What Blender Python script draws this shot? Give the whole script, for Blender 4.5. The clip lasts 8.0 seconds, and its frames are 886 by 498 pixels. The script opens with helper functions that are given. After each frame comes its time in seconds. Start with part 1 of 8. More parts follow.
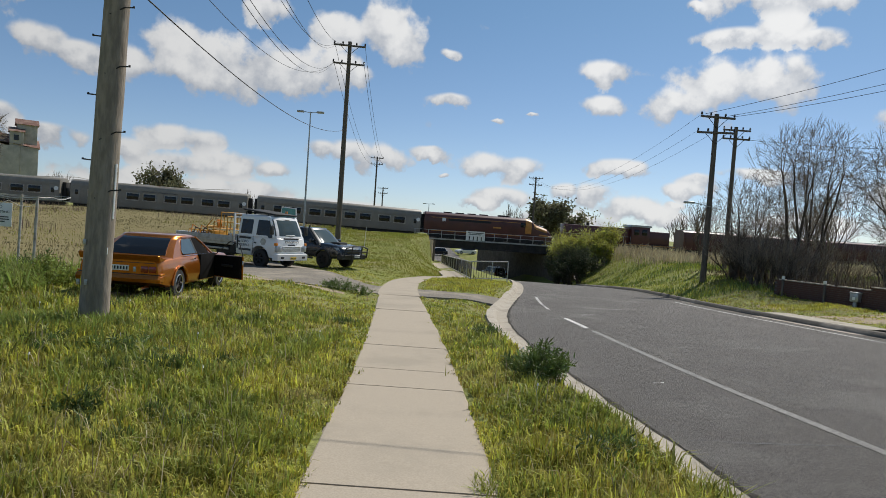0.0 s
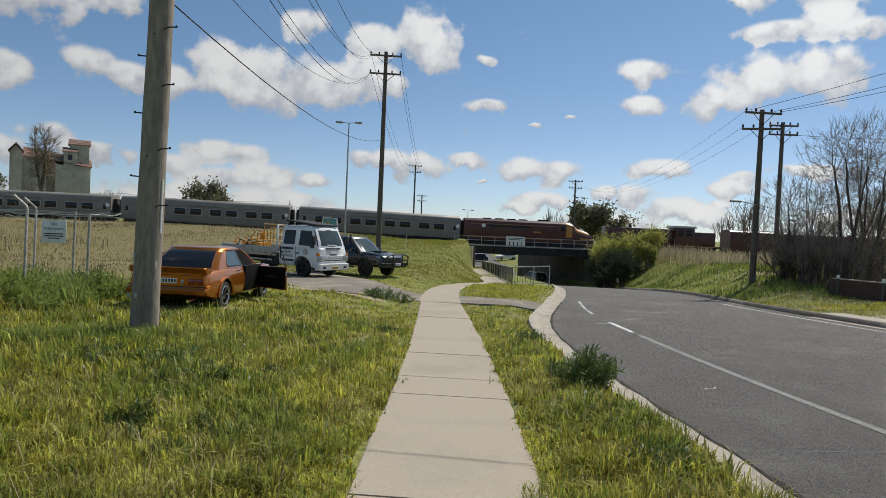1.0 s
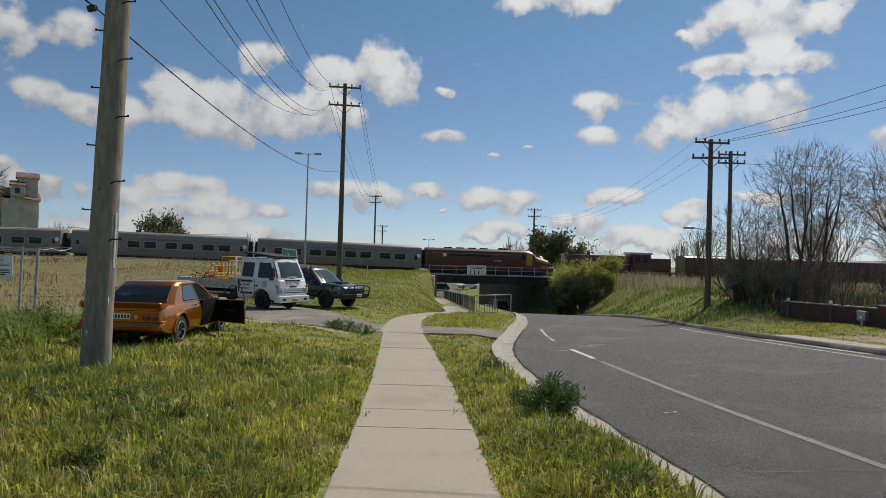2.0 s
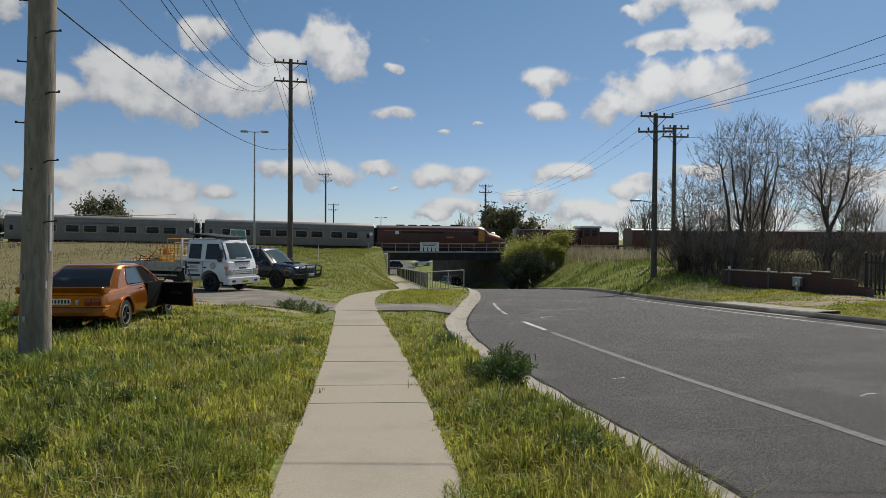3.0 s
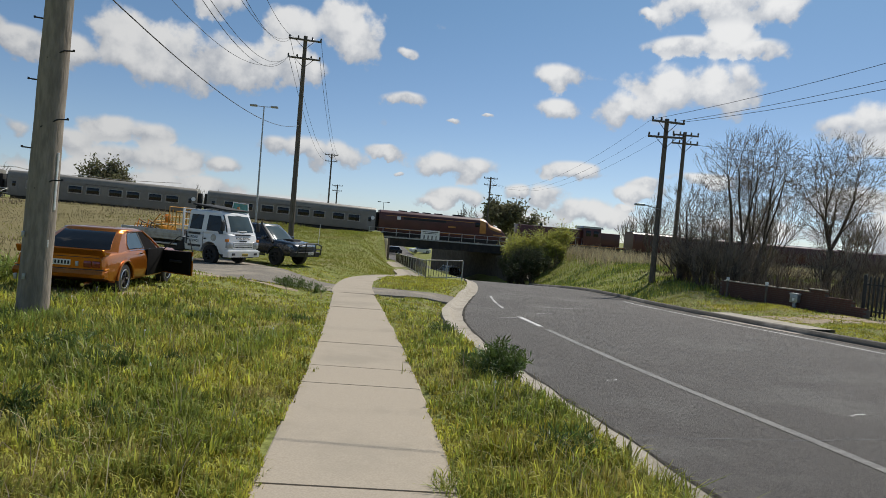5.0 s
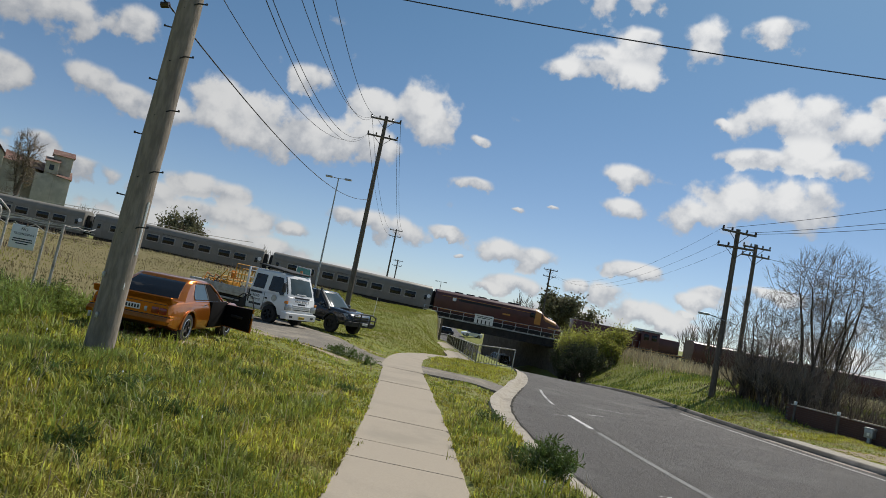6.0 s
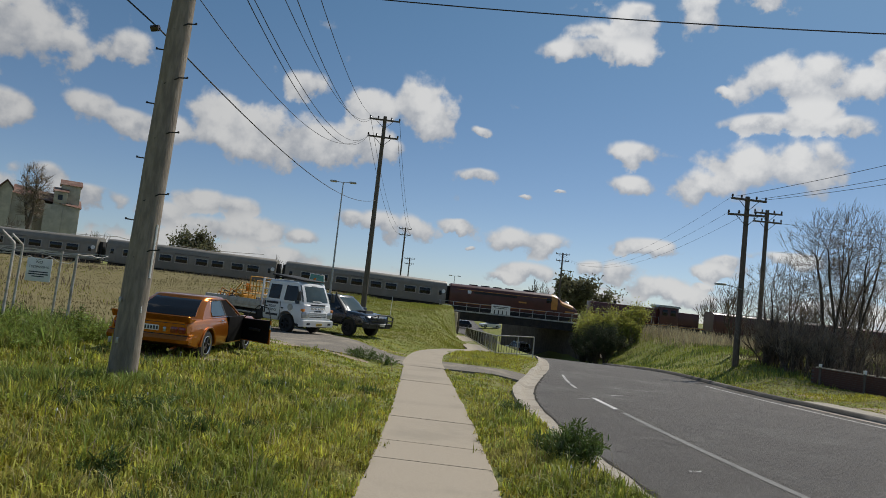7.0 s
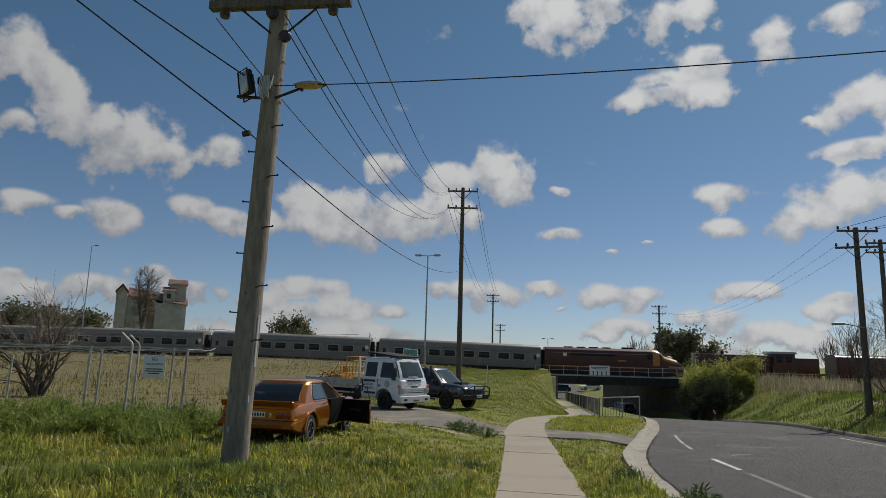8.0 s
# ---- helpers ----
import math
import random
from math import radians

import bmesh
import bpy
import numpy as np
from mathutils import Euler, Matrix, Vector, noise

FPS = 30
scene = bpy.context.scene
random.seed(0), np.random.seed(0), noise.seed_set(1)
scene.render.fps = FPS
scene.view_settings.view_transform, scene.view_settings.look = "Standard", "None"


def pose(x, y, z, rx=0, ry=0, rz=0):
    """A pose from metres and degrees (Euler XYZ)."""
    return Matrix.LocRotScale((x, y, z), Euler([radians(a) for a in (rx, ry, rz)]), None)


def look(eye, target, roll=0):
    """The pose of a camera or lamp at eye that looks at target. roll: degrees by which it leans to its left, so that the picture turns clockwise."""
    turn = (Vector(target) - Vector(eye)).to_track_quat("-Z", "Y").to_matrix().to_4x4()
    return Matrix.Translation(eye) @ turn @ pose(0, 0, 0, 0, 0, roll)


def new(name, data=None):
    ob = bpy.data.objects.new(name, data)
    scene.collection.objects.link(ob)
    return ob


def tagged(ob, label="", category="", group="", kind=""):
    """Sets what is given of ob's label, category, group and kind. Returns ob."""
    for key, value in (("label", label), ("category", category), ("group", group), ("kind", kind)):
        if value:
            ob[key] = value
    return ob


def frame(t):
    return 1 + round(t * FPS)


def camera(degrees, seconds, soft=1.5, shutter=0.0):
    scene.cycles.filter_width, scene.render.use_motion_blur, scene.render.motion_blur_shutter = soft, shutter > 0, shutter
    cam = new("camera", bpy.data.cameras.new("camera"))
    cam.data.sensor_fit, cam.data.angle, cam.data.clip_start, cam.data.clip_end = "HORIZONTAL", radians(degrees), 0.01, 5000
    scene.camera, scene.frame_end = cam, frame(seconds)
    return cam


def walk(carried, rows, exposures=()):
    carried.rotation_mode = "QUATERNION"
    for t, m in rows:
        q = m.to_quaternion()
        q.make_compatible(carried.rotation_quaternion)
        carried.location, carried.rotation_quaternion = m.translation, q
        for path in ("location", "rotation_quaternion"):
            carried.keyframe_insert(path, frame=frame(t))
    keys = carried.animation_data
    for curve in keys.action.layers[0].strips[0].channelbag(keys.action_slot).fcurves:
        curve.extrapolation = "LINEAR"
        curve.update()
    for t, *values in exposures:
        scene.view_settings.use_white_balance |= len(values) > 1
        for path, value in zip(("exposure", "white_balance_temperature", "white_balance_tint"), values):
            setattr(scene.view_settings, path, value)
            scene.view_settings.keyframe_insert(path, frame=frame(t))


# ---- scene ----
# ---------------------------------------------------------------- camera
cam = camera(69.14, 8.0, soft=0.6)
# seconds, place, yaw, pitch, roll
ROWS = [(0.0, 0.048, -0.044, 1.515, 0.21, -2.16, -4.00), (0.5, 0.050, -0.044, 1.531, 0.46, -2.07, -2.97),
        (1.0, 0.033, 0.013, 1.517, 3.73, -1.79, -2.53), (1.5, 0.031, 0.005, 1.525, 1.55, 1.38, -1.42),
        (1.7, 0.029, 0.005, 1.519, 1.18, 0.37, -2.02), (2.8, 0.029, 0.009, 1.524, -2.83, 3.57, 0.88),
        (3.0, 0.052, 0.010, 1.484, -3.94, -0.96, -0.41), (3.5, 0.038, 0.039, 1.488, -5.10, -0.74, -3.23),
        (4.0, 0.042, 0.027, 1.489, -3.98, -1.01, -2.22), (4.2, 0.046, 0.031, 1.489, -5.54, -2.29, -2.13),
        (5.3, -0.004, 0.013, 1.478, -3.82, -1.41, -5.71), (5.5, -0.000, 0.045, 1.489, -6.54, 1.07, -6.22),
        (6.0, -0.085, 0.028, 1.465, 1.00, 4.79, -11.30), (6.1, -0.073, -0.060, 1.472, 5.34, 2.86, -10.26),
        (6.5, -0.032, 0.013, 1.512, -0.52, 2.20, -4.55), (7.0, -0.051, -0.012, 1.490, 2.40, 4.07, -6.20),
        (7.5, -0.064, -0.026, 1.492, 5.30, 6.23, -5.76), (8.0, -0.079, -0.039, 1.513, 10.66, 9.48, -1.65)]
walk(cam, [(t, pose(x, y, z, 90 + p, r, yaw)) for t, x, y, z, yaw, p, r in ROWS], exposures=((0.0, 0.0), (1.0, -0.02), (1.5, -0.12), (3.0, -0.25), (3.5, -0.16), (4.0, -0.12), (5.5, -0.05), (6.5, -0.22), (7.0, -0.30), (8.0, -0.52)))

# ---------------------------------------------------------------- light
SUN_AZ, SUN_EL = 37.0, 50.0  # degrees clockwise from +y, degrees up
world = bpy.data.worlds.new("sky")
scene.world = world
world.use_nodes = True
wt = world.node_tree
wt.nodes.clear()
sun_dir = Vector((math.sin(radians(SUN_AZ)) * math.cos(radians(SUN_EL)), math.cos(radians(SUN_AZ)) * math.cos(radians(SUN_EL)), math.sin(radians(SUN_EL))))
sun = new("sun", bpy.data.lights.new("sun", "SUN"))
sun.data.energy, sun.data.angle, sun.data.color = 4.6, radians(0.53), (1.0, 0.95, 0.87)
sun.matrix_world = look((0, 0, 0), -sun_dir)

# azimuth, elevation, half width, half height of the cumulus clouds, in degrees
CLOUDS = [(-26.3, 10.9, 1.8, 1.3), (-22.9, 12.4, 2.9, 2.4), (-20.0, 11.7, 3.6, 2.6), (-16.7, 12.0, 3.0, 2.1), (-13.5, 11.9, 3.1, 1.9), (-10.4, 12.5, 3.0, 2.1), (-10.2, 15.3, 2.8, 1.9), (-6.5, 16.4, 2.9, 2.2)]
CLOUDS += [(-4.9, 15.5, 1.9, 1.8), (-16.5, 16.5, 1.8, 1.4), (-8.0, 12.2, 1.4, 1.0), (-0.8, 14.6, 1.1, 0.5), (-0.2, 10.8, 2.0, 0.7), (4.8, 9.2, 0.8, 0.3), (7.5, 10.0, 0.5, 0.2), (13.7, 13.6, 2.9, 1.1)]
CLOUDS += [(12.2, 13.6, 1.4, 1.0), (13.0, 11.0, 2.1, 0.9), (24.1, 19.3, 3.4, 1.5), (27.2, 19.8, 2.6, 1.6), (29.2, 18.9, 2.4, 1.4), (31.6, 20.5, 1.7, 0.8), (19.7, 18.9, 0.9, 0.4), (22.8, 16.3, 2.8, 0.8)]
CLOUDS += [(26.2, 16.6, 2.7, 1.2), (28.7, 15.9, 2.2, 0.8), (19.1, 11.1, 2.6, 1.5), (21.8, 12.6, 2.8, 2.1), (25.5, 12.7, 2.7, 2.2), (27.6, 13.3, 1.7, 1.7), (35.2, 9.9, 1.9, 1.2), (37.6, 10.2, 2.6, 1.6)]
CLOUDS += [(40.1, 10.8, 1.7, 1.6), (-26.5, 4.1, 1.8, 1.1), (-24.1, 5.4, 2.0, 1.2), (-21.1, 5.3, 2.4, 1.1), (-19.6, 3.7, 3.2, 1.3), (-23.1, 3.2, 3.4, 1.3), (-25.9, 1.7, 2.1, 1.3), (-15.7, 3.6, 1.7, 0.8)]
CLOUDS += [(-16.8, 1.6, 3.0, 1.1), (-20.6, 1.5, 2.8, 1.1), (-11.0, 5.7, 2.3, 0.9), (-8.7, 5.6, 2.3, 1.2), (-6.0, 5.4, 1.8, 1.3), (-1.9, 6.4, 1.6, 0.5), (-0.7, 4.3, 0.5, 0.3), (3.5, 5.3, 2.6, 1.2)]
CLOUDS += [(6.0, 5.4, 2.5, 1.0), (4.3, 2.8, 2.6, 0.9), (2.6, 2.2, 1.5, 0.5), (14.5, 5.9, 2.5, 0.8), (12.8, 3.3, 2.2, 1.2), (15.6, 2.3, 2.9, 1.3), (17.6, 2.1, 2.4, 0.9), (10.5, 3.6, 1.5, 0.8)]
CLOUDS += [(19.8, 4.3, 1.9, 0.7), (21.2, 5.1, 1.6, 0.6), (25.3, 5.7, 2.7, 0.6), (19.2, 3.0, 1.0, 0.4), (39.9, 4.4, 1.6, 1.3), (38.6, 3.0, 1.4, 0.8), (41.1, 2.8, 1.7, 1.2), (8.9, 22.2, 3.8, 1.0)]
CLOUDS += [(11.4, 22.0, 2.0, 0.9), (-46.0, 21.4, 1.8, 2.0), (-44.1, 19.9, 2.0, 2.4), (-42.3, 17.7, 2.3, 2.9), (-39.7, 16.5, 2.8, 2.8), (-36.7, 16.3, 3.0, 2.4), (-34.5, 15.5, 2.0, 1.4), (-30.7, 16.5, 1.8, 1.3)]
CLOUDS += [(-45.9, 16.3, 1.1, 1.0), (-45.0, 10.7, 1.6, 0.8), (-38.9, 10.4, 2.5, 1.2), (-41.8, 10.2, 1.7, 0.6), (-32.5, 11.5, 2.1, 1.2), (-30.0, 11.1, 2.3, 0.9), (-2.6, 29.7, 2.9, 1.3), (0.0, 28.7, 3.1, 2.0)]
CLOUDS += [(3.1, 29.6, 2.6, 1.1), (8.6, 28.2, 2.9, 1.5), (11.5, 28.4, 2.8, 1.3), (17.6, 25.1, 1.8, 1.6), (23.3, 26.0, 2.2, 1.0), (5.8, 21.9, 1.9, 0.8), (9.4, 23.0, 2.8, 1.4), (11.8, 24.1, 2.1, 1.6)]
CLOUDS += [(12.3, 24.9, 1.8, 0.9), (23.5, 19.9, 2.2, 1.7), (4.8, 9.2, 0.7, 0.2), (7.5, 10.0, 0.5, 0.2), (-43.3, 4.0, 2.5, 0.9), (-39.2, 4.7, 2.3, 1.0), (-35.3, 5.8, 1.9, 1.0), (-44.8, 4.9, 1.4, 0.7)]
CLOUDS += [(-32.2, 4.8, 2.6, 0.8), (36.0, 4.2, 4.0, 1.4), (41.0, 9.0, 4.0, 1.8), (43.0, 16.0, 4.0, 1.6), (-47.0, 4.0, 4.0, 1.4), (30.0, 1.8, 5.0, 1.0), (-27.0, 1.0, 9.0, 1.0), (-10.0, 0.8, 6.0, 0.8)]
CLOUDS += [(10.0, 1.0, 6.0, 0.8)]


def wn(kind, **values):
    n = wt.nodes.new(kind)
    for key, value in values.items():
        setattr(n, key, value)
    return n


def wmath(op, a, b=None, c=None):
    n = wn("ShaderNodeMath", operation=op)
    for i, v in enumerate((a, b, c)):
        if v is None:
            continue
        if isinstance(v, (int, float)):
            n.inputs[i].default_value = v
        else:
            wt.links.new(v, n.inputs[i])
    return n.outputs[0]


def wvec(op, a, b=None):
    n = wn("ShaderNodeVectorMath", operation=op)
    for i, v in enumerate((a, b)):
        if v is None:
            continue
        if isinstance(v, tuple):
            n.inputs[i].default_value = v
        else:
            wt.links.new(v, n.inputs[i])
    return n.outputs["Value"] if op == "LENGTH" else n.outputs[0]


def build_sky():
    sky = wn("ShaderNodeTexSky", sky_type="NISHITA", sun_disc=False, sun_elevation=radians(SUN_EL), sun_rotation=radians(SUN_AZ))
    sky.air_density, sky.dust_density, sky.ozone_density = 0.80, 0.5, 1.4
    sky.altitude = 900.0
    way = wn("ShaderNodeTexCoord").outputs["Generated"]
    sep = wn("ShaderNodeSeparateXYZ")
    wt.links.new(way, sep.inputs[0])
    az = wmath("DEGREES", wmath("ARCTAN2", sep.outputs[0], sep.outputs[1]))
    el = wmath("DEGREES", wmath("ARCSINE", sep.outputs[2]))

    def puff(scale, detail, rough):
        n = wn("ShaderNodeTexNoise")
        n.inputs["Scale"].default_value, n.inputs["Detail"].default_value, n.inputs["Roughness"].default_value = scale, detail, rough
        wt.links.new(way, n.inputs["Vector"])
        return n.outputs["Fac"]
    fine, broad = puff(25.0, 8.0, 0.53), puff(9.0, 3.0, 0.5)
    place = wn("ShaderNodeCombineXYZ")
    wt.links.new(wmath("ADD", az, wmath("MULTIPLY", wmath("SUBTRACT", broad, 0.5), 3.4)), place.inputs[0])
    wt.links.new(wmath("ADD", el, wmath("MULTIPLY", wmath("SUBTRACT", fine, 0.5), 2.2)), place.inputs[1])

    def field(lift):
        best = None
        for a, e, w, h in CLOUDS:
            d = wvec("LENGTH", wvec("MULTIPLY", wvec("SUBTRACT", place.outputs[0], (a, e + lift * h, 0)), (0.84 / w, 0.82 / h, 0)))
            best = d if best is None else wmath("SMOOTH_MIN", best, d, 0.15)
        return wmath("SUBTRACT", 1.0, best)
    body = field(0.0)
    top = field(0.55)
    # loose clouds over the rest of the sky, outside the part that is seen
    away = wmath("GREATER_THAN", wmath("ABSOLUTE", az), 48.0)
    loose = wmath("MULTIPLY", wmath("MULTIPLY", away, wmath("SUBTRACT", broad, 0.5)), 5.0)
    body = wmath("MAXIMUM", body, wmath("SUBTRACT", loose, 0.35))
    # a broken bank of cloud all round, low over the land
    low_bank = wmath("MULTIPLY", wmath("SUBTRACT", puff(9.0, 4.0, 0.55), 0.47), 4.0)
    body = wmath("MAXIMUM", body, wmath("SUBTRACT", low_bank, wmath("ADD", 0.15, wmath("MULTIPLY", wmath("ABSOLUTE", wmath("SUBTRACT", el, 2.0)), 0.30))))
    rough = wmath("MULTIPLY", wmath("SUBTRACT", fine, 0.5), 2.2)
    ramp = wn("ShaderNodeMapRange", interpolation_type="SMOOTHSTEP")
    ramp.inputs[1].default_value, ramp.inputs[2].default_value = 0.02, 0.44
    wt.links.new(wmath("ADD", body, rough), ramp.inputs[0])
    lit = wn("ShaderNodeMapRange", interpolation_type="SMOOTHSTEP")
    lit.inputs[1].default_value, lit.inputs[2].default_value = -0.30, 0.95
    wt.links.new(wmath("ADD", top, wmath("MULTIPLY", rough, 1.1)), lit.inputs[0])
    shade = wn("ShaderNodeMix", data_type="RGBA")
    shade.inputs[6].default_value, shade.inputs[7].default_value = (4.3, 4.6, 5.1, 1), (7.9, 7.9, 7.85, 1)
    wt.links.new(lit.outputs[0], shade.inputs[0])
    mix = wn("ShaderNodeMix", data_type="RGBA")
    wt.links.new(wmath("MULTIPLY", ramp.outputs[0], 0.96), mix.inputs[0])
    tint = wn("ShaderNodeMix", data_type="RGBA", blend_type="MULTIPLY")
    tint.inputs[0].default_value = 1.0
    clear_air = wn("ShaderNodeMix", data_type="RGBA")
    clear_air.inputs[6].default_value, clear_air.inputs[7].default_value = (0.97, 0.99, 1.03, 1), (0.87, 1.15, 1.13, 1)
    height = wn("ShaderNodeMapRange", interpolation_type="SMOOTHSTEP")
    height.inputs[1].default_value, height.inputs[2].default_value = 0.0, 32.0
    wt.links.new(el, height.inputs[0])
    wt.links.new(height.outputs[0], clear_air.inputs[0])
    # pale blue air low over the land
    low_air = wn("ShaderNodeMix", data_type="RGBA")
    low_air.inputs[6].default_value = (0.88, 0.94, 1.07, 1)
    near_land = wn("ShaderNodeMapRange", interpolation_type="SMOOTHSTEP")
    near_land.inputs[1].default_value, near_land.inputs[2].default_value = -1.0, 7.0
    wt.links.new(el, near_land.inputs[0])
    wt.links.new(near_land.outputs[0], low_air.inputs[0])
    wt.links.new(clear_air.outputs[2], low_air.inputs[7])
    wt.links.new(low_air.outputs[2], tint.inputs[7])
    wt.links.new(sky.outputs[0], tint.inputs[6])
    wt.links.new(tint.outputs[2], mix.inputs[6])
    # clouds shine more towards the sun
    toward = wn("ShaderNodeVectorMath", operation="DOT_PRODUCT")
    wt.links.new(way, toward.inputs[0])
    toward.inputs[1].default_value = sun_dir[:]
    gain = wn("ShaderNodeMapRange")
    gain.inputs[1].default_value, gain.inputs[2].default_value, gain.inputs[3].default_value, gain.inputs[4].default_value = 0.35, 0.95, 0.88, 1.30
    wt.links.new(toward.outputs["Value"], gain.inputs[0])
    wt.links.new(wvec("SCALE", shade.outputs[2], None), mix.inputs[7])
    wt.links.new(gain.outputs[0], mix.inputs[7].links[0].from_node.inputs["Scale"])
    back = wn("ShaderNodeBackground")
    back.inputs[1].default_value = 0.092
    wt.links.new(mix.outputs[2], back.inputs[0])
    out = wn("ShaderNodeOutputWorld")
    wt.links.new(back.outputs[0], out.inputs[0])


build_sky()
# ---------------------------------------------------------------- materials
def material(name, color, rough=0.6, metal=0.0, vary=0.25, scale=8.0, stain=None, stain_scale=0.7, stain_amount=0.5, bump=0.2, bump_scale=60.0,
             coat=0.0, specular=0.5, island=0.0, translucent=0.0, detail=6.0, stretch=1.0):
    """A surface with grain at two scales: colour varied by noise, larger stains towards a second colour, and fine relief."""
    m = bpy.data.materials.new(name)
    m.use_nodes = True
    nt = m.node_tree
    b = nt.nodes["Principled BSDF"]
    co = nt.nodes.new("ShaderNodeTexCoord")

    def noise_tex(s, d=detail, r=0.6):
        n = nt.nodes.new("ShaderNodeTexNoise")
        n.inputs["Scale"].default_value, n.inputs["Detail"].default_value, n.inputs["Roughness"].default_value = s, d, r
        if stretch != 1.0:
            lay = nt.nodes.new("ShaderNodeMapping")
            lay.inputs["Scale"].default_value = (1.0, 1.0, stretch)
            nt.links.new(co.outputs["Object"], lay.inputs["Vector"])
            nt.links.new(lay.outputs[0], n.inputs["Vector"])
        else:
            nt.links.new(co.outputs["Object"], n.inputs["Vector"])
        return n.outputs["Fac"]

    def mix(fac, a, c, blend="MIX"):
        n = nt.nodes.new("ShaderNodeMix")
        n.data_type, n.blend_type = "RGBA", blend
        for sock, v in ((n.inputs[0], fac), (n.inputs[6], a), (n.inputs[7], c)):
            if isinstance(v, (int, float)):
                sock.default_value = v
            elif isinstance(v, tuple):
                sock.default_value = (*v, 1)
            else:
                nt.links.new(v, sock)
        return n.outputs[2]

    def ramp(src, lo, hi):
        n = nt.nodes.new("ShaderNodeMapRange")
        n.interpolation_type = "SMOOTHSTEP"
        n.inputs[1].default_value, n.inputs[2].default_value = lo, hi
        nt.links.new(src, n.inputs[0])
        return n.outputs[0]
    grain = ramp(noise_tex(scale), 0.3, 0.7)
    dark = tuple(c * (1 - vary) for c in color)
    light = tuple(min(1.0, c * (1 + vary * 0.7)) for c in color)
    col = mix(grain, dark, light)
    if stain:
        patch = ramp(noise_tex(stain_scale, 5.0, 0.65), 0.48, 0.68)
        n = nt.nodes.new("ShaderNodeMath")
        n.operation = "MULTIPLY"
        n.inputs[1].default_value = stain_amount
        nt.links.new(patch, n.inputs[0])
        col = mix(n.outputs[0], col, stain)
    if island:
        info = nt.nodes.new("ShaderNodeNewGeometry")
        hsv = nt.nodes.new("ShaderNodeHueSaturation")
        span = nt.nodes.new("ShaderNodeMapRange")
        span.inputs[3].default_value, span.inputs[4].default_value = 1 - island, 1 + island
        nt.links.new(info.outputs["Random Per Island"], span.inputs[0])
        nt.links.new(span.outputs[0], hsv.inputs["Value"])
        hue = nt.nodes.new("ShaderNodeMapRange")
        hue.inputs[3].default_value, hue.inputs[4].default_value = 0.5 - island * 0.06, 0.5 + island * 0.05
        nt.links.new(info.outputs["Random Per Island"], hue.inputs[0])
        nt.links.new(hue.outputs[0], hsv.inputs["Hue"])
        nt.links.new(col, hsv.inputs["Color"])
        col = hsv.outputs[0]
    nt.links.new(col, b.inputs["Base Color"])
    b.inputs["Roughness"].default_value, b.inputs["Metallic"].default_value = rough, metal
    b.inputs["Specular IOR Level"].default_value = specular
    b.inputs["Coat Weight"].default_value = coat
    b.inputs["Coat Roughness"].default_value = 0.05
    if bump:
        bp = nt.nodes.new("ShaderNodeBump")
        bp.inputs["Strength"].default_value, bp.inputs["Distance"].default_value = bump, 0.02
        nt.links.new(noise_tex(bump_scale, 4.0), bp.inputs["Height"])
        nt.links.new(bp.outputs[0], b.inputs["Normal"])
    if translucent:
        tr = nt.nodes.new("ShaderNodeBsdfTranslucent")
        nt.links.new(col, tr.inputs[0])
        ms = nt.nodes.new("ShaderNodeMixShader")
        ms.inputs[0].default_value = translucent
        nt.links.new(b.outputs[0], ms.inputs[1])
        nt.links.new(tr.outputs[0], ms.inputs[2])
        nt.links.new(ms.outputs[0], nt.nodes["Material Output"].inputs[0])
    return m


def glass(name, tint, rough=0.03):
    m = material(name, tint, rough, 0.0, 0.1, 3.0, bump=0.0, specular=0.4)
    return m


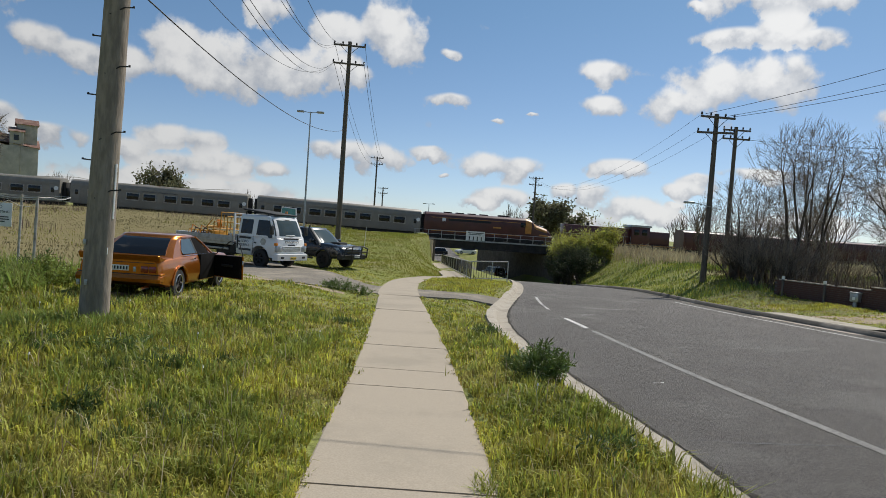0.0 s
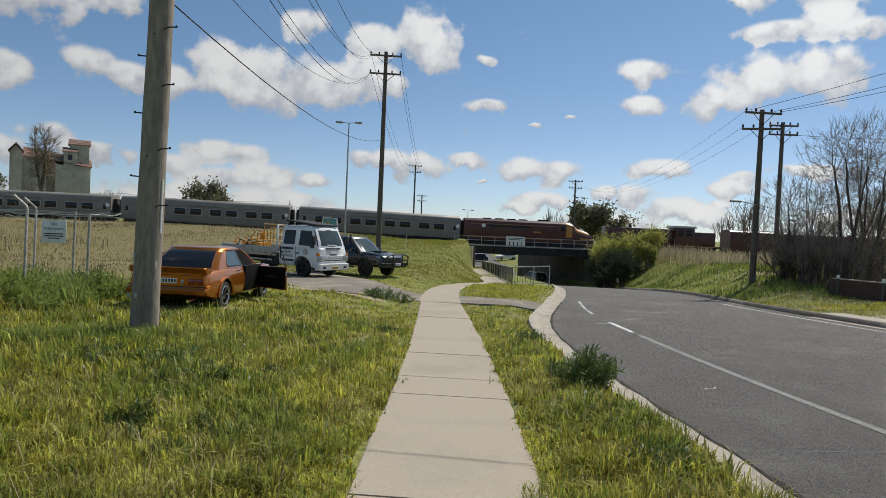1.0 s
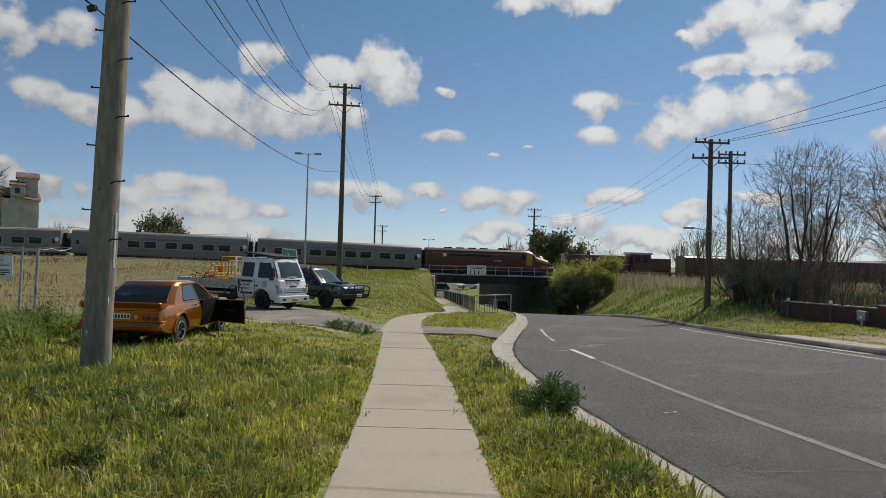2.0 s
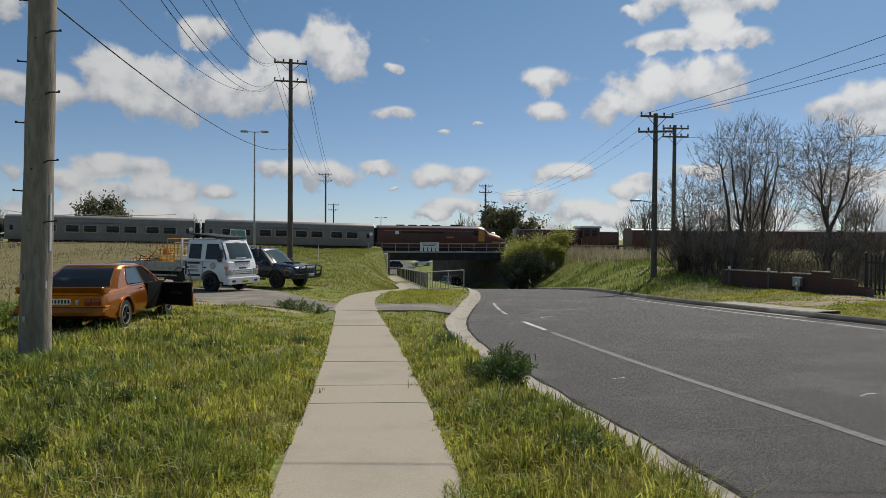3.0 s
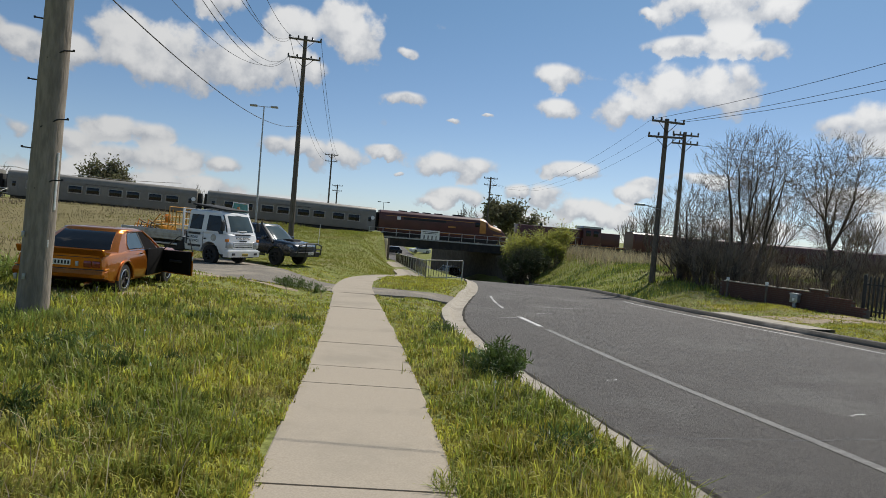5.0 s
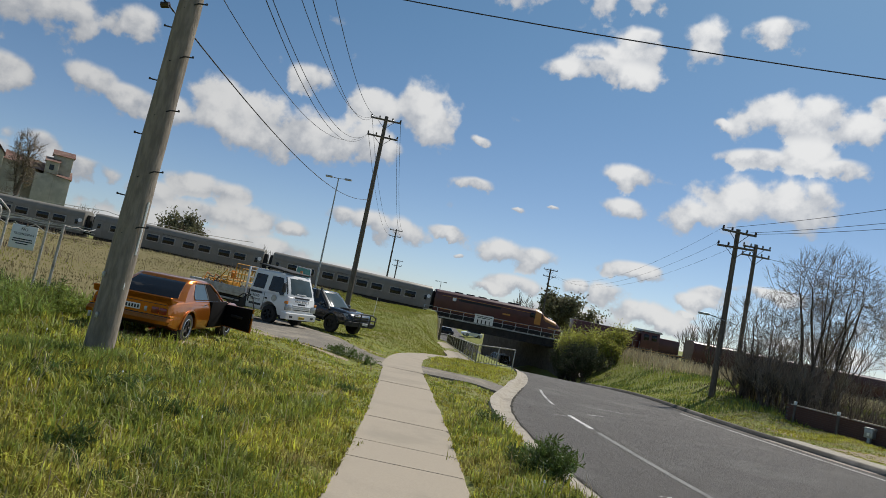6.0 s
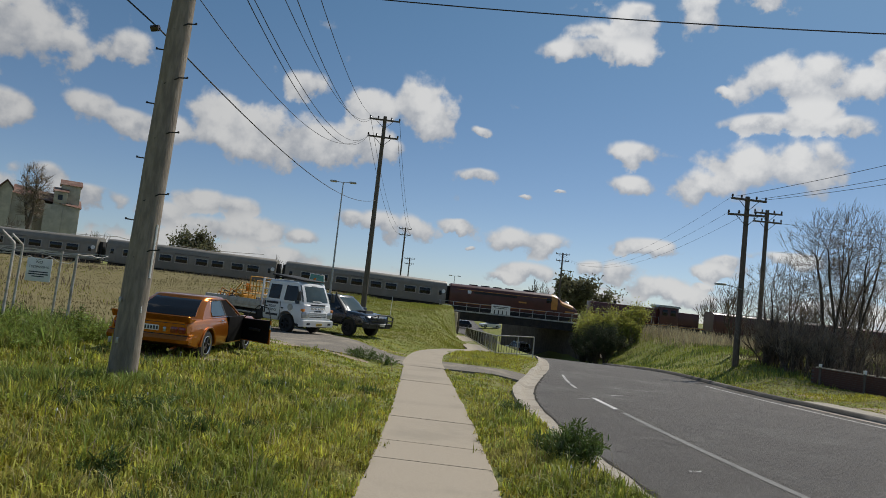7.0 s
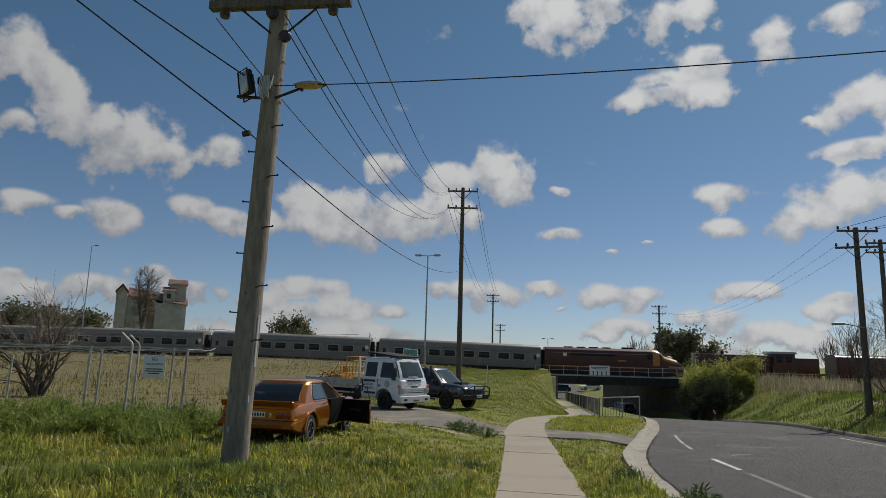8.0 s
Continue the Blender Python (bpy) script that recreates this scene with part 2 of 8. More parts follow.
M = {}
M["soil_grass"] = material("soil_grass", (0.20, 0.215, 0.062), 0.9, vary=0.45, scale=14.0, stain=(0.27, 0.225, 0.12), stain_scale=0.35, stain_amount=0.6, bump=0.8, bump_scale=25.0, specular=0.1)
M["blade"] = material("blade", (0.41, 0.385, 0.058), 0.55, vary=0.45, scale=2.2, stain=(0.43, 0.41, 0.12), stain_scale=0.7, stain_amount=0.75, bump=0, island=0.45, translucent=0.5, specular=0.3)
def dry_field_soil():
    """The ground turns to dull brown soil in the field behind the fence."""
    nt = M["soil_grass"].node_tree
    b = nt.nodes["Principled BSDF"]
    was = b.inputs["Base Color"].links[0].from_socket
    co = nt.nodes.new("ShaderNodeTexCoord")
    sep = nt.nodes.new("ShaderNodeSeparateXYZ")
    nt.links.new(co.outputs["Object"], sep.inputs[0])
    n = nt.nodes.new("ShaderNodeTexNoise")
    n.inputs["Scale"].default_value = 0.5
    nt.links.new(co.outputs["Object"], n.inputs["Vector"])
    fac = None
    for axis, lo, hi in ((0, -8.5, -12.0), (1, 16.0, 19.5), (1, 92.0, 84.0)):
        wob = nt.nodes.new("ShaderNodeMath")
        wob.operation = "MULTIPLY_ADD"
        wob.inputs[1].default_value = 3.0
        nt.links.new(n.outputs["Fac"], wob.inputs[0])
        nt.links.new(sep.outputs[axis], wob.inputs[2])
        r = nt.nodes.new("ShaderNodeMapRange")
        r.interpolation_type = "SMOOTHSTEP"
        r.inputs[1].default_value, r.inputs[2].default_value = lo + 1.5, hi + 1.5
        nt.links.new(wob.outputs[0], r.inputs[0])
        if fac is None:
            fac = r.outputs[0]
        else:
            m = nt.nodes.new("ShaderNodeMath")
            m.operation = "MULTIPLY"
            nt.links.new(fac, m.inputs[0])
            nt.links.new(r.outputs[0], m.inputs[1])
            fac = m.outputs[0]
    tone = nt.nodes.new("ShaderNodeMix")
    tone.data_type = "RGBA"
    tone.inputs[6].default_value, tone.inputs[7].default_value = (0.150, 0.135, 0.055, 1), (0.235, 0.19, 0.10, 1)
    nt.links.new(n.outputs["Fac"], tone.inputs[0])
    mix = nt.nodes.new("ShaderNodeMix")
    mix.data_type = "RGBA"
    nt.links.new(fac, mix.inputs[0])
    nt.links.new(was, mix.inputs[6])
    nt.links.new(tone.outputs[2], mix.inputs[7])
    nt.links.new(mix.outputs[2], b.inputs["Base Color"])


dry_field_soil()
M["blade_dark"] = material("blade_dark", (0.255, 0.285, 0.050), 0.55, vary=0.35, scale=2.2, bump=0, island=0.35, translucent=0.45, specular=0.35)
M["blade_pale"] = material("blade_pale", (0.45, 0.42, 0.105), 0.65, vary=0.35, scale=2.2, stain=(0.52, 0.43, 0.19), stain_scale=0.9, stain_amount=0.5, bump=0, island=0.35, translucent=0.45, specular=0.25)
M["hill_blade"] = material("hill_blade", (0.262, 0.268, 0.050), 0.7, vary=0.30, scale=0.5, stain=(0.34, 0.28, 0.085), stain_scale=0.22, stain_amount=0.7, bump=0, island=0.14, translucent=0.4, specular=0.12)
M["field_dry"] = material("field_dry", (0.235, 0.200, 0.105), 0.85, vary=0.4, scale=0.35, stain=(0.15, 0.145, 0.055), stain_scale=0.14, stain_amount=0.75, bump=0, island=0.20, translucent=0.25, specular=0.08)
M["weed"] = material("weed", (0.265, 0.32, 0.070), 0.5, vary=0.35, scale=3.0, bump=0, island=0.40, translucent=0.45, specular=0.35)
M["weed_dark"] = material("weed_dark", (0.115, 0.165, 0.042), 0.5, vary=0.35, scale=3.0, bump=0, island=0.35, translucent=0.35, specular=0.4)
M["straw"] = material("straw", (0.43, 0.36, 0.23), 0.8, vary=0.35, scale=0.4, stain=(0.27, 0.22, 0.12), stain_scale=0.15, stain_amount=0.35, bump=0, island=0.35, translucent=0.3, specular=0.1)
M["asphalt"] = material("asphalt", (0.109, 0.098, 0.088), 0.82, vary=0.95, scale=95.0, stain=(0.148, 0.138, 0.126), stain_scale=0.55, stain_amount=0.6, bump=0.8, bump_scale=190.0, specular=0.32)
M["old_asphalt"] = material("old_asphalt", (0.205, 0.180, 0.146), 0.9, vary=0.4, scale=120.0, stain=(0.37, 0.32, 0.245), stain_scale=0.6, stain_amount=0.7, bump=0.5, bump_scale=180.0, specular=0.3)
M["patch"] = material("patch", (0.035, 0.035, 0.037), 0.7, vary=0.5, scale=150.0, bump=0.4, bump_scale=220.0)
M["concrete"] = material("concrete", (0.385, 0.328, 0.255), 0.9, vary=0.12, scale=70.0, stain=(0.30, 0.262, 0.205), stain_scale=0.8, stain_amount=0.7, bump=0.15, bump_scale=260.0, specular=0.25)
M["kerb"] = material("kerb", (0.40, 0.355, 0.29), 0.9, vary=0.2, scale=60.0, stain=(0.22, 0.19, 0.15), stain_scale=1.6, stain_amount=0.7, bump=0.4, bump_scale=120.0, specular=0.25)
M["line_faded"] = material("line_faded", (0.185, 0.178, 0.165), 0.8, vary=0.35, scale=25.0, stain=(0.105, 0.10, 0.095), stain_scale=2.0, stain_amount=0.9, bump=0.4, bump_scale=200.0)
M["line_worn"] = material("line_worn", (0.42, 0.41, 0.385), 0.75, vary=0.35, scale=25.0, stain=(0.12, 0.115, 0.11), stain_scale=0.9, stain_amount=0.95, bump=0.4, bump_scale=200.0)
M["line_paint"] = material("line_paint", (0.62, 0.61, 0.58), 0.7, vary=0.35, scale=25.0, stain=(0.16, 0.16, 0.16), stain_scale=6.0, stain_amount=0.9, bump=0.4, bump_scale=200.0)
M["ballast"] = material("ballast", (0.20, 0.18, 0.155), 0.95, vary=0.5, scale=7.0, bump=1.0, bump_scale=9.0, specular=0.1)
M["steel_dark"] = material("steel_dark", (0.035, 0.033, 0.032), 0.65, 0.3, vary=0.3, scale=2.0, stain=(0.07, 0.045, 0.03), stain_scale=1.0, bump=0.1)
M["galv"] = material("galv", (0.42, 0.43, 0.43), 0.45, 0.7, vary=0.2, scale=6.0, stain=(0.3, 0.27, 0.22), stain_scale=2.0, bump=0.1)
M["galv_pale"] = material("galv_pale", (0.46, 0.43, 0.38), 0.6, 0.25, vary=0.25, scale=9.0, stain=(0.22, 0.17, 0.12), stain_scale=3.0, stain_amount=0.6, bump=0.1)
M["wood_pole"] = material("wood_pole", (0.295, 0.252, 0.205), 0.9, vary=0.24, scale=16.0, stain=(0.17, 0.14, 0.115), stain_scale=3.0, stain_amount=0.6, bump=0.6, bump_scale=40.0, specular=0.12, stretch=0.22)
M["wood_dark"] = material("wood_dark", (0.15, 0.128, 0.108), 0.9, vary=0.35, scale=20.0, bump=0.5, bump_scale=40.0, specular=0.12, stretch=0.08)
M["black_wire"] = material("black_wire", (0.02, 0.02, 0.022), 0.6, vary=0.1, bump=0)
M["porcelain"] = material("porcelain", (0.05, 0.032, 0.025), 0.25, vary=0.2, bump=0)
M["abutment"] = material("abutment", (0.12, 0.105, 0.09), 0.95, vary=0.3, scale=3.0, stain=(0.07, 0.062, 0.055), stain_scale=0.4, stain_amount=0.8, bump=0.3, bump_scale=14.0)
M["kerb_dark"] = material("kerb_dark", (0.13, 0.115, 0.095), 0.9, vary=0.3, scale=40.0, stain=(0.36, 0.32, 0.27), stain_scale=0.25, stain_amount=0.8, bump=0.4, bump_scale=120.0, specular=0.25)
M["old_steel"] = material("old_steel", (0.17, 0.15, 0.13), 0.7, 0.3, vary=0.3, scale=6.0, stain=(0.22, 0.13, 0.08), stain_scale=2.0, bump=0.1)
M["dry_soil"] = material("dry_soil", (0.36, 0.29, 0.21), 0.95, vary=0.3, scale=18.0, stain=(0.22, 0.19, 0.12), stain_scale=2.0, bump=0.6, bump_scale=40.0, specular=0.1)
# beige brightened so the end post looks sunlit though its face is unlit
M["post_sunlit"] = material("post_sunlit", (0.72, 0.60, 0.46), 0.8, vary=0.15, scale=6.0, bump=0.1)
M["pale_concrete"] = material("pale_concrete", (0.50, 0.43, 0.34), 0.9, vary=0.2, scale=8.0, stain=(0.3, 0.25, 0.2), stain_scale=1.0, bump=0.2)
M["stainless"] = material("stainless", (0.25, 0.228, 0.192), 0.5, 0.10, vary=0.14, scale=1.4, stain=(0.15, 0.14, 0.12), stain_scale=0.35, stain_amount=0.6, bump=0.05, bump_scale=4.0)
M["tuscan"] = material("tuscan", (0.085, 0.019, 0.013), 0.4, vary=0.2, scale=1.0, stain=(0.024, 0.011, 0.010), stain_scale=0.5, coat=0.2, bump=0.05, bump_scale=5.0)
M["chrome_yellow"] = material("chrome_yellow", (0.50, 0.215, 0.035), 0.45, vary=0.15, scale=2.0, coat=0.2, bump=0)
M["tank_black"] = material("tank_black", (0.018, 0.017, 0.016), 0.7, vary=0.3, scale=3.0, bump=0.1)
M["white_paint"] = material("white_paint", (0.78, 0.78, 0.77), 0.3, vary=0.04, scale=2.0, stain=(0.6, 0.58, 0.54), stain_scale=1.2, stain_amount=0.35, coat=0.4, bump=0.0)
M["sign_white"] = material("sign_white", (0.84, 0.83, 0.80), 0.5, vary=0.06, scale=5.0, bump=0)
M["tray_grey"] = material("tray_grey", (0.40, 0.39, 0.36), 0.5, 0.3, vary=0.2, scale=5.0, stain=(0.25, 0.22, 0.18), stain_scale=2.0, stain_amount=0.6, bump=0.1)
M["orange_paint"] = material("orange_paint", (0.50, 0.150, 0.012), 0.30, 0.75, vary=0.12, scale=30.0, coat=0.7, bump=0.0)
M["silver_paint"] = material("silver_paint", (0.44, 0.47, 0.50), 0.3, 0.6, vary=0.08, scale=30.0, coat=0.7, bump=0.0)
M["black_paint"] = material("black_paint", (0.022, 0.024, 0.028), 0.25, 0.1, vary=0.1, scale=10.0, coat=0.7, bump=0.0)
M["black_trim"] = material("black_trim", (0.022, 0.022, 0.022), 0.6, vary=0.2, scale=20.0, bump=0.1)
M["tyre"] = material("tyre", (0.022, 0.021, 0.020), 0.85, vary=0.3, scale=25.0, stain=(0.07, 0.06, 0.05), stain_scale=6.0, bump=0.4, bump_scale=90.0)
M["alloy"] = material("alloy", (0.55, 0.55, 0.55), 0.3, 0.85, vary=0.1, bump=0)
M["chrome"] = material("chrome", (0.75, 0.75, 0.75), 0.12, 1.0, vary=0.05, bump=0)
M["glass_dark"] = glass("glass_dark", (0.010, 0.011, 0.012))
M["glass_screen"] = glass("glass_screen", (0.055, 0.075, 0.078), 0.06)
M["glass_blue"] = glass("glass_blue", (0.06, 0.085, 0.095))
M["tail_red"] = material("tail_red", (0.22, 0.010, 0.008), 0.2, vary=0.15, coat=0.6, bump=0)
M["amber"] = material("amber", (0.7, 0.22, 0.02), 0.2, vary=0.1, coat=0.6, bump=0)
M["lens_clear"] = material("lens_clear", (0.36, 0.38, 0.40), 0.2, 0.3, vary=0.1, coat=0.6, bump=0)
M["plate"] = material("plate", (0.80, 0.80, 0.77), 0.4, vary=0.05, bump=0)
M["plate_yellow"] = material("plate_yellow", (0.72, 0.50, 0.04), 0.4, vary=0.05, bump=0)
M["ink"] = material("ink", (0.03, 0.03, 0.035), 0.6, vary=0.1, bump=0)
M["red_sign"] = material("red_sign", (0.45, 0.035, 0.03), 0.5, vary=0.1, bump=0)
M["bark"] = material("bark", (0.13, 0.105, 0.085), 0.95, vary=0.35, scale=9.0, bump=0.5, bump_scale=25.0, specular=0.1)
M["twig"] = material("twig", (0.27, 0.22, 0.175), 0.95, vary=0.3, scale=2.0, bump=0.0, island=0.25, specular=0.1)
M["leaf_yellow"] = material("leaf_yellow", (0.42, 0.42, 0.085), 0.55, vary=0.3, scale=0.8, bump=0, island=0.35, translucent=0.45, specular=0.3)
# near-black leaf colour with the shade of the bush foot put in
M["leaf_dark"] = material("leaf_dark", (0.050, 0.062, 0.030), 0.7, vary=0.3, scale=0.6, bump=0, island=0.4, translucent=0.25, specular=0.12)
M["leaf_gum"] = material("leaf_gum", (0.17, 0.165, 0.095), 0.7, vary=0.3, scale=0.4, bump=0, island=0.4, translucent=0.45, specular=0.15)
M["leaf_olive"] = material("leaf_olive", (0.09, 0.10, 0.035), 0.6, vary=0.3, scale=0.6, bump=0, island=0.4, translucent=0.3, specular=0.3)
M["brick_red"] = material("brick_red", (0.12, 0.055, 0.042), 0.9, vary=0.3, scale=9.0, stain=(0.10, 0.06, 0.045), stain_scale=1.0, bump=0.3, bump_scale=60.0)
M["mortar"] = material("mortar", (0.13, 0.11, 0.095), 0.95, vary=0.2, scale=30.0, bump=0.3)
M["silo_concrete"] = material("silo_concrete", (0.50, 0.45, 0.37), 0.95, vary=0.15, scale=0.5, stain=(0.27, 0.235, 0.19), stain_scale=0.12, stain_amount=0.8, bump=0.1, bump_scale=2.0)
M["rust_roof"] = material("rust_roof", (0.17, 0.085, 0.062), 0.85, vary=0.3, scale=0.7, stain=(0.33, 0.27, 0.22), stain_scale=0.25, bump=0.1)
M["lime_metal"] = material("lime_metal", (0.42, 0.33, 0.05), 0.6, vary=0.2, bump=0)
M["machine_yellow"] = material("machine_yellow", (0.62, 0.29, 0.02), 0.5, vary=0.2, scale=6.0, stain=(0.25, 0.11, 0.03), stain_scale=3.0, bump=0.1)
M["teal"] = material("teal", (0.10, 0.30, 0.27), 0.4, vary=0.1, bump=0)
M["lamp_amber"] = material("lamp_amber", (0.55, 0.38, 0.12), 0.3, vary=0.1, coat=0.4, bump=0)
M["render_tan"] = material("render_tan", (0.42, 0.33, 0.22), 0.9, vary=0.15, scale=2.0, bump=0.1)
M["interior"] = material("interior", (0.012, 0.011, 0.011), 0.9, vary=0.2, bump=0, specular=0.05)
M["dirt_edge"] = material("dirt_edge", (0.060, 0.055, 0.047), 0.95, vary=0.5, scale=45.0, stain=(0.15, 0.135, 0.11), stain_scale=3.0, bump=0.8, bump_scale=120.0, specular=0.1)
M["wire_pale"] = material("wire_pale", (0.55, 0.52, 0.47), 0.6, 0.2, vary=0.2, scale=6.0, bump=0)
M["litter"] = material("litter", (0.17, 0.13, 0.085), 0.95, vary=0.4, scale=2.0, bump=0, island=0.35, specular=0.05)
M["brush"] = material("brush", (0.25, 0.185, 0.14), 0.95, vary=0.4, scale=2.0, bump=0, island=0.4, specular=0.05)
# ---------------------------------------------------------------- mesh helpers
class Geo:
    """Vertices and faces of one mesh."""

    def __init__(self):
        self.v, self.f = [], []

    def add(self, verts, faces):
        n = len(self.v)
        self.v += [tuple(p) for p in verts]
        self.f += [tuple(i + n for i in q) for q in faces]
        return self

    def box(self, x0, x1, y0, y1, z0, z1, c=0.0):
        """A box with chamfered edges of width c."""
        if c <= 0:
            v = [(x, y, z) for x in (x0, x1) for y in (y0, y1) for z in (z0, z1)]
            return self.add(v, [(0, 1, 3, 2), (4, 6, 7, 5), (0, 4, 5, 1), (2, 3, 7, 6), (0, 2, 6, 4), (1, 5, 7, 3)])
        bm = bmesh.new()
        bmesh.ops.create_cube(bm, size=1.0)
        for w in bm.verts:
            w.co = ((x0 + x1) / 2 + w.co.x * (x1 - x0), (y0 + y1) / 2 + w.co.y * (y1 - y0), (z0 + z1) / 2 + w.co.z * (z1 - z0))
        bmesh.ops.bevel(bm, geom=bm.edges[:], offset=c, segments=2, affect="EDGES", profile=0.5)
        self.grab(bm)
        return self

    def grab(self, bm):
        bm.verts.index_update()
        self.add([w.co[:] for w in bm.verts], [[w.index for w in q.verts] for q in bm.faces])
        bm.free()
        return self

    def cyl(self, p0, p1, r0, r1=None, seg=12, cap=True):
        return self.tube([p0, p1], [r0, r0 if r1 is None else r1], seg, cap)

    def tube(self, pts, radii, seg=6, cap=True):
        pts = [Vector(p) for p in pts]
        if isinstance(radii, (int, float)):
            radii = [radii] * len(pts)
        n0, rings = len(self.v), len(pts)
        up = None
        for i, p in enumerate(pts):
            d = (pts[min(i + 1, rings - 1)] - pts[max(i - 1, 0)]).normalized()
            if up is None:
                up = Vector((0, 0, 1)) if abs(d.z) < 0.9 else Vector((1, 0, 0))
            a = d.cross(up).normalized()
            up = a.cross(d).normalized()
            for k in range(seg):
                t = 2 * math.pi * k / seg
                self.v.append(tuple(p + radii[i] * (math.cos(t) * a + math.sin(t) * up)))
        for i in range(rings - 1):
            for k in range(seg):
                a, b = n0 + i * seg + k, n0 + i * seg + (k + 1) % seg
                self.f.append((a, b, b + seg, a + seg))
        if cap:
            self.f.append(tuple(n0 + k for k in range(seg))[::-1])
            self.f.append(tuple(n0 + (rings - 1) * seg + k for k in range(seg)))
        return self

    def loft(self, rings, cap=True, closed=True):
        """Joins rings of equally many points."""
        n0, k = len(self.v), len(rings[0])
        for r in rings:
            self.v += [tuple(p) for p in r]
        for i in range(len(rings) - 1):
            for j in range(k if closed else k - 1):
                a, b = n0 + i * k + j, n0 + i * k + (j + 1) % k
                self.f.append((a, b, b + k, a + k))
        if cap and closed:
            self.f.append(tuple(n0 + j for j in range(k))[::-1])
            self.f.append(tuple(n0 + (len(rings) - 1) * k + j for j in range(k)))
        return self

    def prism(self, outline, y0, y1, c=0.0):
        """An outline in x and z, pushed from y0 to y1, with softened rims."""
        if c:
            mx, mz = sum(p[0] for p in outline) / len(outline), sum(p[1] for p in outline) / len(outline)

            def ins(p):
                dx, dz = p[0] - mx, p[1] - mz
                d = max(1e-6, math.hypot(dx, dz))
                return (p[0] - dx / d * c, p[1] - dz / d * c)
            rows = [([ins(p) for p in outline], y0), (outline, y0 + c), (outline, y1 - c), ([ins(p) for p in outline], y1)]
        else:
            rows = [(outline, y0), (outline, y1)]
        return self.loft([[(p[0], y, p[1]) for p in o] for o, y in rows])

    def move(self, m):
        self.v = [tuple(m @ Vector(p)) for p in self.v]
        return self


def mesh_from(name, geo, smooth=30.0):
    me = bpy.data.meshes.new(name)
    me.from_pydata(geo.v, [], geo.f)
    bm = bmesh.new()
    bm.from_mesh(me)
    if len(bm.faces) < 60000:
        bmesh.ops.recalc_face_normals(bm, faces=bm.faces[:])
    bm.to_mesh(me)
    bm.free()
    if smooth:
        me.shade_smooth()
        me.set_sharp_from_angle(angle=radians(smooth))
    return me


def part(name, geo, mat, parent=None, label="", at=None, smooth=30.0):
    me = geo if isinstance(geo, bpy.types.Mesh) else mesh_from(name, geo, smooth)
    if not me.materials:
        me.materials.append(M[mat])
    ob = new(name, me)
    if parent is not None:
        ob.parent = parent
    if at is not None:
        ob.matrix_local = at
    if label:
        tagged(ob, label)
    return ob


def thing(name, label, category, at=None, group="", kind=""):
    e = new(name)
    if at is not None:
        e.matrix_world = at
    return tagged(e, label, category, group, kind)


def sstep(a, b, x):
    t = np.clip((np.asarray(x, float) - a) / (b - a), 0, 1)
    return t * t * (3 - 2 * t)


def curve(points, x):
    """A smooth line through few points: monotone in its first coordinate."""
    px, py = [p[0] for p in points], [p[1] for p in points]
    m = np.gradient(py, px)
    x = np.asarray(x, float)
    i = np.clip(np.searchsorted(px, x) - 1, 0, len(px) - 2)
    px, py = np.array(px), np.array(py)
    h = px[i + 1] - px[i]
    t = (x - px[i]) / h
    tc = np.clip(t, 0, 1)
    y = (2 * tc**3 - 3 * tc**2 + 1) * py[i] + (tc**3 - 2 * tc**2 + tc) * h * m[i] + (-2 * tc**3 + 3 * tc**2) * py[i + 1] + (tc**3 - tc**2) * h * m[i + 1]
    return y + np.where(t < 0, t * h * m[i], 0) + np.where(t > 1, (t - 1) * h * m[i + 1], 0)


# ---------------------------------------------------------------- the lie of the land
KERB_L = [(-40, -3.0), (-15, 1.6), (-4, 2.5), (4.4, 2.45), (8.4, 2.06), (12, 1.80), (15.5, 1.78), (18.5, 2.05), (23, 2.75), (30, 3.9), (40, 5.0), (60, 6.0), (82, 3.5), (100, -1.5), (125, -6), (180, -9)]
KERB_R = [(-40, 10.5), (-15, 12.5), (4, 12.4), (14.6, 11.9), (20, 11.35), (26, 11.0), (34, 11.2), (46, 11.6), (60, 12.6), (82, 12.2), (100, 7.6), (125, 3.5), (180, 1)]
HILL_FOOT = [(-30, 0.5), (-5, -0.4), (20, -2.2), (30, -2.3), (33, -1.9), (36, -0.5), (39, 0.0), (60, -0.9), (80, -1.5), (100, -5.6), (180, -14)]
PATH_C = [(-30, 2.0), (-5, 0.55), (4, -0.12), (8, -0.33), (12, -0.60), (16, -0.91), (20.4, -1.27)]


WAY = [(-1.27, 20.42), (-1.46, 23.0), (-1.58, 26.5), (-1.52, 30.0), (-1.05, 33.2), (-0.25, 35.0), (0.55, 36.6), (0.78, 39.0), (0.55, 44.0), (-0.1, 60.0), (-0.8, 76.0), (-2.5, 86.0), (-4.5, 98.0)]


def rail_y(x):
    return 86.0 + 0.14 * np.asarray(x, float)


def profile(y):
    """Level of the footpath and road corridor along its length."""
    y = np.asarray(y, float)
    z = -0.041 * y - 0.040 * np.maximum(y - 34, 0) ** 2 / (np.maximum(y - 34, 0) + 14)
    z = np.where(y > 84, np.maximum(z, -6.2 + 0 * y), z)
    return np.where(y > 96, np.minimum(-4.0, -5.9 + 0.045 * (y - 96)), np.maximum(z, -5.9))


def road_z(x, y):
    return profile(y) - 0.13 + 0.018 * np.clip(np.asarray(x) - 3.0, 0, 9) * (1 - sstep(30, 60, y))


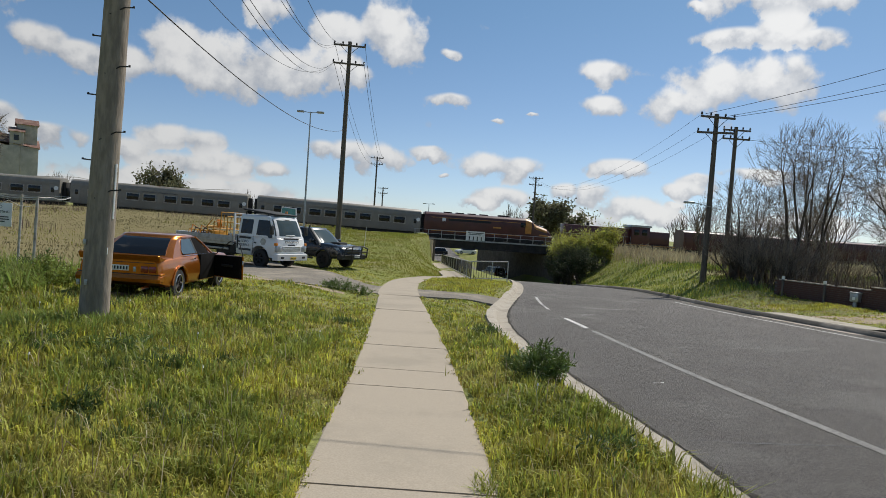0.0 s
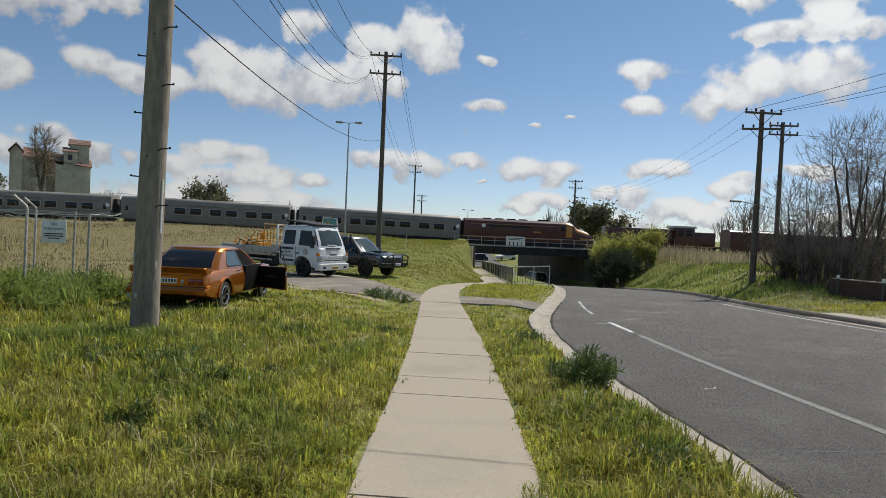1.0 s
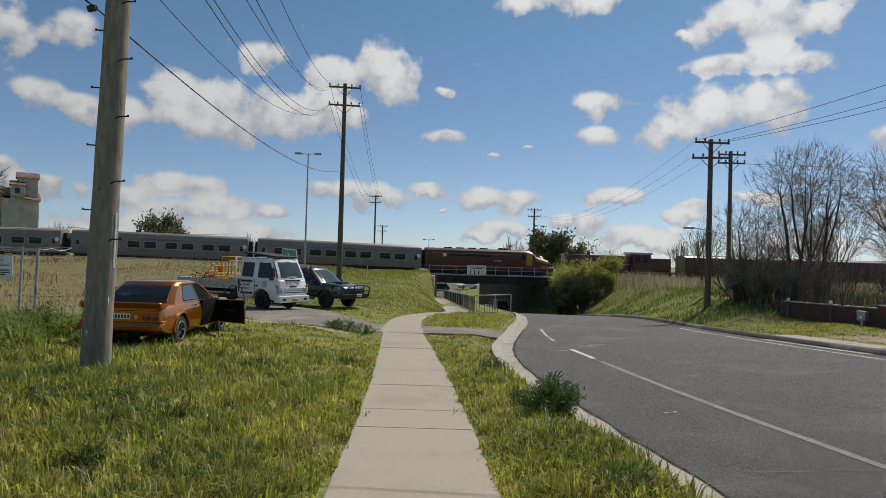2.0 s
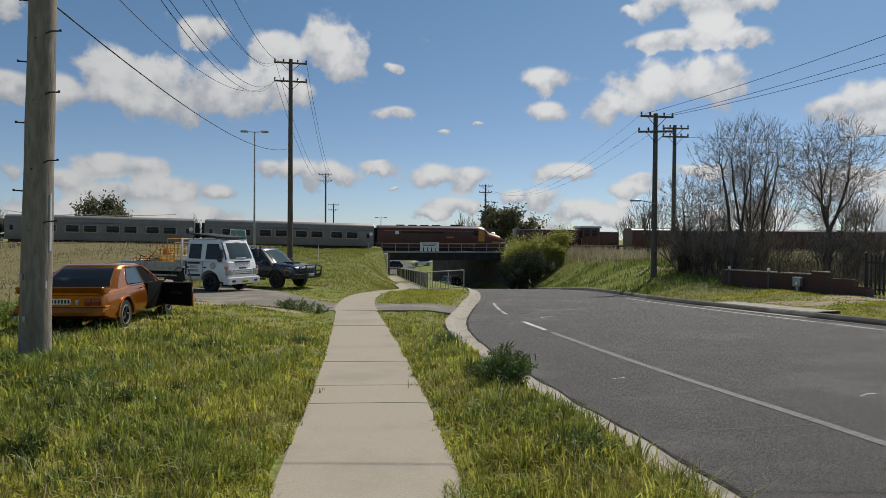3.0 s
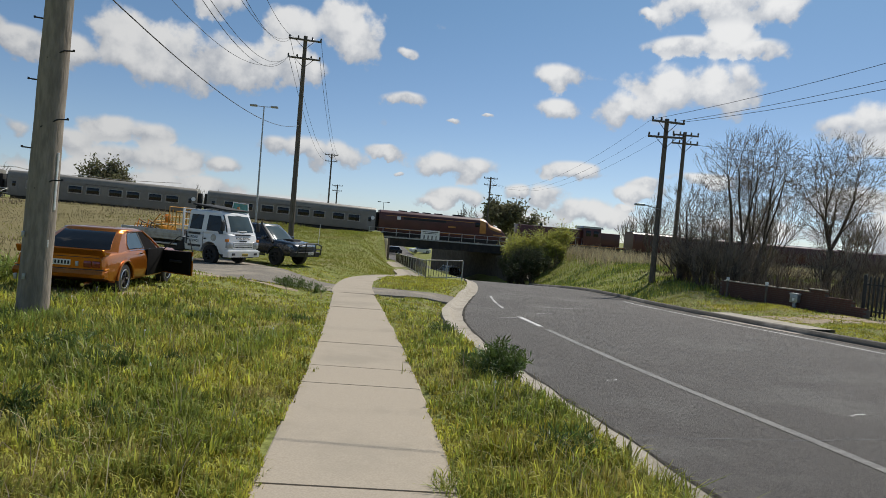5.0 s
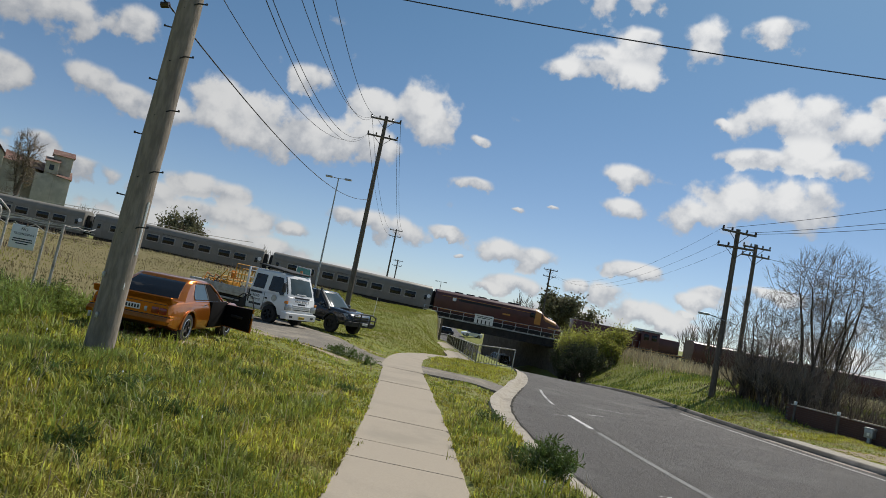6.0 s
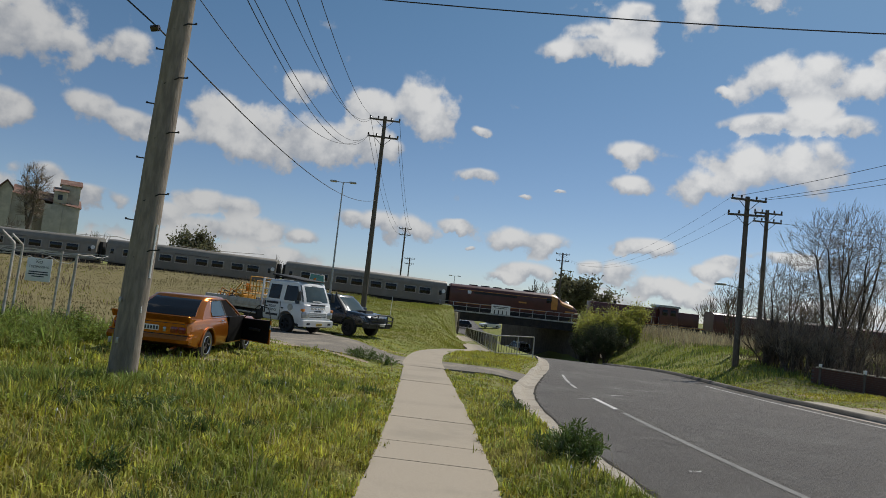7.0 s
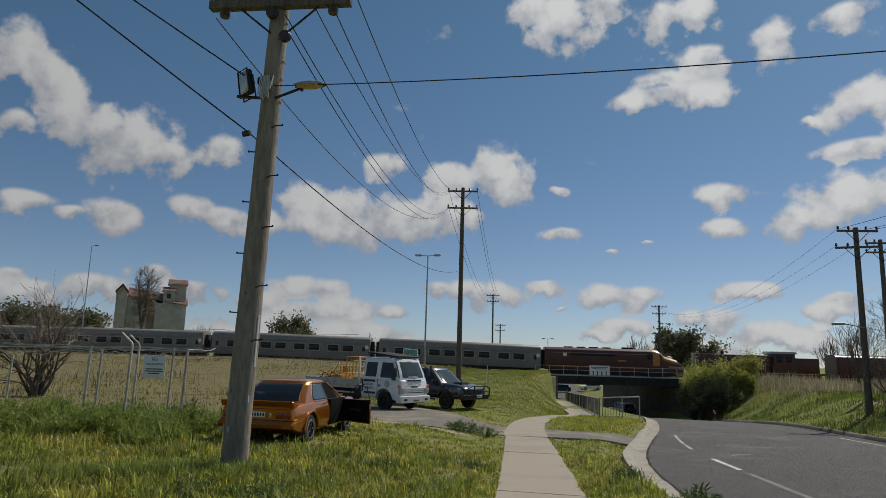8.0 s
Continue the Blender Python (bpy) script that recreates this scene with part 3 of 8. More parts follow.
def ground_z(x, y):
    x, y = np.asarray(x, float), np.asarray(y, float)
    xl, xr = curve(KERB_L, y), curve(KERB_R, y)
    pl = curve(HILL_FOOT, y)
    fence = 1.63 - 0.0437 * (y - 35.0)
    drop = sstep(0.3, 1.0, (x - fence) / np.maximum(xl - 0.5 - fence, 0.5)) * sstep(33, 38, y)
    base = profile(y) * drop + np.where(y < 34, profile(y), np.maximum(profile(y), -0.04 * y)) * (1 - drop)
    base = np.where(y > 96, profile(y), base)
    near_left = -0.0305 * np.minimum(y, 34)
    left = near_left * (1 - sstep(34, 66, y)) + (0.14 + 0.5 * sstep(8, 25, -x)) * sstep(34, 66, y)
    right = np.maximum(profile(np.minimum(y, 22)), -0.95) + 0.22 * sstep(0, 5, x - xr)
    bank = -0.22 - 0.20 * sstep(38, 60, y)
    right = right * (1 - sstep(24, 42, y)) + bank * sstep(24, 42, y)
    wl = sstep(0, 1, (pl - x) / (2.6 + 0.6 * sstep(28, 45, y) - 2.4 * sstep(50, 72, y)))
    wr = sstep(0, 1, (x - xr - 0.2) / (0.8 + 5.0 * sstep(22, 40, y)))
    z = base * (1 - wl) * (1 - wr) + left * wl * (1 - wr) + right * wr
    # land behind the railway lies lower
    off = y - rail_y(x)
    dip = sstep(9, 22, off)
    cut = (1 - wl) * (1 - wr)
    z = z * (1 - dip) + (-4.0 - 0.3 * sstep(60, 200, off)) * dip * (1 - cut) + base * dip * cut
    form = sstep(-6, -4.6, off) * (1 - sstep(4.5, 9, off)) * (1 - cut)
    z = z * (1 - form) - 0.85 * form
    return z


def bumps(x, y):
    return 0.05 * np.sin(x * 1.7 + 0.6 * np.sin(y * 0.9)) * np.sin(y * 1.3 + 0.8 * np.sin(x * 0.7)) + 0.12 * np.sin(x * 0.31 + 1) * np.sin(y * 0.27)


def on_path(x, y):
    c = curve(PATH_C, y)
    return (np.abs(x - c) < 0.62) & (y < 20.8)


def in_road(x, y, m=0.0):
    return (x > curve(KERB_L, y) - 0.50 - m) & (x < curve(KERB_R, y) + 0.2 + m)


def drive_band(x, y):
    """The asphalt driveway that crosses the footpath."""
    lo = np.where(x > -2.5, 20.6 + 0.05 * (x + 2.5), 20.6 + 0.30 * (x + 2.5) + 0.045 * (x + 2.5) ** 2)
    hi = np.where(x > -2.5, 24.6 - 0.2 * (x + 2.5), 24.6 - 1.35 * (x + 2.5))
    lo, hi = np.minimum(lo, 27.0), np.minimum(hi, 37.0)
    return (y > lo) & (y < hi) & (x > -9.5 + 0.5 * np.sin(y)) & (x < curve(KERB_L, y) - 0.3)


def grid_mesh(name, xs, ys, zf, mat, keep=None):
    X, Y = np.meshgrid(xs, ys, indexing="ij")
    Z = zf(X, Y)
    n, k = X.shape
    v = np.stack([X, Y, Z], -1).reshape(-1, 3)
    i = np.arange(n * k).reshape(n, k)
    q = np.stack([i[:-1, :-1], i[1:, :-1], i[1:, 1:], i[:-1, 1:]], -1).reshape(-1, 4)
    if keep is not None:
        c = v[q].mean(1)
        q = q[keep(c[:, 0], c[:, 1])]
    me = bpy.data.meshes.new(name)
    me.from_pydata(v.tolist(), [], q.tolist())
    me.shade_smooth()
    me.materials.append(M[mat])
    return new(name, me)


def terrain(x, y):
    z = ground_z(x, y)
    road = in_road(x, y)
    calm = 1 - sstep(0, 1.2, 1.6 - np.abs(x - curve(PATH_C, y)))
    near_kerb = sstep(0.0, 1.0, np.abs(x - curve(KERB_L, y)))
    z = z + bumps(x, y) * calm * near_kerb
    z = np.where(road, road_z(x, y) - 0.12, z)
    lane = np.interp(y, [p[1] for p in WAY], [p[0] for p in WAY])
    z = np.where((np.abs(x - lane) < 0.75) & (y > 20.4) & (y < 75), z - 0.06, z)
    low = sstep(16.0, 18.0, y) * (1 - sstep(25.0, 27.0, y)) * (1 - sstep(0.55, 1.5, curve(KERB_L, y) - x)) * (x < curve(KERB_L, y))
    z = z - 0.10 * low - 0.03 * (1 - sstep(0.6, 0.85, curve(KERB_L, y) - x)) * (x < curve(KERB_L, y))
    z = np.where(on_path(x, y), ground_z(x, y) - 0.05, z)
    z = np.where(drive_band(x, y), np.minimum(z, ground_z(x, y) - 0.03 - 0.10 * low), z)
    return z


def spaced(stops):
    out = []
    for a, b, step in stops:
        out += list(np.arange(a, b, step))
    return np.array(out + [stops[-1][1]])


GX = spaced([(-3000, -600, 400), (-600, -150, 30), (-150, -40, 5), (-40, -14, 0.8), (-14, 14, 0.22), (14, 40, 0.8), (40, 150, 5), (150, 600, 30), (600, 3000, 400)])
GY = spaced([(-3000, -300, 500), (-300, -30, 30), (-30, 0, 2), (0, 32, 0.25), (32, 110, 0.8), (110, 300, 6), (300, 900, 60), (900, 4500, 600)])
ground = grid_mesh("ground", GX, GY, terrain, "soil_grass")
tagged(ground, "green spring grass verge and rough field with bare soil", "ground", kind="structure")
# ---------------------------------------------------------------- road, kerbs, footpath, driveway
def strip(name, ys, sections, mat):
    """A swept profile: at every y a row of (x, z)."""
    g = Geo()
    g.loft([[(x, y, z) for x, z in sections(float(y))] for y in ys], cap=False, closed=False)
    return part(name, g, mat, smooth=40)


ROAD_Y = spaced([(-40, 0, 2.0), (0, 40, 0.5), (40, 180, 2.0)])
road = strip("road", ROAD_Y, lambda y: [(x, float(road_z(x, y))) for x in np.linspace(float(curve(KERB_L, y)) - 0.02, float(curve(KERB_R, y)) + 0.02, 12)], "asphalt")
tagged(road, "dark grey asphalt road with worn patches, curving downhill", "road", kind="structure")


def left_kerb(y):
    x0 = float(curve(KERB_L, y))
    zr, top = float(road_z(x0, y)), float(profile(y)) + 0.015
    low = float(sstep(17.0, 19.0, y) * (1 - sstep(23.5, 25.5, y)))
    top = top * (1 - 0.75 * low) + (zr + 0.02) * 0.75 * low
    return [(x0 + 0.0, zr + 0.006), (x0 - 0.28, zr - 0.015), (x0 - 0.36, top - 0.025), (x0 - 0.40, top), (x0 - 0.58, top + 0.012), (x0 - 0.60, top - 0.12)]


def right_kerb(y):
    x0 = float(curve(KERB_R, y))
    zr = float(road_z(x0, y))
    return [(x0 - 0.25, zr + 0.006), (x0, zr + 0.004), (x0 + 0.06, zr + 0.13), (x0 + 0.10, zr + 0.15), (x0 + 0.26, zr + 0.15), (x0 + 0.28, zr - 0.02)]


tagged(strip("kerb_near", spaced([(-40, 0, 2), (0, 30, 0.3), (30, 60, 1.0)]), left_kerb, "kerb"), "pale worn concrete kerb and gutter", "kerb", kind="structure")
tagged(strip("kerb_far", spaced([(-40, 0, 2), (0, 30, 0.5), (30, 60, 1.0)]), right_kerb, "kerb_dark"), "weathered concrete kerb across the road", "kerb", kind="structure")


# pale lowered crossing where a track leaves over the far verge
g = Geo()
g.loft([[(float(curve(KERB_R, y)) + dx, float(y), float(road_z(float(curve(KERB_R, y)), y)) + h) for dx, h in ((-0.27, 0.008), (0.0, 0.012), (0.12, 0.165), (0.95, 0.19), (0.96, 0.0))] for y in np.linspace(17.4, 22.3, 14)], cap=False, closed=False)
tagged(part("kerb_crossing", g, "kerb", smooth=40), "pale concrete crossing in the far kerb", "kerb", kind="structure")


def paint_line(name, centre, y0, y1, w, label, mat="line_paint"):
    g = Geo()
    ys = np.linspace(y0, y1, max(2, int((y1 - y0) / 0.5)))
    g.loft([[(float(centre(y)) + d, float(y), float(road_z(float(centre(y)) + d, y)) + 0.005) for d in (-w / 2, 0, w / 2)] for y in ys], cap=False, closed=False)
    return tagged(part(name, g, mat, road, label), label)


def dirt_band(y0, y1, seed, lo, hi):
    g = Geo()
    rows = []
    for y in np.arange(y0, y1, 0.12):
        x0 = float(curve(KERB_L, y))
        a = x0 - lo * (0.6 + noise.noise((seed, y * 1.3, 1)))
        b = x0 + hi * (0.7 + 1.2 * noise.noise((seed, y * 2.1, 7)) + 0.5 * noise.noise((seed, y * 9, 3)))
        rows.append([(a, y, float(road_z(x0, y)) + 0.010), ((a + b) / 2, y, float(road_z(x0, y)) + 0.016), (b, y, float(road_z(x0, y)) + 0.003)])
    g.loft(rows, cap=False, closed=False)
    return part("gutter_dirt", g, "dirt_edge", road, "dark grit along the gutter edge")


dirt_band(2.0, 26.0, 4.0, 0.04, 0.055)
MID = [(-20, 7.5), (0, 4.62), (5.5, 4.40), (9, 4.06), (14.9, 3.70), (20.5, 3.55), (26, 3.95), (34, 5.2)]
paint_line("centre_line", lambda y: curve(MID, y), -10, 15.0, 0.13, "faded white centre line", "line_faded")
paint_line("lane_dash", lambda y: curve(MID, y), 15.6, 17.9, 0.13, "white lane dash")
paint_line("lane_dash", lambda y: curve(MID, y), 20.5, 26.5, 0.10, "white lane dash", "line_worn")
paint_line("edge_line", lambda y: curve(KERB_R, y) - 0.75, -5, 28.0, 0.12, "worn white edge line", "line_worn")

JOINTS = [-8, -6, -4, -2, 0, 2.0, 3.9, 5.85, 6.85, 7.85, 9.75, 11.7, 13.6, 15.5, 17.0, 18.6, 20.4]
footpath = thing("footpath", "pale concrete footpath of cast slabs with grassy edges", "footpath", kind="structure")
for a, b in zip(JOINTS, JOINTS[1:]):
    g = Geo()
    ys = np.linspace(a + 0.007, b - 0.007, 5)
    tilt = random.uniform(-0.006, 0.006)
    rings = []
    for y in ys:
        c = float(curve(PATH_C, y))
        h = 0.645
        z = float(ground_z(c, y)) + 0.012 + tilt
        wob = 0.025 * noise.noise((0, y * 1.7, 3))
        rings.append([(c - h + wob, y, z - 0.09), (c - h + wob, y, z - 0.012), (c - h + 0.02 + wob, y, z), (c + h - 0.02 + wob, y, z), (c + h + wob, y, z - 0.012), (c + h + wob, y, z - 0.09)])
    g.loft(rings)
    part("slab", g, "concrete", footpath)

g = Geo()
rows_d = []
for sx in np.linspace(0, 1, 46):
    row_d = []
    for u in np.linspace(0, 1, 16):
        x = -9.3 + sx * (1.7 + 9.3)
        lo = 20.6 + 0.05 * (x + 2.5) if x > -2.5 else min(20.6 + 0.30 * (x + 2.5) + 0.045 * (x + 2.5) ** 2, 27.0)
        hi = 24.6 - 0.2 * (x + 2.5) if x > -2.5 else min(24.6 - 1.35 * (x + 2.5), 37.0)
        y = lo + (hi - lo) * u + 0.12 * noise.noise((x * 1.3, u * 3, 5)) * (abs(2 * u - 1) ** 3)
        if sx > 0.999:
            x = float(curve(KERB_L, y)) - 0.58
        dip = float(sstep(16.0, 18.0, y) * (1 - sstep(25.0, 27.0, y)) * (1 - sstep(0.55, 1.5, float(curve(KERB_L, y)) - x)))
        row_d.append((x, y, float(ground_z(x, y)) + 0.008 - 0.10 * dip))
    rows_d.append([(row_d[0][0], row_d[0][1] - 0.06, row_d[0][2] - 0.16)] + row_d + [(row_d[-1][0], row_d[-1][1] + 0.06, row_d[-1][2] - 0.16)])
driveway = part("driveway", g.loft(rows_d, cap=False, closed=False), "old_asphalt", smooth=60)
tagged(driveway, "weathered grey asphalt driveway with gravel edges", "driveway", kind="structure")



def spline(pts, n):
    out = []
    p = [Vector(q) for q in pts]
    for i in range(len(p) - 1):
        a, b, c, d = p[max(i - 1, 0)], p[i], p[i + 1], p[min(i + 2, len(p) - 1)]
        for k in range(n):
            t = k / n
            out.append(0.5 * (2 * b + (c - a) * t + (2 * a - 5 * b + 4 * c - d) * t * t + (3 * b - a - 3 * c + d) * t ** 3))
    return out + [p[-1]]


pts = spline([(x, y, 0) for x, y in WAY], 8)
g = Geo()
rings = []
for i, p in enumerate(pts):
    d = (pts[min(i + 1, len(pts) - 1)] - pts[max(i - 1, 0)]).normalized()
    s = Vector((d.y, -d.x, 0)) * 0.68
    rings.append([(*(p + s * k).xy, float(ground_z(p.x, p.y)) - 0.016 + h) for k, h in ((-1, -0.15), (-1, 0.028), (0, 0.032), (1, 0.028), (1, -0.15))])
g.loft(rings, closed=False, cap=False)
part("curved_slab", g, "concrete", footpath, "pale concrete curving to the underpass")

# ---------------------------------------------------------------- railway: formation, bridge, underpass
def along(x, off, z):
    """A place on the railway: x, distance behind its centre line, height."""
    return (x, float(rail_y(x)) + off, z + 0.75 * float(sstep(3, 45, -x)))


def rail_box(g, x0, x1, o0, o1, z0, z1, n=1):
    for k in range(n):
        a, b = x0 + (x1 - x0) * k / n, x0 + (x1 - x0) * (k + 1) / n
        v = [along(x, o, z) for x in (a, b) for o in (o0, o1) for z in (z0, z1)]
        g.add(v, [(0, 1, 3, 2), (4, 6, 7, 5), (0, 4, 5, 1), (2, 3, 7, 6), (0, 2, 6, 4), (1, 5, 7, 3)])
    return g


tagged(part("track_bed", rail_box(Geo(), -220, 160, -4.2, 6.5, -1.1, -0.72, 20), "ballast"), "grey stone ballast of the railway line", "railway", kind="structure")
for off in (3.25, 4.75):
    tagged(part("rail", rail_box(Geo(), -220, 160, off - 0.04, off + 0.04, -0.72, -0.58, 20), "steel_dark"), "dark steel running rail", "rail", group="running rails")

bridge = thing("railway_bridge", "dark steel girder railway bridge with pale handrail", "bridge", kind="structure")
part("girder", rail_box(rail_box(rail_box(Geo(), -3.4, 15.2, -4.9, -4.5, -1.25, -0.30), -3.4, 15.2, -5.05, -4.4, -1.34, -1.20), -3.4, 15.2, -5.05, -4.4, -0.38, -0.24), "steel_dark", bridge)
part("girder", rail_box(Geo(), -3.4, 15.2, 6.2, 6.6, -1.25, -0.30), "steel_dark", bridge)
part("deck", rail_box(Geo(), -3.4, 15.2, -4.4, 6.2, -1.22, -1.02), "steel_dark", bridge)
stiff = mesh_from("stiffener", Geo().box(-0.04, 0.04, -0.12, 0, -1.20, -0.40, 0.01))
for k in range(14):
    part("stiffener", stiff, "steel_dark", bridge, at=pose(*along(-2.6 + k * 1.32, -4.9, 0)))
hand = thing("bridge_handrail", "pale galvanised handrail along the bridge", "railing")
for z in (0.82, 0.34):
    part("rail", Geo().tube([along(-3.8, -5.0, z), along(16.5, -5.0, z)], 0.035, 6), "galv", hand)
post = mesh_from("post", Geo().box(-0.035, 0.035, -0.035, 0.035, -0.30, 0.84, 0.008))
for k in range(13):
    part("post", post, "galv", hand, at=pose(*along(-3.7 + k * 1.68, -5.0, 0)))
part("deck_edge", rail_box(Geo(), -3.8, 16.5, -5.15, -4.9, -0.36, -0.20), "galv", hand)

clearance = thing("clearance_sign", "white low clearance board with dark bars on the handrail", "sign")
part("board", rail_box(Geo(), 2.75, 5.15, -5.16, -5.10, 0.30, 0.96), "sign_white", clearance)
for k in range(5):
    part("bar", rail_box(Geo(), 2.75 + k * 0.51, 3.12 + k * 0.51, -5.16, -5.10, -0.18, 0.32), "sign_white", clearance)
part("lettering", rail_box(rail_box(Geo(), 2.95, 4.95, -5.175, -5.16, 0.70, 0.78), 3.1, 4.7, -5.175, -5.16, 0.52, 0.60), "ink", clearance)


def wall_run(name, pts, thick, z0, z1, mat, parent=None):
    g = Geo()
    rings = []
    for i, p in enumerate(pts):
        a, b = Vector(pts[max(i - 1, 0)]), Vector(pts[min(i + 1, len(pts) - 1)])
        d = (b - a).normalized()
        n = Vector((d.y, -d.x)) * thick
        lo = z0(p) if callable(z0) else z0
        hi = z1(p) if callable(z1) else z1
        rings.append([(p[0], p[1], lo), (p[0] + n.x, p[1] + n.y, lo), (p[0] + n.x, p[1] + n.y, hi), (p[0], p[1], hi)])
    g.loft(rings)
    return part(name, g, mat, parent, smooth=20)


def low(p):
    return float(profile(p[1])) - 0.6


abut = thing("bridge_abutment", "dark stained concrete abutment walls of the underpass", "abutment", kind="structure")
wall_run("right_wall", [(13.9, 66), (13.8, 74), (13.4, 82), (11.6, 90), (8.0, 98), (5.6, 105)], 0.8, low, lambda p: -1.5 - 0.25 * max(0, 80 - p[1]) * 0.5, "abutment", abut)
wall_run("left_wall", [(-8.2, 98), (-5.0, 92), (-2.6, 84), (-1.8, 79)], -0.8, low, lambda p: -1.12 if p[1] > 80 else -0.4, "abutment", abut)
part("wing_post", Geo().box(-1.95, -1.28, 77.6, 78.3, -4.2, -0.40, 0.04), "post_sunlit", abut, "end post of the wing wall, coloured pale as if sunlit")
part("bearing_block", rail_box(Geo(), 14.3, 15.8, -5.0, -4.2, -2.2, -1.3), "pale_concrete", abut, "pale concrete bearing block")

# ---------------------------------------------------------------- train
def ring_profile(half, z0, z1, round_top):
    """Cross-section of a rail vehicle: straight sides and a curved roof."""
    pts = [(half * 0.96, z0), (half, z0 + 0.12)]
    for k in range(9):
        a = math.pi * k / 8
        c, s = math.cos(a), math.sin(a)
        pts.append((half * math.copysign(abs(c) ** 0.55, c), z1 - round_top + round_top * s ** 0.8 if s > 0 else z1 - round_top))
    pts += [(-half, z0 + 0.12), (-half * 0.96, z0)]
    return pts


RAIL_Z = -0.58
TRACK = 4.0


def bogie(parent, x):
    g = Geo().box(x - 1.25, x + 1.25, -1.05, -0.85, 0.35, 0.75, 0.05)
    g.box(x - 1.25, x + 1.25, 0.85, 1.05, 0.35, 0.75, 0.05)
    g.box(x - 0.3, x + 0.3, -1.0, 1.0, 0.4, 0.8, 0.05)
    b = part("bogie", g, "tank_black", parent)
    for dx in (-0.9, 0.9):
        for s in (-0.75, 0.75):
            part("wheel", Geo().cyl((x + dx, s - 0.07, 0.46), (x + dx, s + 0.07, 0.46), 0.46, seg=18), "steel_dark", b)


def carriage(x0, length=22.6):
    """A corrugated stainless passenger car; its near side looks to -y."""
    ang = math.degrees(math.atan(0.14))
    t = thing("passenger_carriage", "fluted stainless steel passenger carriage with dark windows", "train carriage", at=pose(*along(x0, TRACK, RAIL_Z), 0, -math.degrees(math.atan((along(x0 + length, 0, 0)[2] - along(x0, 0, 0)[2]) / length)), ang), group="train carriages")
    sec = ring_profile(1.45, 0.85, 3.95, 0.75)
    g = Geo().loft([[(x, p[0] * k, 0.85 + (p[1] - 0.85) * (0.98 if k < 1 else 1)) for p in sec] for x, k in ((0.35, 0.97), (0.5, 1.0), (length - 0.5, 1.0), (length - 0.35, 0.97))])
    body = part("body", g, "stainless", t)
    flute = mesh_from("flute", Geo().box(0.6, length - 0.6, -1.478, -1.44, 0, 0.05), 0)
    for z in list(np.arange(1.0, 1.75, 0.105)) + list(np.arange(2.85, 3.15, 0.1)):
        part("flute", flute, "stainless", body, at=pose(0, 0, z))
    part("roof_strip", Geo().box(0.5, length - 0.5, -1.40, -1.30, 3.22, 3.30, 0.01), "galv", body)
    for k in range(8):
        x = 3.15 + 4.65 * (k // 2) + 2.05 * (k % 2) + 0.15
        f = part("window", Geo().box(x - 0.86, x + 0.86, -1.49, -1.43, 1.80, 2.82, 0.08), "galv_pale", t)
        part("pane", Geo().box(x - 0.74, x + 0.74, -1.505, -1.45, 1.90, 2.72, 0.07), "glass_dark", f)
    for x in (1.15, length - 1.15):
        d = part("door", Geo().box(x - 0.42, x + 0.42, -1.485, -1.42, 0.98, 2.95, 0.03), "stainless", t)
        part("pane", Geo().box(x - 0.2, x + 0.2, -1.5, -1.45, 2.0, 2.6, 0.04), "glass_dark", d)
    part("underframe", Geo().box(0.6, length - 0.6, -1.0, 1.0, 0.45, 0.88, 0.03), "tank_black", t)
    part("badge", Geo().cyl((length - 0.75, -1.45, 2.55), (length - 0.75, -1.50, 2.55), 0.26, seg=20), "sign_white", t, "round white badge")
    part("name_board", Geo().box(length / 2 - 2.2, length / 2 + 2.2, -1.475, -1.45, 3.0, 3.12), "ink", t)
    for gx in (-0.1, length - 0.4):
        part("gangway", Geo().box(gx, gx + 0.5, -0.6, 0.6, 0.9, 3.4, 0.08), "tank_black", t)
    for x, w in ((6.0, 1.6), (8.3, 2.2), (11.5, 1.5), (13.6, 2.0)):
        part("equipment_box", Geo().box(x, x + w, -1.25, 1.25, 0.32, 0.86, 0.04), "tank_black", t)
    for x in (3.2, length - 3.2):
        bogie(t, x)
    return t


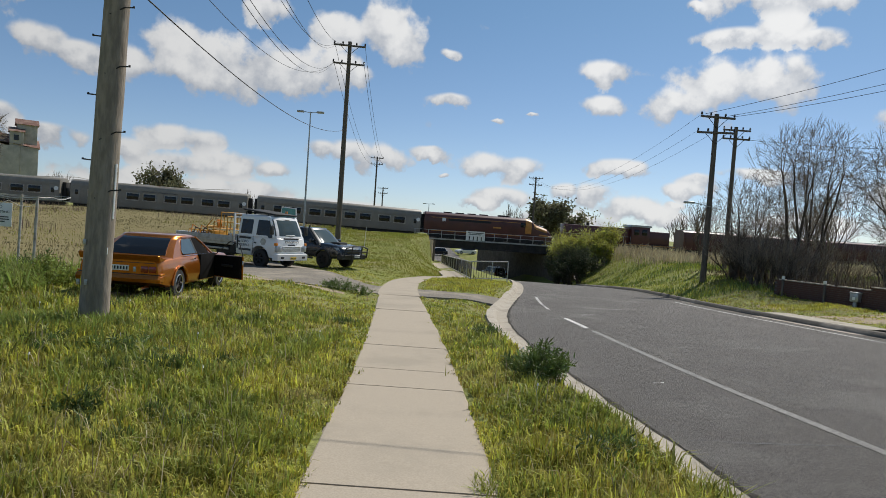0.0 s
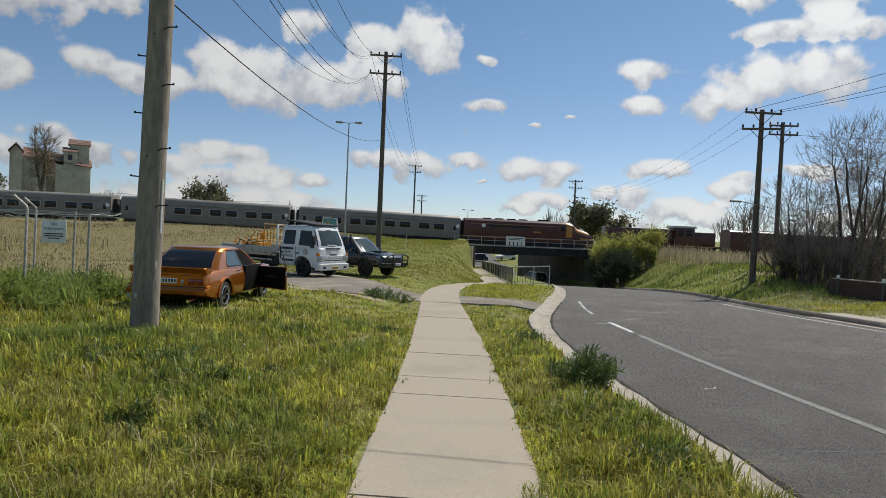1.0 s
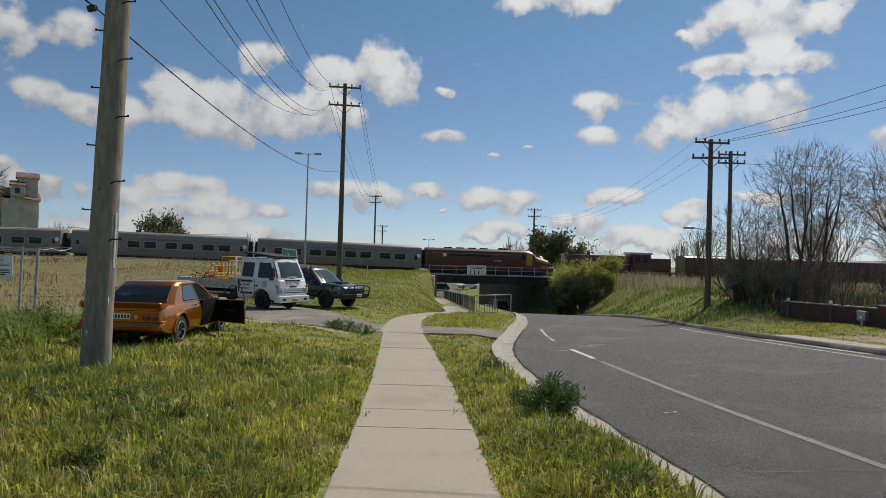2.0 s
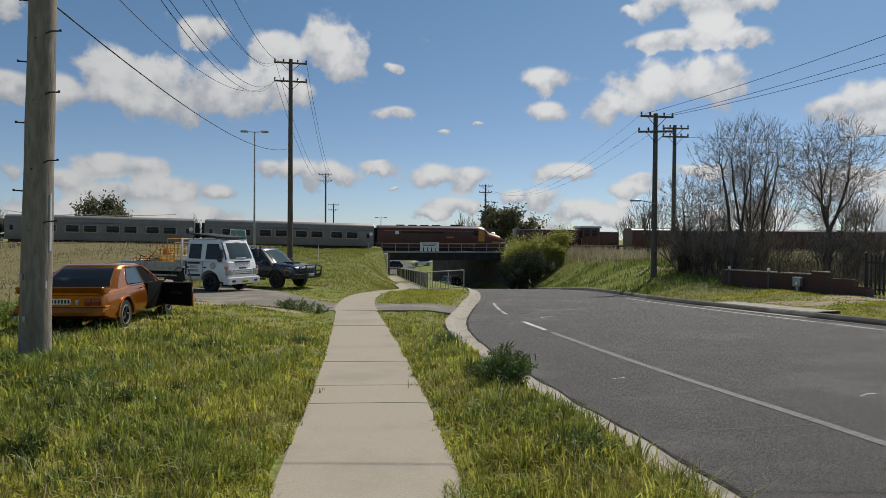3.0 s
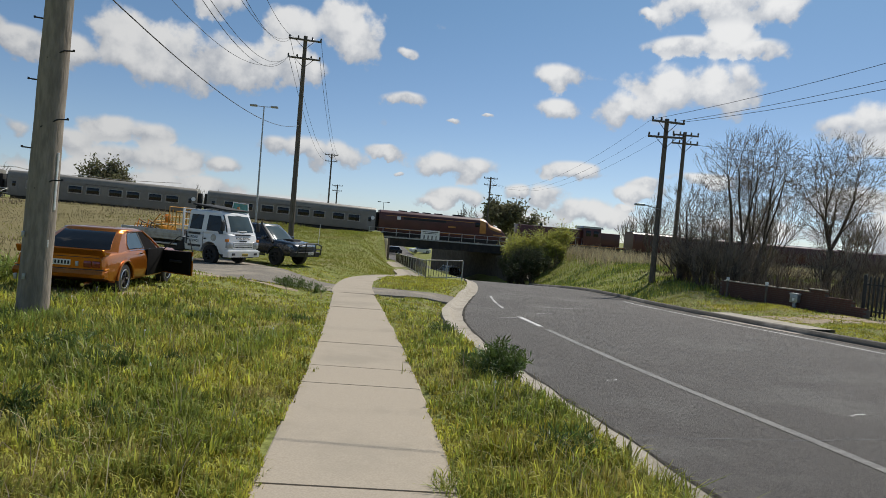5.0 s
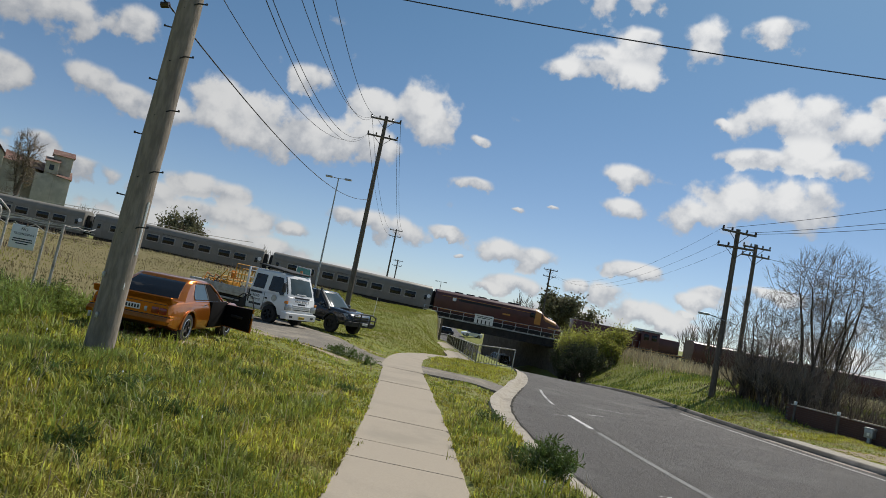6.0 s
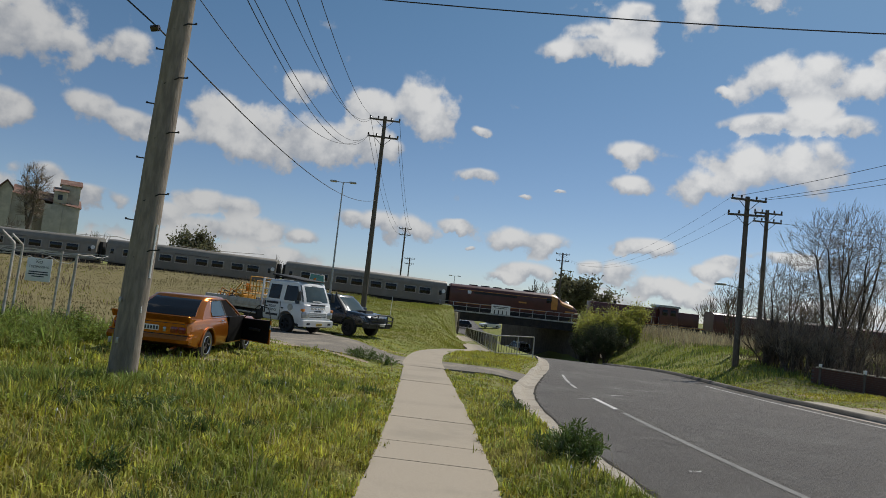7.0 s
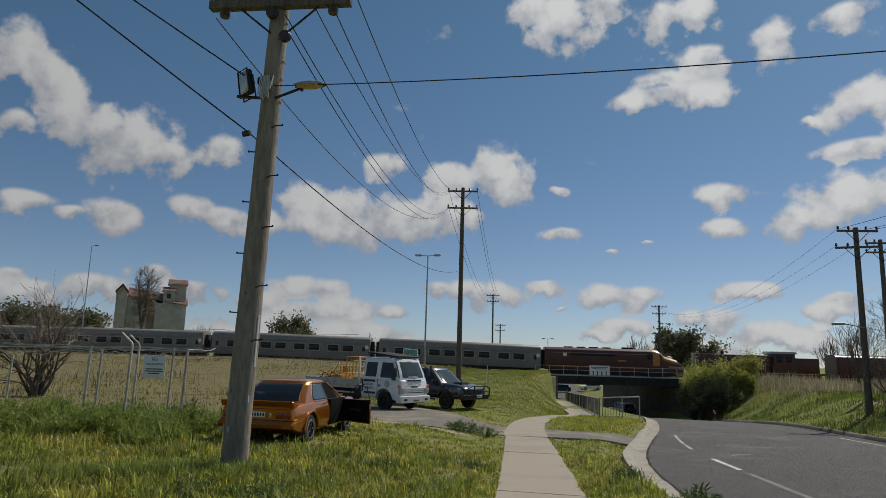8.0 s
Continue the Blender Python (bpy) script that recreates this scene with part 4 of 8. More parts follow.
def locomotive(x0):
    """A streamlined diesel locomotive with a rounded nose at +x."""
    ang = math.degrees(math.atan(0.14))
    t = thing("diesel_locomotive", "tuscan red streamlined diesel locomotive with yellow nose bands", "locomotive", at=pose(*along(x0, TRACK, RAIL_Z), 0, 0, ang))
    rows = [(-0.35, 0.95, 3.70), (-0.2, 1.0, 3.80), (13.6, 1.0, 3.80), (14.2, 1.0, 3.78), (14.9, 0.98, 3.55), (15.5, 0.95, 2.95), (16.4, 0.9, 2.72), (17.2, 0.78, 2.45), (17.8, 0.55, 1.95), (18.0, 0.42, 1.5)]
    g = Geo()
    g.loft([[(x, p[0] * k, p[1]) for p in ring_profile(1.45, 0.85, zt, min(0.65, (zt - 0.85) * 0.35))] for x, k, zt in rows])
    body = part("body", g, "tuscan", t)
    nose = Geo().loft([[(x, p[0] * k * 1.012, p[1] + 0.01) for p in ring_profile(1.45, 1.55, zt, min(0.65, (zt - 0.85) * 0.35))] for x, k, zt in ((13.9, 1.0, 3.79), (14.2, 1.0, 3.78), (14.8, 0.983, 3.58))], cap=False)
    part("cab_band", nose, "chrome_yellow", body, "yellow cab band")
    part("nose_band", Geo().loft([[(x, p[0] * k * 1.012, p[1] + 0.01) for p in ring_profile(1.45, 1.35, zt, 0.3)] for x, k, zt in ((16.0, 0.925, 1.9), (16.4, 0.905, 1.88), (17.2, 0.785, 1.82), (17.85, 0.55, 1.7))], cap=False), "chrome_yellow", body, "yellow nose band")
    part("windscreen", Geo().loft([[(14.95, -1.1, 2.95), (14.95, 1.1, 2.95)], [(14.72, -1.1, 3.5), (14.72, 1.1, 3.5)]], cap=False, closed=False).box(14.9, 15.3, -1.15, 1.15, 2.85, 3.2, 0.05), "glass_dark", t)
    part("cab_window", Geo().box(13.2, 13.9, -1.50, -1.44, 2.5, 3.1, 0.05), "glass_dark", t)
    part("rear_window", Geo().box(2.1, 2.6, -1.50, -1.44, 2.6, 3.05, 0.04), "sign_white", t)
    part("number_panel", Geo().box(9.3, 10.4, -1.475, -1.44, 2.1, 2.3), "chrome_yellow", t)
    part("waist_stripe", Geo().box(0.6, 13.4, -1.47, -1.43, 1.22, 1.30).box(0.6, 13.4, -1.47, -1.43, 3.05, 3.11), "chrome_yellow", t)
    part("headlight", Geo().cyl((16.2, 0, 2.78), (16.75, 0, 2.66), 0.22, 0.2, 14), "lens_clear", t)
    for k in range(4):
        part("roof_fan", Geo().cyl((3.0 + k * 1.7, 0, 3.75), (3.0 + k * 1.7, 0, 3.92), 0.6, seg=18), "tank_black", t)
    part("exhaust_hatch", Geo().box(10.2, 11.6, -0.4, 0.4, 3.7, 4.0, 0.06), "tank_black", t)
    part("grille", Geo().box(3.0, 9.0, -1.475, -1.44, 2.7, 2.98, 0.02), "tank_black", t)
    part("fuel_tank", Geo().box(7.0, 11.0, -1.2, 1.2, 0.28, 0.86, 0.1), "tank_black", t)
    part("underframe", Geo().box(0.4, 16.8, -1.1, 1.1, 0.35, 0.88, 0.05), "tank_black", t)
    part("nose_top", Geo().loft([[(x, p[0] * k * 1.014, p[1] + 0.012) for p in ring_profile(1.45, zb, zt, min(0.65, (zt - 0.85) * 0.35))] for x, k, zt, zb in ((15.1, 0.97, 3.36, 2.5), (15.5, 0.95, 2.95, 2.3), (16.4, 0.9, 2.72, 2.1), (17.2, 0.78, 2.45, 1.9))], cap=False), "chrome_yellow", body, "yellow upper nose")
    part("pilot", Geo().prism([(17.0, 0.2), (18.15, 0.25), (18.0, 1.5), (17.0, 1.5)], -1.1, 1.1, 0.05), "tuscan", t)
    for x in (3.3, 14.2):
        bogie(t, x)
    return t


for k in range(6):
    carriage(-25.6 - 22.9 * k)
locomotive(-2.7)


def hood_locomotive(x0):
    ang = math.degrees(math.atan(0.14))
    t = thing("hood_locomotive", "dark red hood diesel locomotive with raised cab", "locomotive", at=pose(*along(x0, TRACK, RAIL_Z), 0, 0, ang))
    part("long_hood", Geo().box(0.4, 10.4, -0.95, 0.95, 1.25, 3.45, 0.12), "tuscan", t)
    part("short_hood", Geo().box(13.0, 16.4, -0.95, 0.95, 1.25, 3.2, 0.12), "tuscan", t)
    part("cab", Geo().box(10.3, 13.1, -1.4, 1.4, 1.25, 3.75, 0.1), "tuscan", t)
    part("cab_roof", Geo().prism([(10.0, 3.7), (13.4, 3.7), (13.2, 3.98), (10.2, 3.98)], -1.5, 1.5, 0.05), "galv", t, "pale grey cab roof")
    for x in (10.7, 11.9):
        part("cab_window", Geo().box(x, x + 0.75, -1.43, -1.38, 2.55, 3.35, 0.04), "glass_dark", t)
    part("exhaust", Geo().cyl((4.2, 0, 3.4), (4.2, 0, 3.85), 0.22, seg=12), "tank_black", t)
    part("frame", Geo().box(0, 17, -1.4, 1.4, 0.95, 1.27, 0.05), "tank_black", t)
    part("underframe", Geo().box(0.4, 16.6, -1.1, 1.1, 0.3, 0.96, 0.05), "tank_black", t)
    part("stripe", Geo().box(0, 17, -1.42, -1.4, 1.1, 1.18), "chrome_yellow", t)
    rails = Geo()
    for k in range(11):
        rails.cyl((0.2 + k * 1.0, -1.35, 1.25), (0.2 + k * 1.0, -1.35, 2.2), 0.025, seg=6)
    rails.tube([(0.2, -1.35, 2.2), (10.2, -1.35, 2.2)], 0.025, 6)
    part("handrail", rails, "galv", t)
    for x in (3.0, 14.0):
        bogie(t, x)
    return t


def red_wagon(x0, length):
    ang = math.degrees(math.atan(0.14))
    t = thing("rail_wagon", "dark red covered rail vehicle with low arched roof", "rail wagon", at=pose(*along(x0, TRACK, RAIL_Z), 0, 0, ang), group="dark red rail wagons")
    sec = ring_profile(1.45, 0.95, 3.75, 0.5)
    part("body", Geo().loft([[(x, p[0], p[1]) for p in sec] for x in (0.3, length - 0.3)]), "tuscan", t)
    rib = mesh_from("rib", Geo().box(0, 0.08, -1.5, -1.43, 1.0, 3.2, 0.01))
    for k in range(int(length / 1.3)):
        part("rib", rib, "tuscan", t, at=pose(0.6 + k * 1.3, 0, 0))
    part("roof_walk", Geo().box(0.4, length - 0.4, -0.3, 0.3, 3.72, 3.82, 0.02), "galv", t)
    part("underframe", Geo().box(0.1, length - 0.1, -1.2, 1.2, 0.4, 0.96, 0.03), "tank_black", t)
    for x in (2.6, length - 2.6):
        bogie(t, x)
    return t


hood_locomotive(16.4)
red_wagon(34.2, 18)
red_wagon(52.6, 18)
red_wagon(71.0, 18)
# ---------------------------------------------------------------- poles and wires
def wooden_pole(x, y, top, r0, r1, label, lean=(0, 0), mat="wood_pole"):
    z0 = float(ground_z(x, y))
    t = thing("utility_pole", label, "utility pole", at=pose(x, y, z0), group="wooden utility poles")
    h = top - z0
    g = Geo()
    n = 14
    g.tube([(lean[0] * k / n, lean[1] * k / n, -0.3 + (h + 0.3) * k / n) for k in range(n + 1)], [(r0 + (r1 - r0) * k / n) * (1 + 0.02 * math.sin(k * 2.3)) for k in range(n + 1)], 20)
    part("shaft", g, mat, t)
    return t, z0


def crossarm(t, z, half, turn, base, at_x=0.0, at_y=0.0, ends=(-1, -0.45, 0.45, 1), section=0.055, up=True, brace=True):
    """A timber arm with braces and insulators; turn in degrees about z."""
    m = Matrix.Translation((at_x, at_y, z - base)) @ pose(0, 0, 0, 0, 0, turn)
    arm = part("crossarm", Geo().box(-half, half, -0.16 - section, -0.16 + section, -section, section, 0.01), "wood_dark", t, at=m)
    if brace:
        br = Geo()
        for s in (-1, 1):
            br.tube([(s * half * 0.55, -0.16, -section), (0, -0.12, -0.62)], 0.018, 5)
        part("brace", br, "steel_dark", arm)
    for e in ends:
        ins = Geo()
        if up:
            ins.cyl((e * half * 0.95, -0.16, 0.03), (e * half * 0.95, -0.16, 0.13), 0.03, seg=8)
            for q in range(3):
                ins.cyl((e * half * 0.95, -0.16, 0.10 + q * 0.05), (e * half * 0.95, -0.16, 0.135 + q * 0.05), 0.075 - q * 0.012, 0.05, 10)
        else:
            for q in range(3):
                ins.cyl((e * half * 0.92, -0.16, -0.08 - q * 0.045), (e * half * 0.92, -0.16, -0.12 - q * 0.045), 0.09, 0.075, 12)
        part("insulator", ins, "porcelain", arm)
    return arm


def wire(p0, p1, sag, r, label="thin black overhead wire sagging between poles"):
    a, b = Vector(p0), Vector(p1)
    pts = []
    for k in range(25):
        s = k / 24
        p = a.lerp(b, s)
        p.z -= 4 * sag * s * (1 - s)
        pts.append(p)
    return tagged(part("overhead_wire", Geo().tube(pts, r, 5), "black_wire", smooth=60), label, "wire", group="overhead wires")


AX, AY = -5.03, 9.35
pole_a, za = wooden_pole(AX, AY, 7.9, 0.205, 0.150, "thick weathered timber utility pole with climbing pegs and lamp", lean=(0.22, 0.0))
B = (-7.42, 45.0)
pole_b, zb = wooden_pole(*B, 13.7, 0.20, 0.13, "tall dark timber utility pole with two crossarms", mat="wood_dark")
for z in (13.4, 12.15):
    crossarm(pole_b, z, 1.1, 8, zb)
C = (14.68, 36.0)
pole_c, zc = wooden_pole(*C, 8.7, 0.17, 0.12, "dark timber utility pole with street lamp bracket", mat="wood_dark")
for z, tn in ((8.5, 6), (7.65, -10)):
    crossarm(pole_c, z, 1.0, tn, zc)
C2 = (19.75, 45.0)
pole_d, zd = wooden_pole(*C2, 9.7, 0.17, 0.12, "dark timber utility pole beside the railway", mat="wood_dark")
for z in (9.45, 8.85):
    crossarm(pole_d, z, 0.95, 0, zd)
for x, y, top in ((-12.32, 110.0, 12.3), (13.83, 102.0, 10.1), (-13.5, 135.0, 8.5)):
    p, z0 = wooden_pole(x, y, top, 0.17, 0.12, "distant timber utility pole behind the railway", mat="wood_dark")
    crossarm(p, top - 0.25, 1.1, 0, z0)
    crossarm(p, top - 1.3, 1.0, 0, z0)


def flood_pole(x, y, top, arms, label):
    z0 = float(ground_z(x, y))
    t = thing("light_pole", label, "light pole", at=pose(x, y, z0), group="slender yard light poles")
    h = top - z0
    part("mast", Geo().tube([(0, 0, -0.3), (0, 0, h)], [0.09, 0.05], 10), "galv", t)
    for s in arms:
        a = part("arm", Geo().tube([(0, 0, h - 0.05), (s * 0.7, 0, h)], 0.03, 6), "galv", t)
        part("luminaire", Geo().box(min(s * 0.55, s * 1.15), max(s * 0.55, s * 1.15), -0.16, 0.16, h - 0.08, h + 0.08, 0.05), "galv", a)
    return t


flood_pole(-12.05, 55.0, 10.3, (-1, 1), "slender grey steel yard light pole with two lamps")
flood_pole(-66.9, 80.0, 15.75, (1,), "slender grey steel yard light pole with one lamp")
flood_pole(-3.4, 125.0, 5.4, (-1, 1), "short twin-arm yard lamp behind the train")

# ---------------------------------------------------------------- vehicles
def arch(x, r, z0, n=9):
    """Points of a wheel opening, from rear to front."""
    a0 = math.asin(max(-1, min(1, (z0 - WHEEL_Z[0]) / r)))
    return [(x - r * math.cos(a), WHEEL_Z[0] + r * math.sin(a)) for a in np.linspace(a0, math.pi - a0, n)]


WHEEL_Z = [0.32]


def wheel(parent, x, y, r, width, rim="alloy", spokes=5, name="wheel"):
    s = 1 if y > 0 else -1
    w = thing_part(name, parent, pose(x, y, r))
    t = Geo()
    prof = [(0.62, -0.5), (0.93, -0.5), (1.0, -0.36), (1.0, 0.36), (0.93, 0.5), (0.62, 0.5)]
    n = 28
    t.loft([[(r * q * math.cos(2 * math.pi * k / n), width * o, r * q * math.sin(2 * math.pi * k / n)) for q, o in prof] for k in range(n + 1)], cap=False, closed=False)
    part("tyre", t, "tyre", w)
    rg = Geo()
    rg.loft([[(r * q * math.cos(2 * math.pi * k / n), s * width * o, r * q * math.sin(2 * math.pi * k / n)) for q, o in [(0.64, -0.45), (0.64, 0.46), (0.56, 0.50), (0.54, 0.30)]] for k in range(n + 1)], cap=False, closed=False)
    for k in range(spokes):
        a = 2 * math.pi * k / spokes
        c, q = math.cos(a), math.sin(a)
        rg.tube([(0.06 * c, s * width * 0.36, 0.06 * q), (r * 0.58 * c, s * width * 0.40, r * 0.58 * q)], [r * 0.13, r * 0.09], 6)
    rg.cyl((0, s * width * 0.1, 0), (0, s * width * 0.44, 0), r * 0.15, seg=14)
    part("rim", rg, rim, w)
    if rim == "steel_dark":
        part("rim_lip", Geo().tube([(r * 0.60 * math.cos(2 * math.pi * k / 24), s * width * 0.48, r * 0.60 * math.sin(2 * math.pi * k / 24)) for k in range(25)], r * 0.05, 6, cap=False), "alloy", w)
    part("brake_disc", Geo().cyl((0, -s * width * 0.1, 0), (0, s * width * 0.12, 0), r * 0.6, seg=22), "tank_black", w)
    return w


def thing_part(name, parent, m):
    e = new(name)
    e.parent = parent
    e.matrix_local = m
    return e


def slab_body(outline, half, lip=0.10, pull=0.965, drop=0.05):
    """A car's lower body: a side outline with wheel openings, widened across with rounded shoulders and corners."""
    mx = (min(p[0] for p in outline) + max(p[0] for p in outline)) / 2
    zt = max(p[1] for p in outline)
    rows = []
    for y, k, d in ((-half, pull, drop), (-half + 0.03, pull + (1 - pull) * 0.55, drop * 0.5), (-half + lip, 1.0, 0.0), (half - lip, 1.0, 0.0), (half - 0.03, pull + (1 - pull) * 0.55, drop * 0.5), (half, pull, drop)):
        rows.append([(mx + (x - mx) * k, y, z - d * max(0, (z - zt * 0.62) / (zt * 0.38))) for x, z in outline])
    return Geo().loft(rows)


class Cabin:
    """The glasshouse of a car: a tapered block of glass, its roof and its posts."""

    def __init__(self, xf, xr, tf, tr, zb, zt, hb, ht):
        self.xf, self.xr, self.tf, self.tr, self.zb, self.zt, self.hb, self.ht = xf, xr, tf, tr, zb, zt, hb, ht

    def glass(self):
        g = Geo()
        rows = []
        for k in (0.0, 0.5, 1.0):
            z = self.zb + (self.zt - self.zb) * k
            h = self.hb + (self.ht - self.hb) * k + 0.02 * math.sin(math.pi * k)
            a, b = self.xf + (self.tf - self.xf) * k, self.xr + (self.tr - self.xr) * k
            rows.append([(a - 0.10, -h, z), (a, -h * 0.6, z), (a + 0.03, 0, z), (a, h * 0.6, z), (a - 0.10, h, z), (b + 0.06, h, z), (b, h * 0.6, z), (b - 0.02, 0, z), (b, -h * 0.6, z), (b + 0.06, -h, z)])
        return g.loft(rows)

    def roof(self, thick=0.06, over=0.015):
        g = Geo()
        a, b, h = self.tf + 0.02, self.tr - 0.02, self.ht + over
        ring = [(a - 0.12, -h), (a, -h * 0.6), (a + 0.03, 0), (a, h * 0.6), (a - 0.12, h), (b + 0.08, h), (b, h * 0.6), (b - 0.02, 0), (b, -h * 0.6), (b + 0.08, -h)]
        mx = (a + b) / 2

        def sc(k, z):
            return [(mx + (x - mx) * k, y * k, z) for x, y in ring]
        return g.loft([sc(1.0, self.zt - 0.02), sc(1.0, self.zt + 0.01), sc(0.96, self.zt + thick * 0.7), sc(0.80, self.zt + thick)])

    def side(self, s, k, out=0.012):
        return s * (self.hb + (self.ht - self.hb) * k + 0.02 * math.sin(math.pi * k) + out)

    def post(self, s, xb, xt, w, k0=0.0, k1=1.0):
        """A strip over the side glass, from the belt to the roof."""
        g = Geo()
        rows = []
        for k in np.linspace(k0, k1, 4):
            f = (k - k0) / (k1 - k0)
            x, z = xb + (xt - xb) * f, self.zb + (self.zt - self.zb) * k
            y0, y1 = self.side(s, k, -0.02), self.side(s, k, 0.014)
            rows.append([(x - w / 2, y0, z), (x - w / 2, y1, z), (x + w / 2, y1, z), (x + w / 2, y0, z)])
        return g.loft(rows)

    def corner(self, s, front=True, w=0.05):
        b0, b1 = (self.xf - 0.10, self.tf - 0.10) if front else (self.xr + 0.06, self.tr + 0.06)
        return Geo().tube([(b0, s * self.hb, self.zb - 0.02), ((b0 + b1) / 2, s * (self.hb + self.ht) / 2 + s * 0.02, (self.zb + self.zt) / 2), (b1, s * self.ht, self.zt)], w, 8)


def lettering(text, size, m, parent, mat="ink"):
    cu = bpy.data.curves.new("lettering", "FONT")
    cu.body, cu.size, cu.extrude, cu.align_x = text, size, 0.002, "CENTER"
    tmp = bpy.data.objects.new("lettering", cu)
    me = bpy.data.meshes.new_from_object(tmp)
    bpy.data.objects.remove(tmp)
    return part("lettering", me, mat, parent, at=m)


def car_shell(x0, x1, arches, sill, deck, wide, crown=0.03, rake=(0.0, 0.0), z_low=0.25):
    """A car's lower body: at every station across its length a rounded section from sill to deck, cut away over the wheels.
    arches: (x, z, r); sill, deck, wide: lines through few (x, value); rake: by how much the ends lean with height."""
    xs = set(np.round(np.linspace(x0, x1, 30), 3)) | {x0 + 0.03, x1 - 0.03, x0 + 0.08, x1 - 0.08}
    for ax, az, r in arches:
        xs |= {round(ax + r * math.cos(a), 4) for a in np.linspace(0, math.pi, 15)} | {ax - r - 0.004, ax + r + 0.004}
    rings = []
    for x in sorted(xs):
        zb, zd, w = (float(np.interp(x, [p[0] for p in line], [p[1] for p in line])) for line in (sill, deck, wide))
        for ax, az, r in arches:
            if abs(x - ax) <= r:
                zb = max(zb, az + math.sqrt(max(0.0, r * r - (x - ax) ** 2)))
        ends = rake[0] * max(0.0, 1 - (x - x0) / 0.4) + rake[1] * max(0.0, 1 - (x1 - x) / 0.4)
        half = [(w * q, max(zb, z_low + (zd - z_low) * k)) for k, q in ((0.0, 0.93), (0.12, 0.972), (0.36, 1.0), (0.62, 0.996), (0.82, 0.972), (0.94, 0.94), (1.0, 0.885))]
        over = [(w * q, zd + crown * (1 - (q / 0.885) ** 2)) for q in (0.6, 0.3, 0.0, -0.3, -0.6)]
        ring = half + over + [(-y, z) for y, z in reversed(half)]
        rings.append([(x + ends * (z - z_low), y, z) for y, z in ring])
    return Geo().loft(rings)


class Greenhouse:
    """The painted upper part of a car, from belt to roof; its panes lie a little proud of it. levels: (z, rear x, front x, half width)."""

    def __init__(self, levels, dome=0.05):
        self.levels, self.dome = levels, dome

    def at(self, z):
        zs = [q[0] for q in self.levels]
        return [float(np.interp(z, zs, [q[k] for q in self.levels])) for k in (1, 2, 3)]

    def end_x(self, u, z, front):
        b, f, _ = self.at(z)
        back = float(np.interp(abs(u), (0, 0.4, 0.82, 1.0), (0.0, 0.005, 0.045, 0.13)))
        return f + 0.03 - back if front else b - 0.01 + back

    def ring(self, z, k=1.0, lift=0.0):
        b, f, h = self.at(z)
        us = (-1.0, -0.82, -0.4, 0.0, 0.4, 0.82, 1.0)
        pts = [(self.end_x(u, z, True), u * h) for u in us] + [(self.end_x(u, z, False), u * h) for u in reversed(us)]
        mx = (b + f) / 2
        return [(mx + (x - mx) * k, y * k, z + lift) for x, y in pts]

    def shell(self):
        top = self.levels[-1][0]
        zs = sorted(set(np.round(np.linspace(self.levels[0][0], top, 7), 3)) | {q[0] for q in self.levels})
        return Geo().loft([self.ring(z) for z in zs] + [self.ring(top, k, self.dome * q) for k, q in ((0.985, 0.35), (0.93, 0.7), (0.78, 0.92), (0.5, 1.0))])

    def side(self, s, corners, proud=0.007):
        """A pane or panel on one side; corners as (x, z)."""
        return Geo().loft([[(x, s * (self.at(z)[2] + d), z) for x, z in corners] for d in (-0.03, proud * 0.4, proud)])

    def end(self, front, u0, u1, z0, z1, proud=0.008, taper=0.0):
        g, rows = Geo(), []
        o = 1 if front else -1
        for z in sorted(set(np.round(np.linspace(z0, z1, 5), 3)) | {q[0] for q in self.levels if z0 < q[0] < z1}):
            t = 1 - taper * (z - z0) / (z1 - z0)
            us, h = np.linspace(u0, u1, 9) * t, self.at(z)[2]
            rows.append([(self.end_x(u, z, front) + o * proud, u * h, z) for u in us] + [(self.end_x(u, z, front) - o * 0.03, u * h, z) for u in us[::-1]])
        return g.loft(rows)


def plate(parent, m, mat="plate", bars=6, w=0.37, h=0.11):
    """A number plate whose characters are plain bars; it lies in the local x and z, facing -y."""
    p = part("number_plate", Geo().box(-w / 2, w / 2, -0.012, 0.0, -h / 2, h / 2, 0.004), mat, parent, at=m)
    for k in range(bars):
        x = -w * 0.40 + w * 0.8 * k / (bars - 1)
        part("character_bar", Geo().box(x - w * 0.045, x + w * 0.045, -0.016, -0.012, -h * 0.3, h * 0.3), "ink", p)
    return p


REAR = pose(0, 0, 0, 0, 0, -90)  # a panel that faces backwards (-x)
FRONT = pose(0, 0, 0, 0, 0, 90)


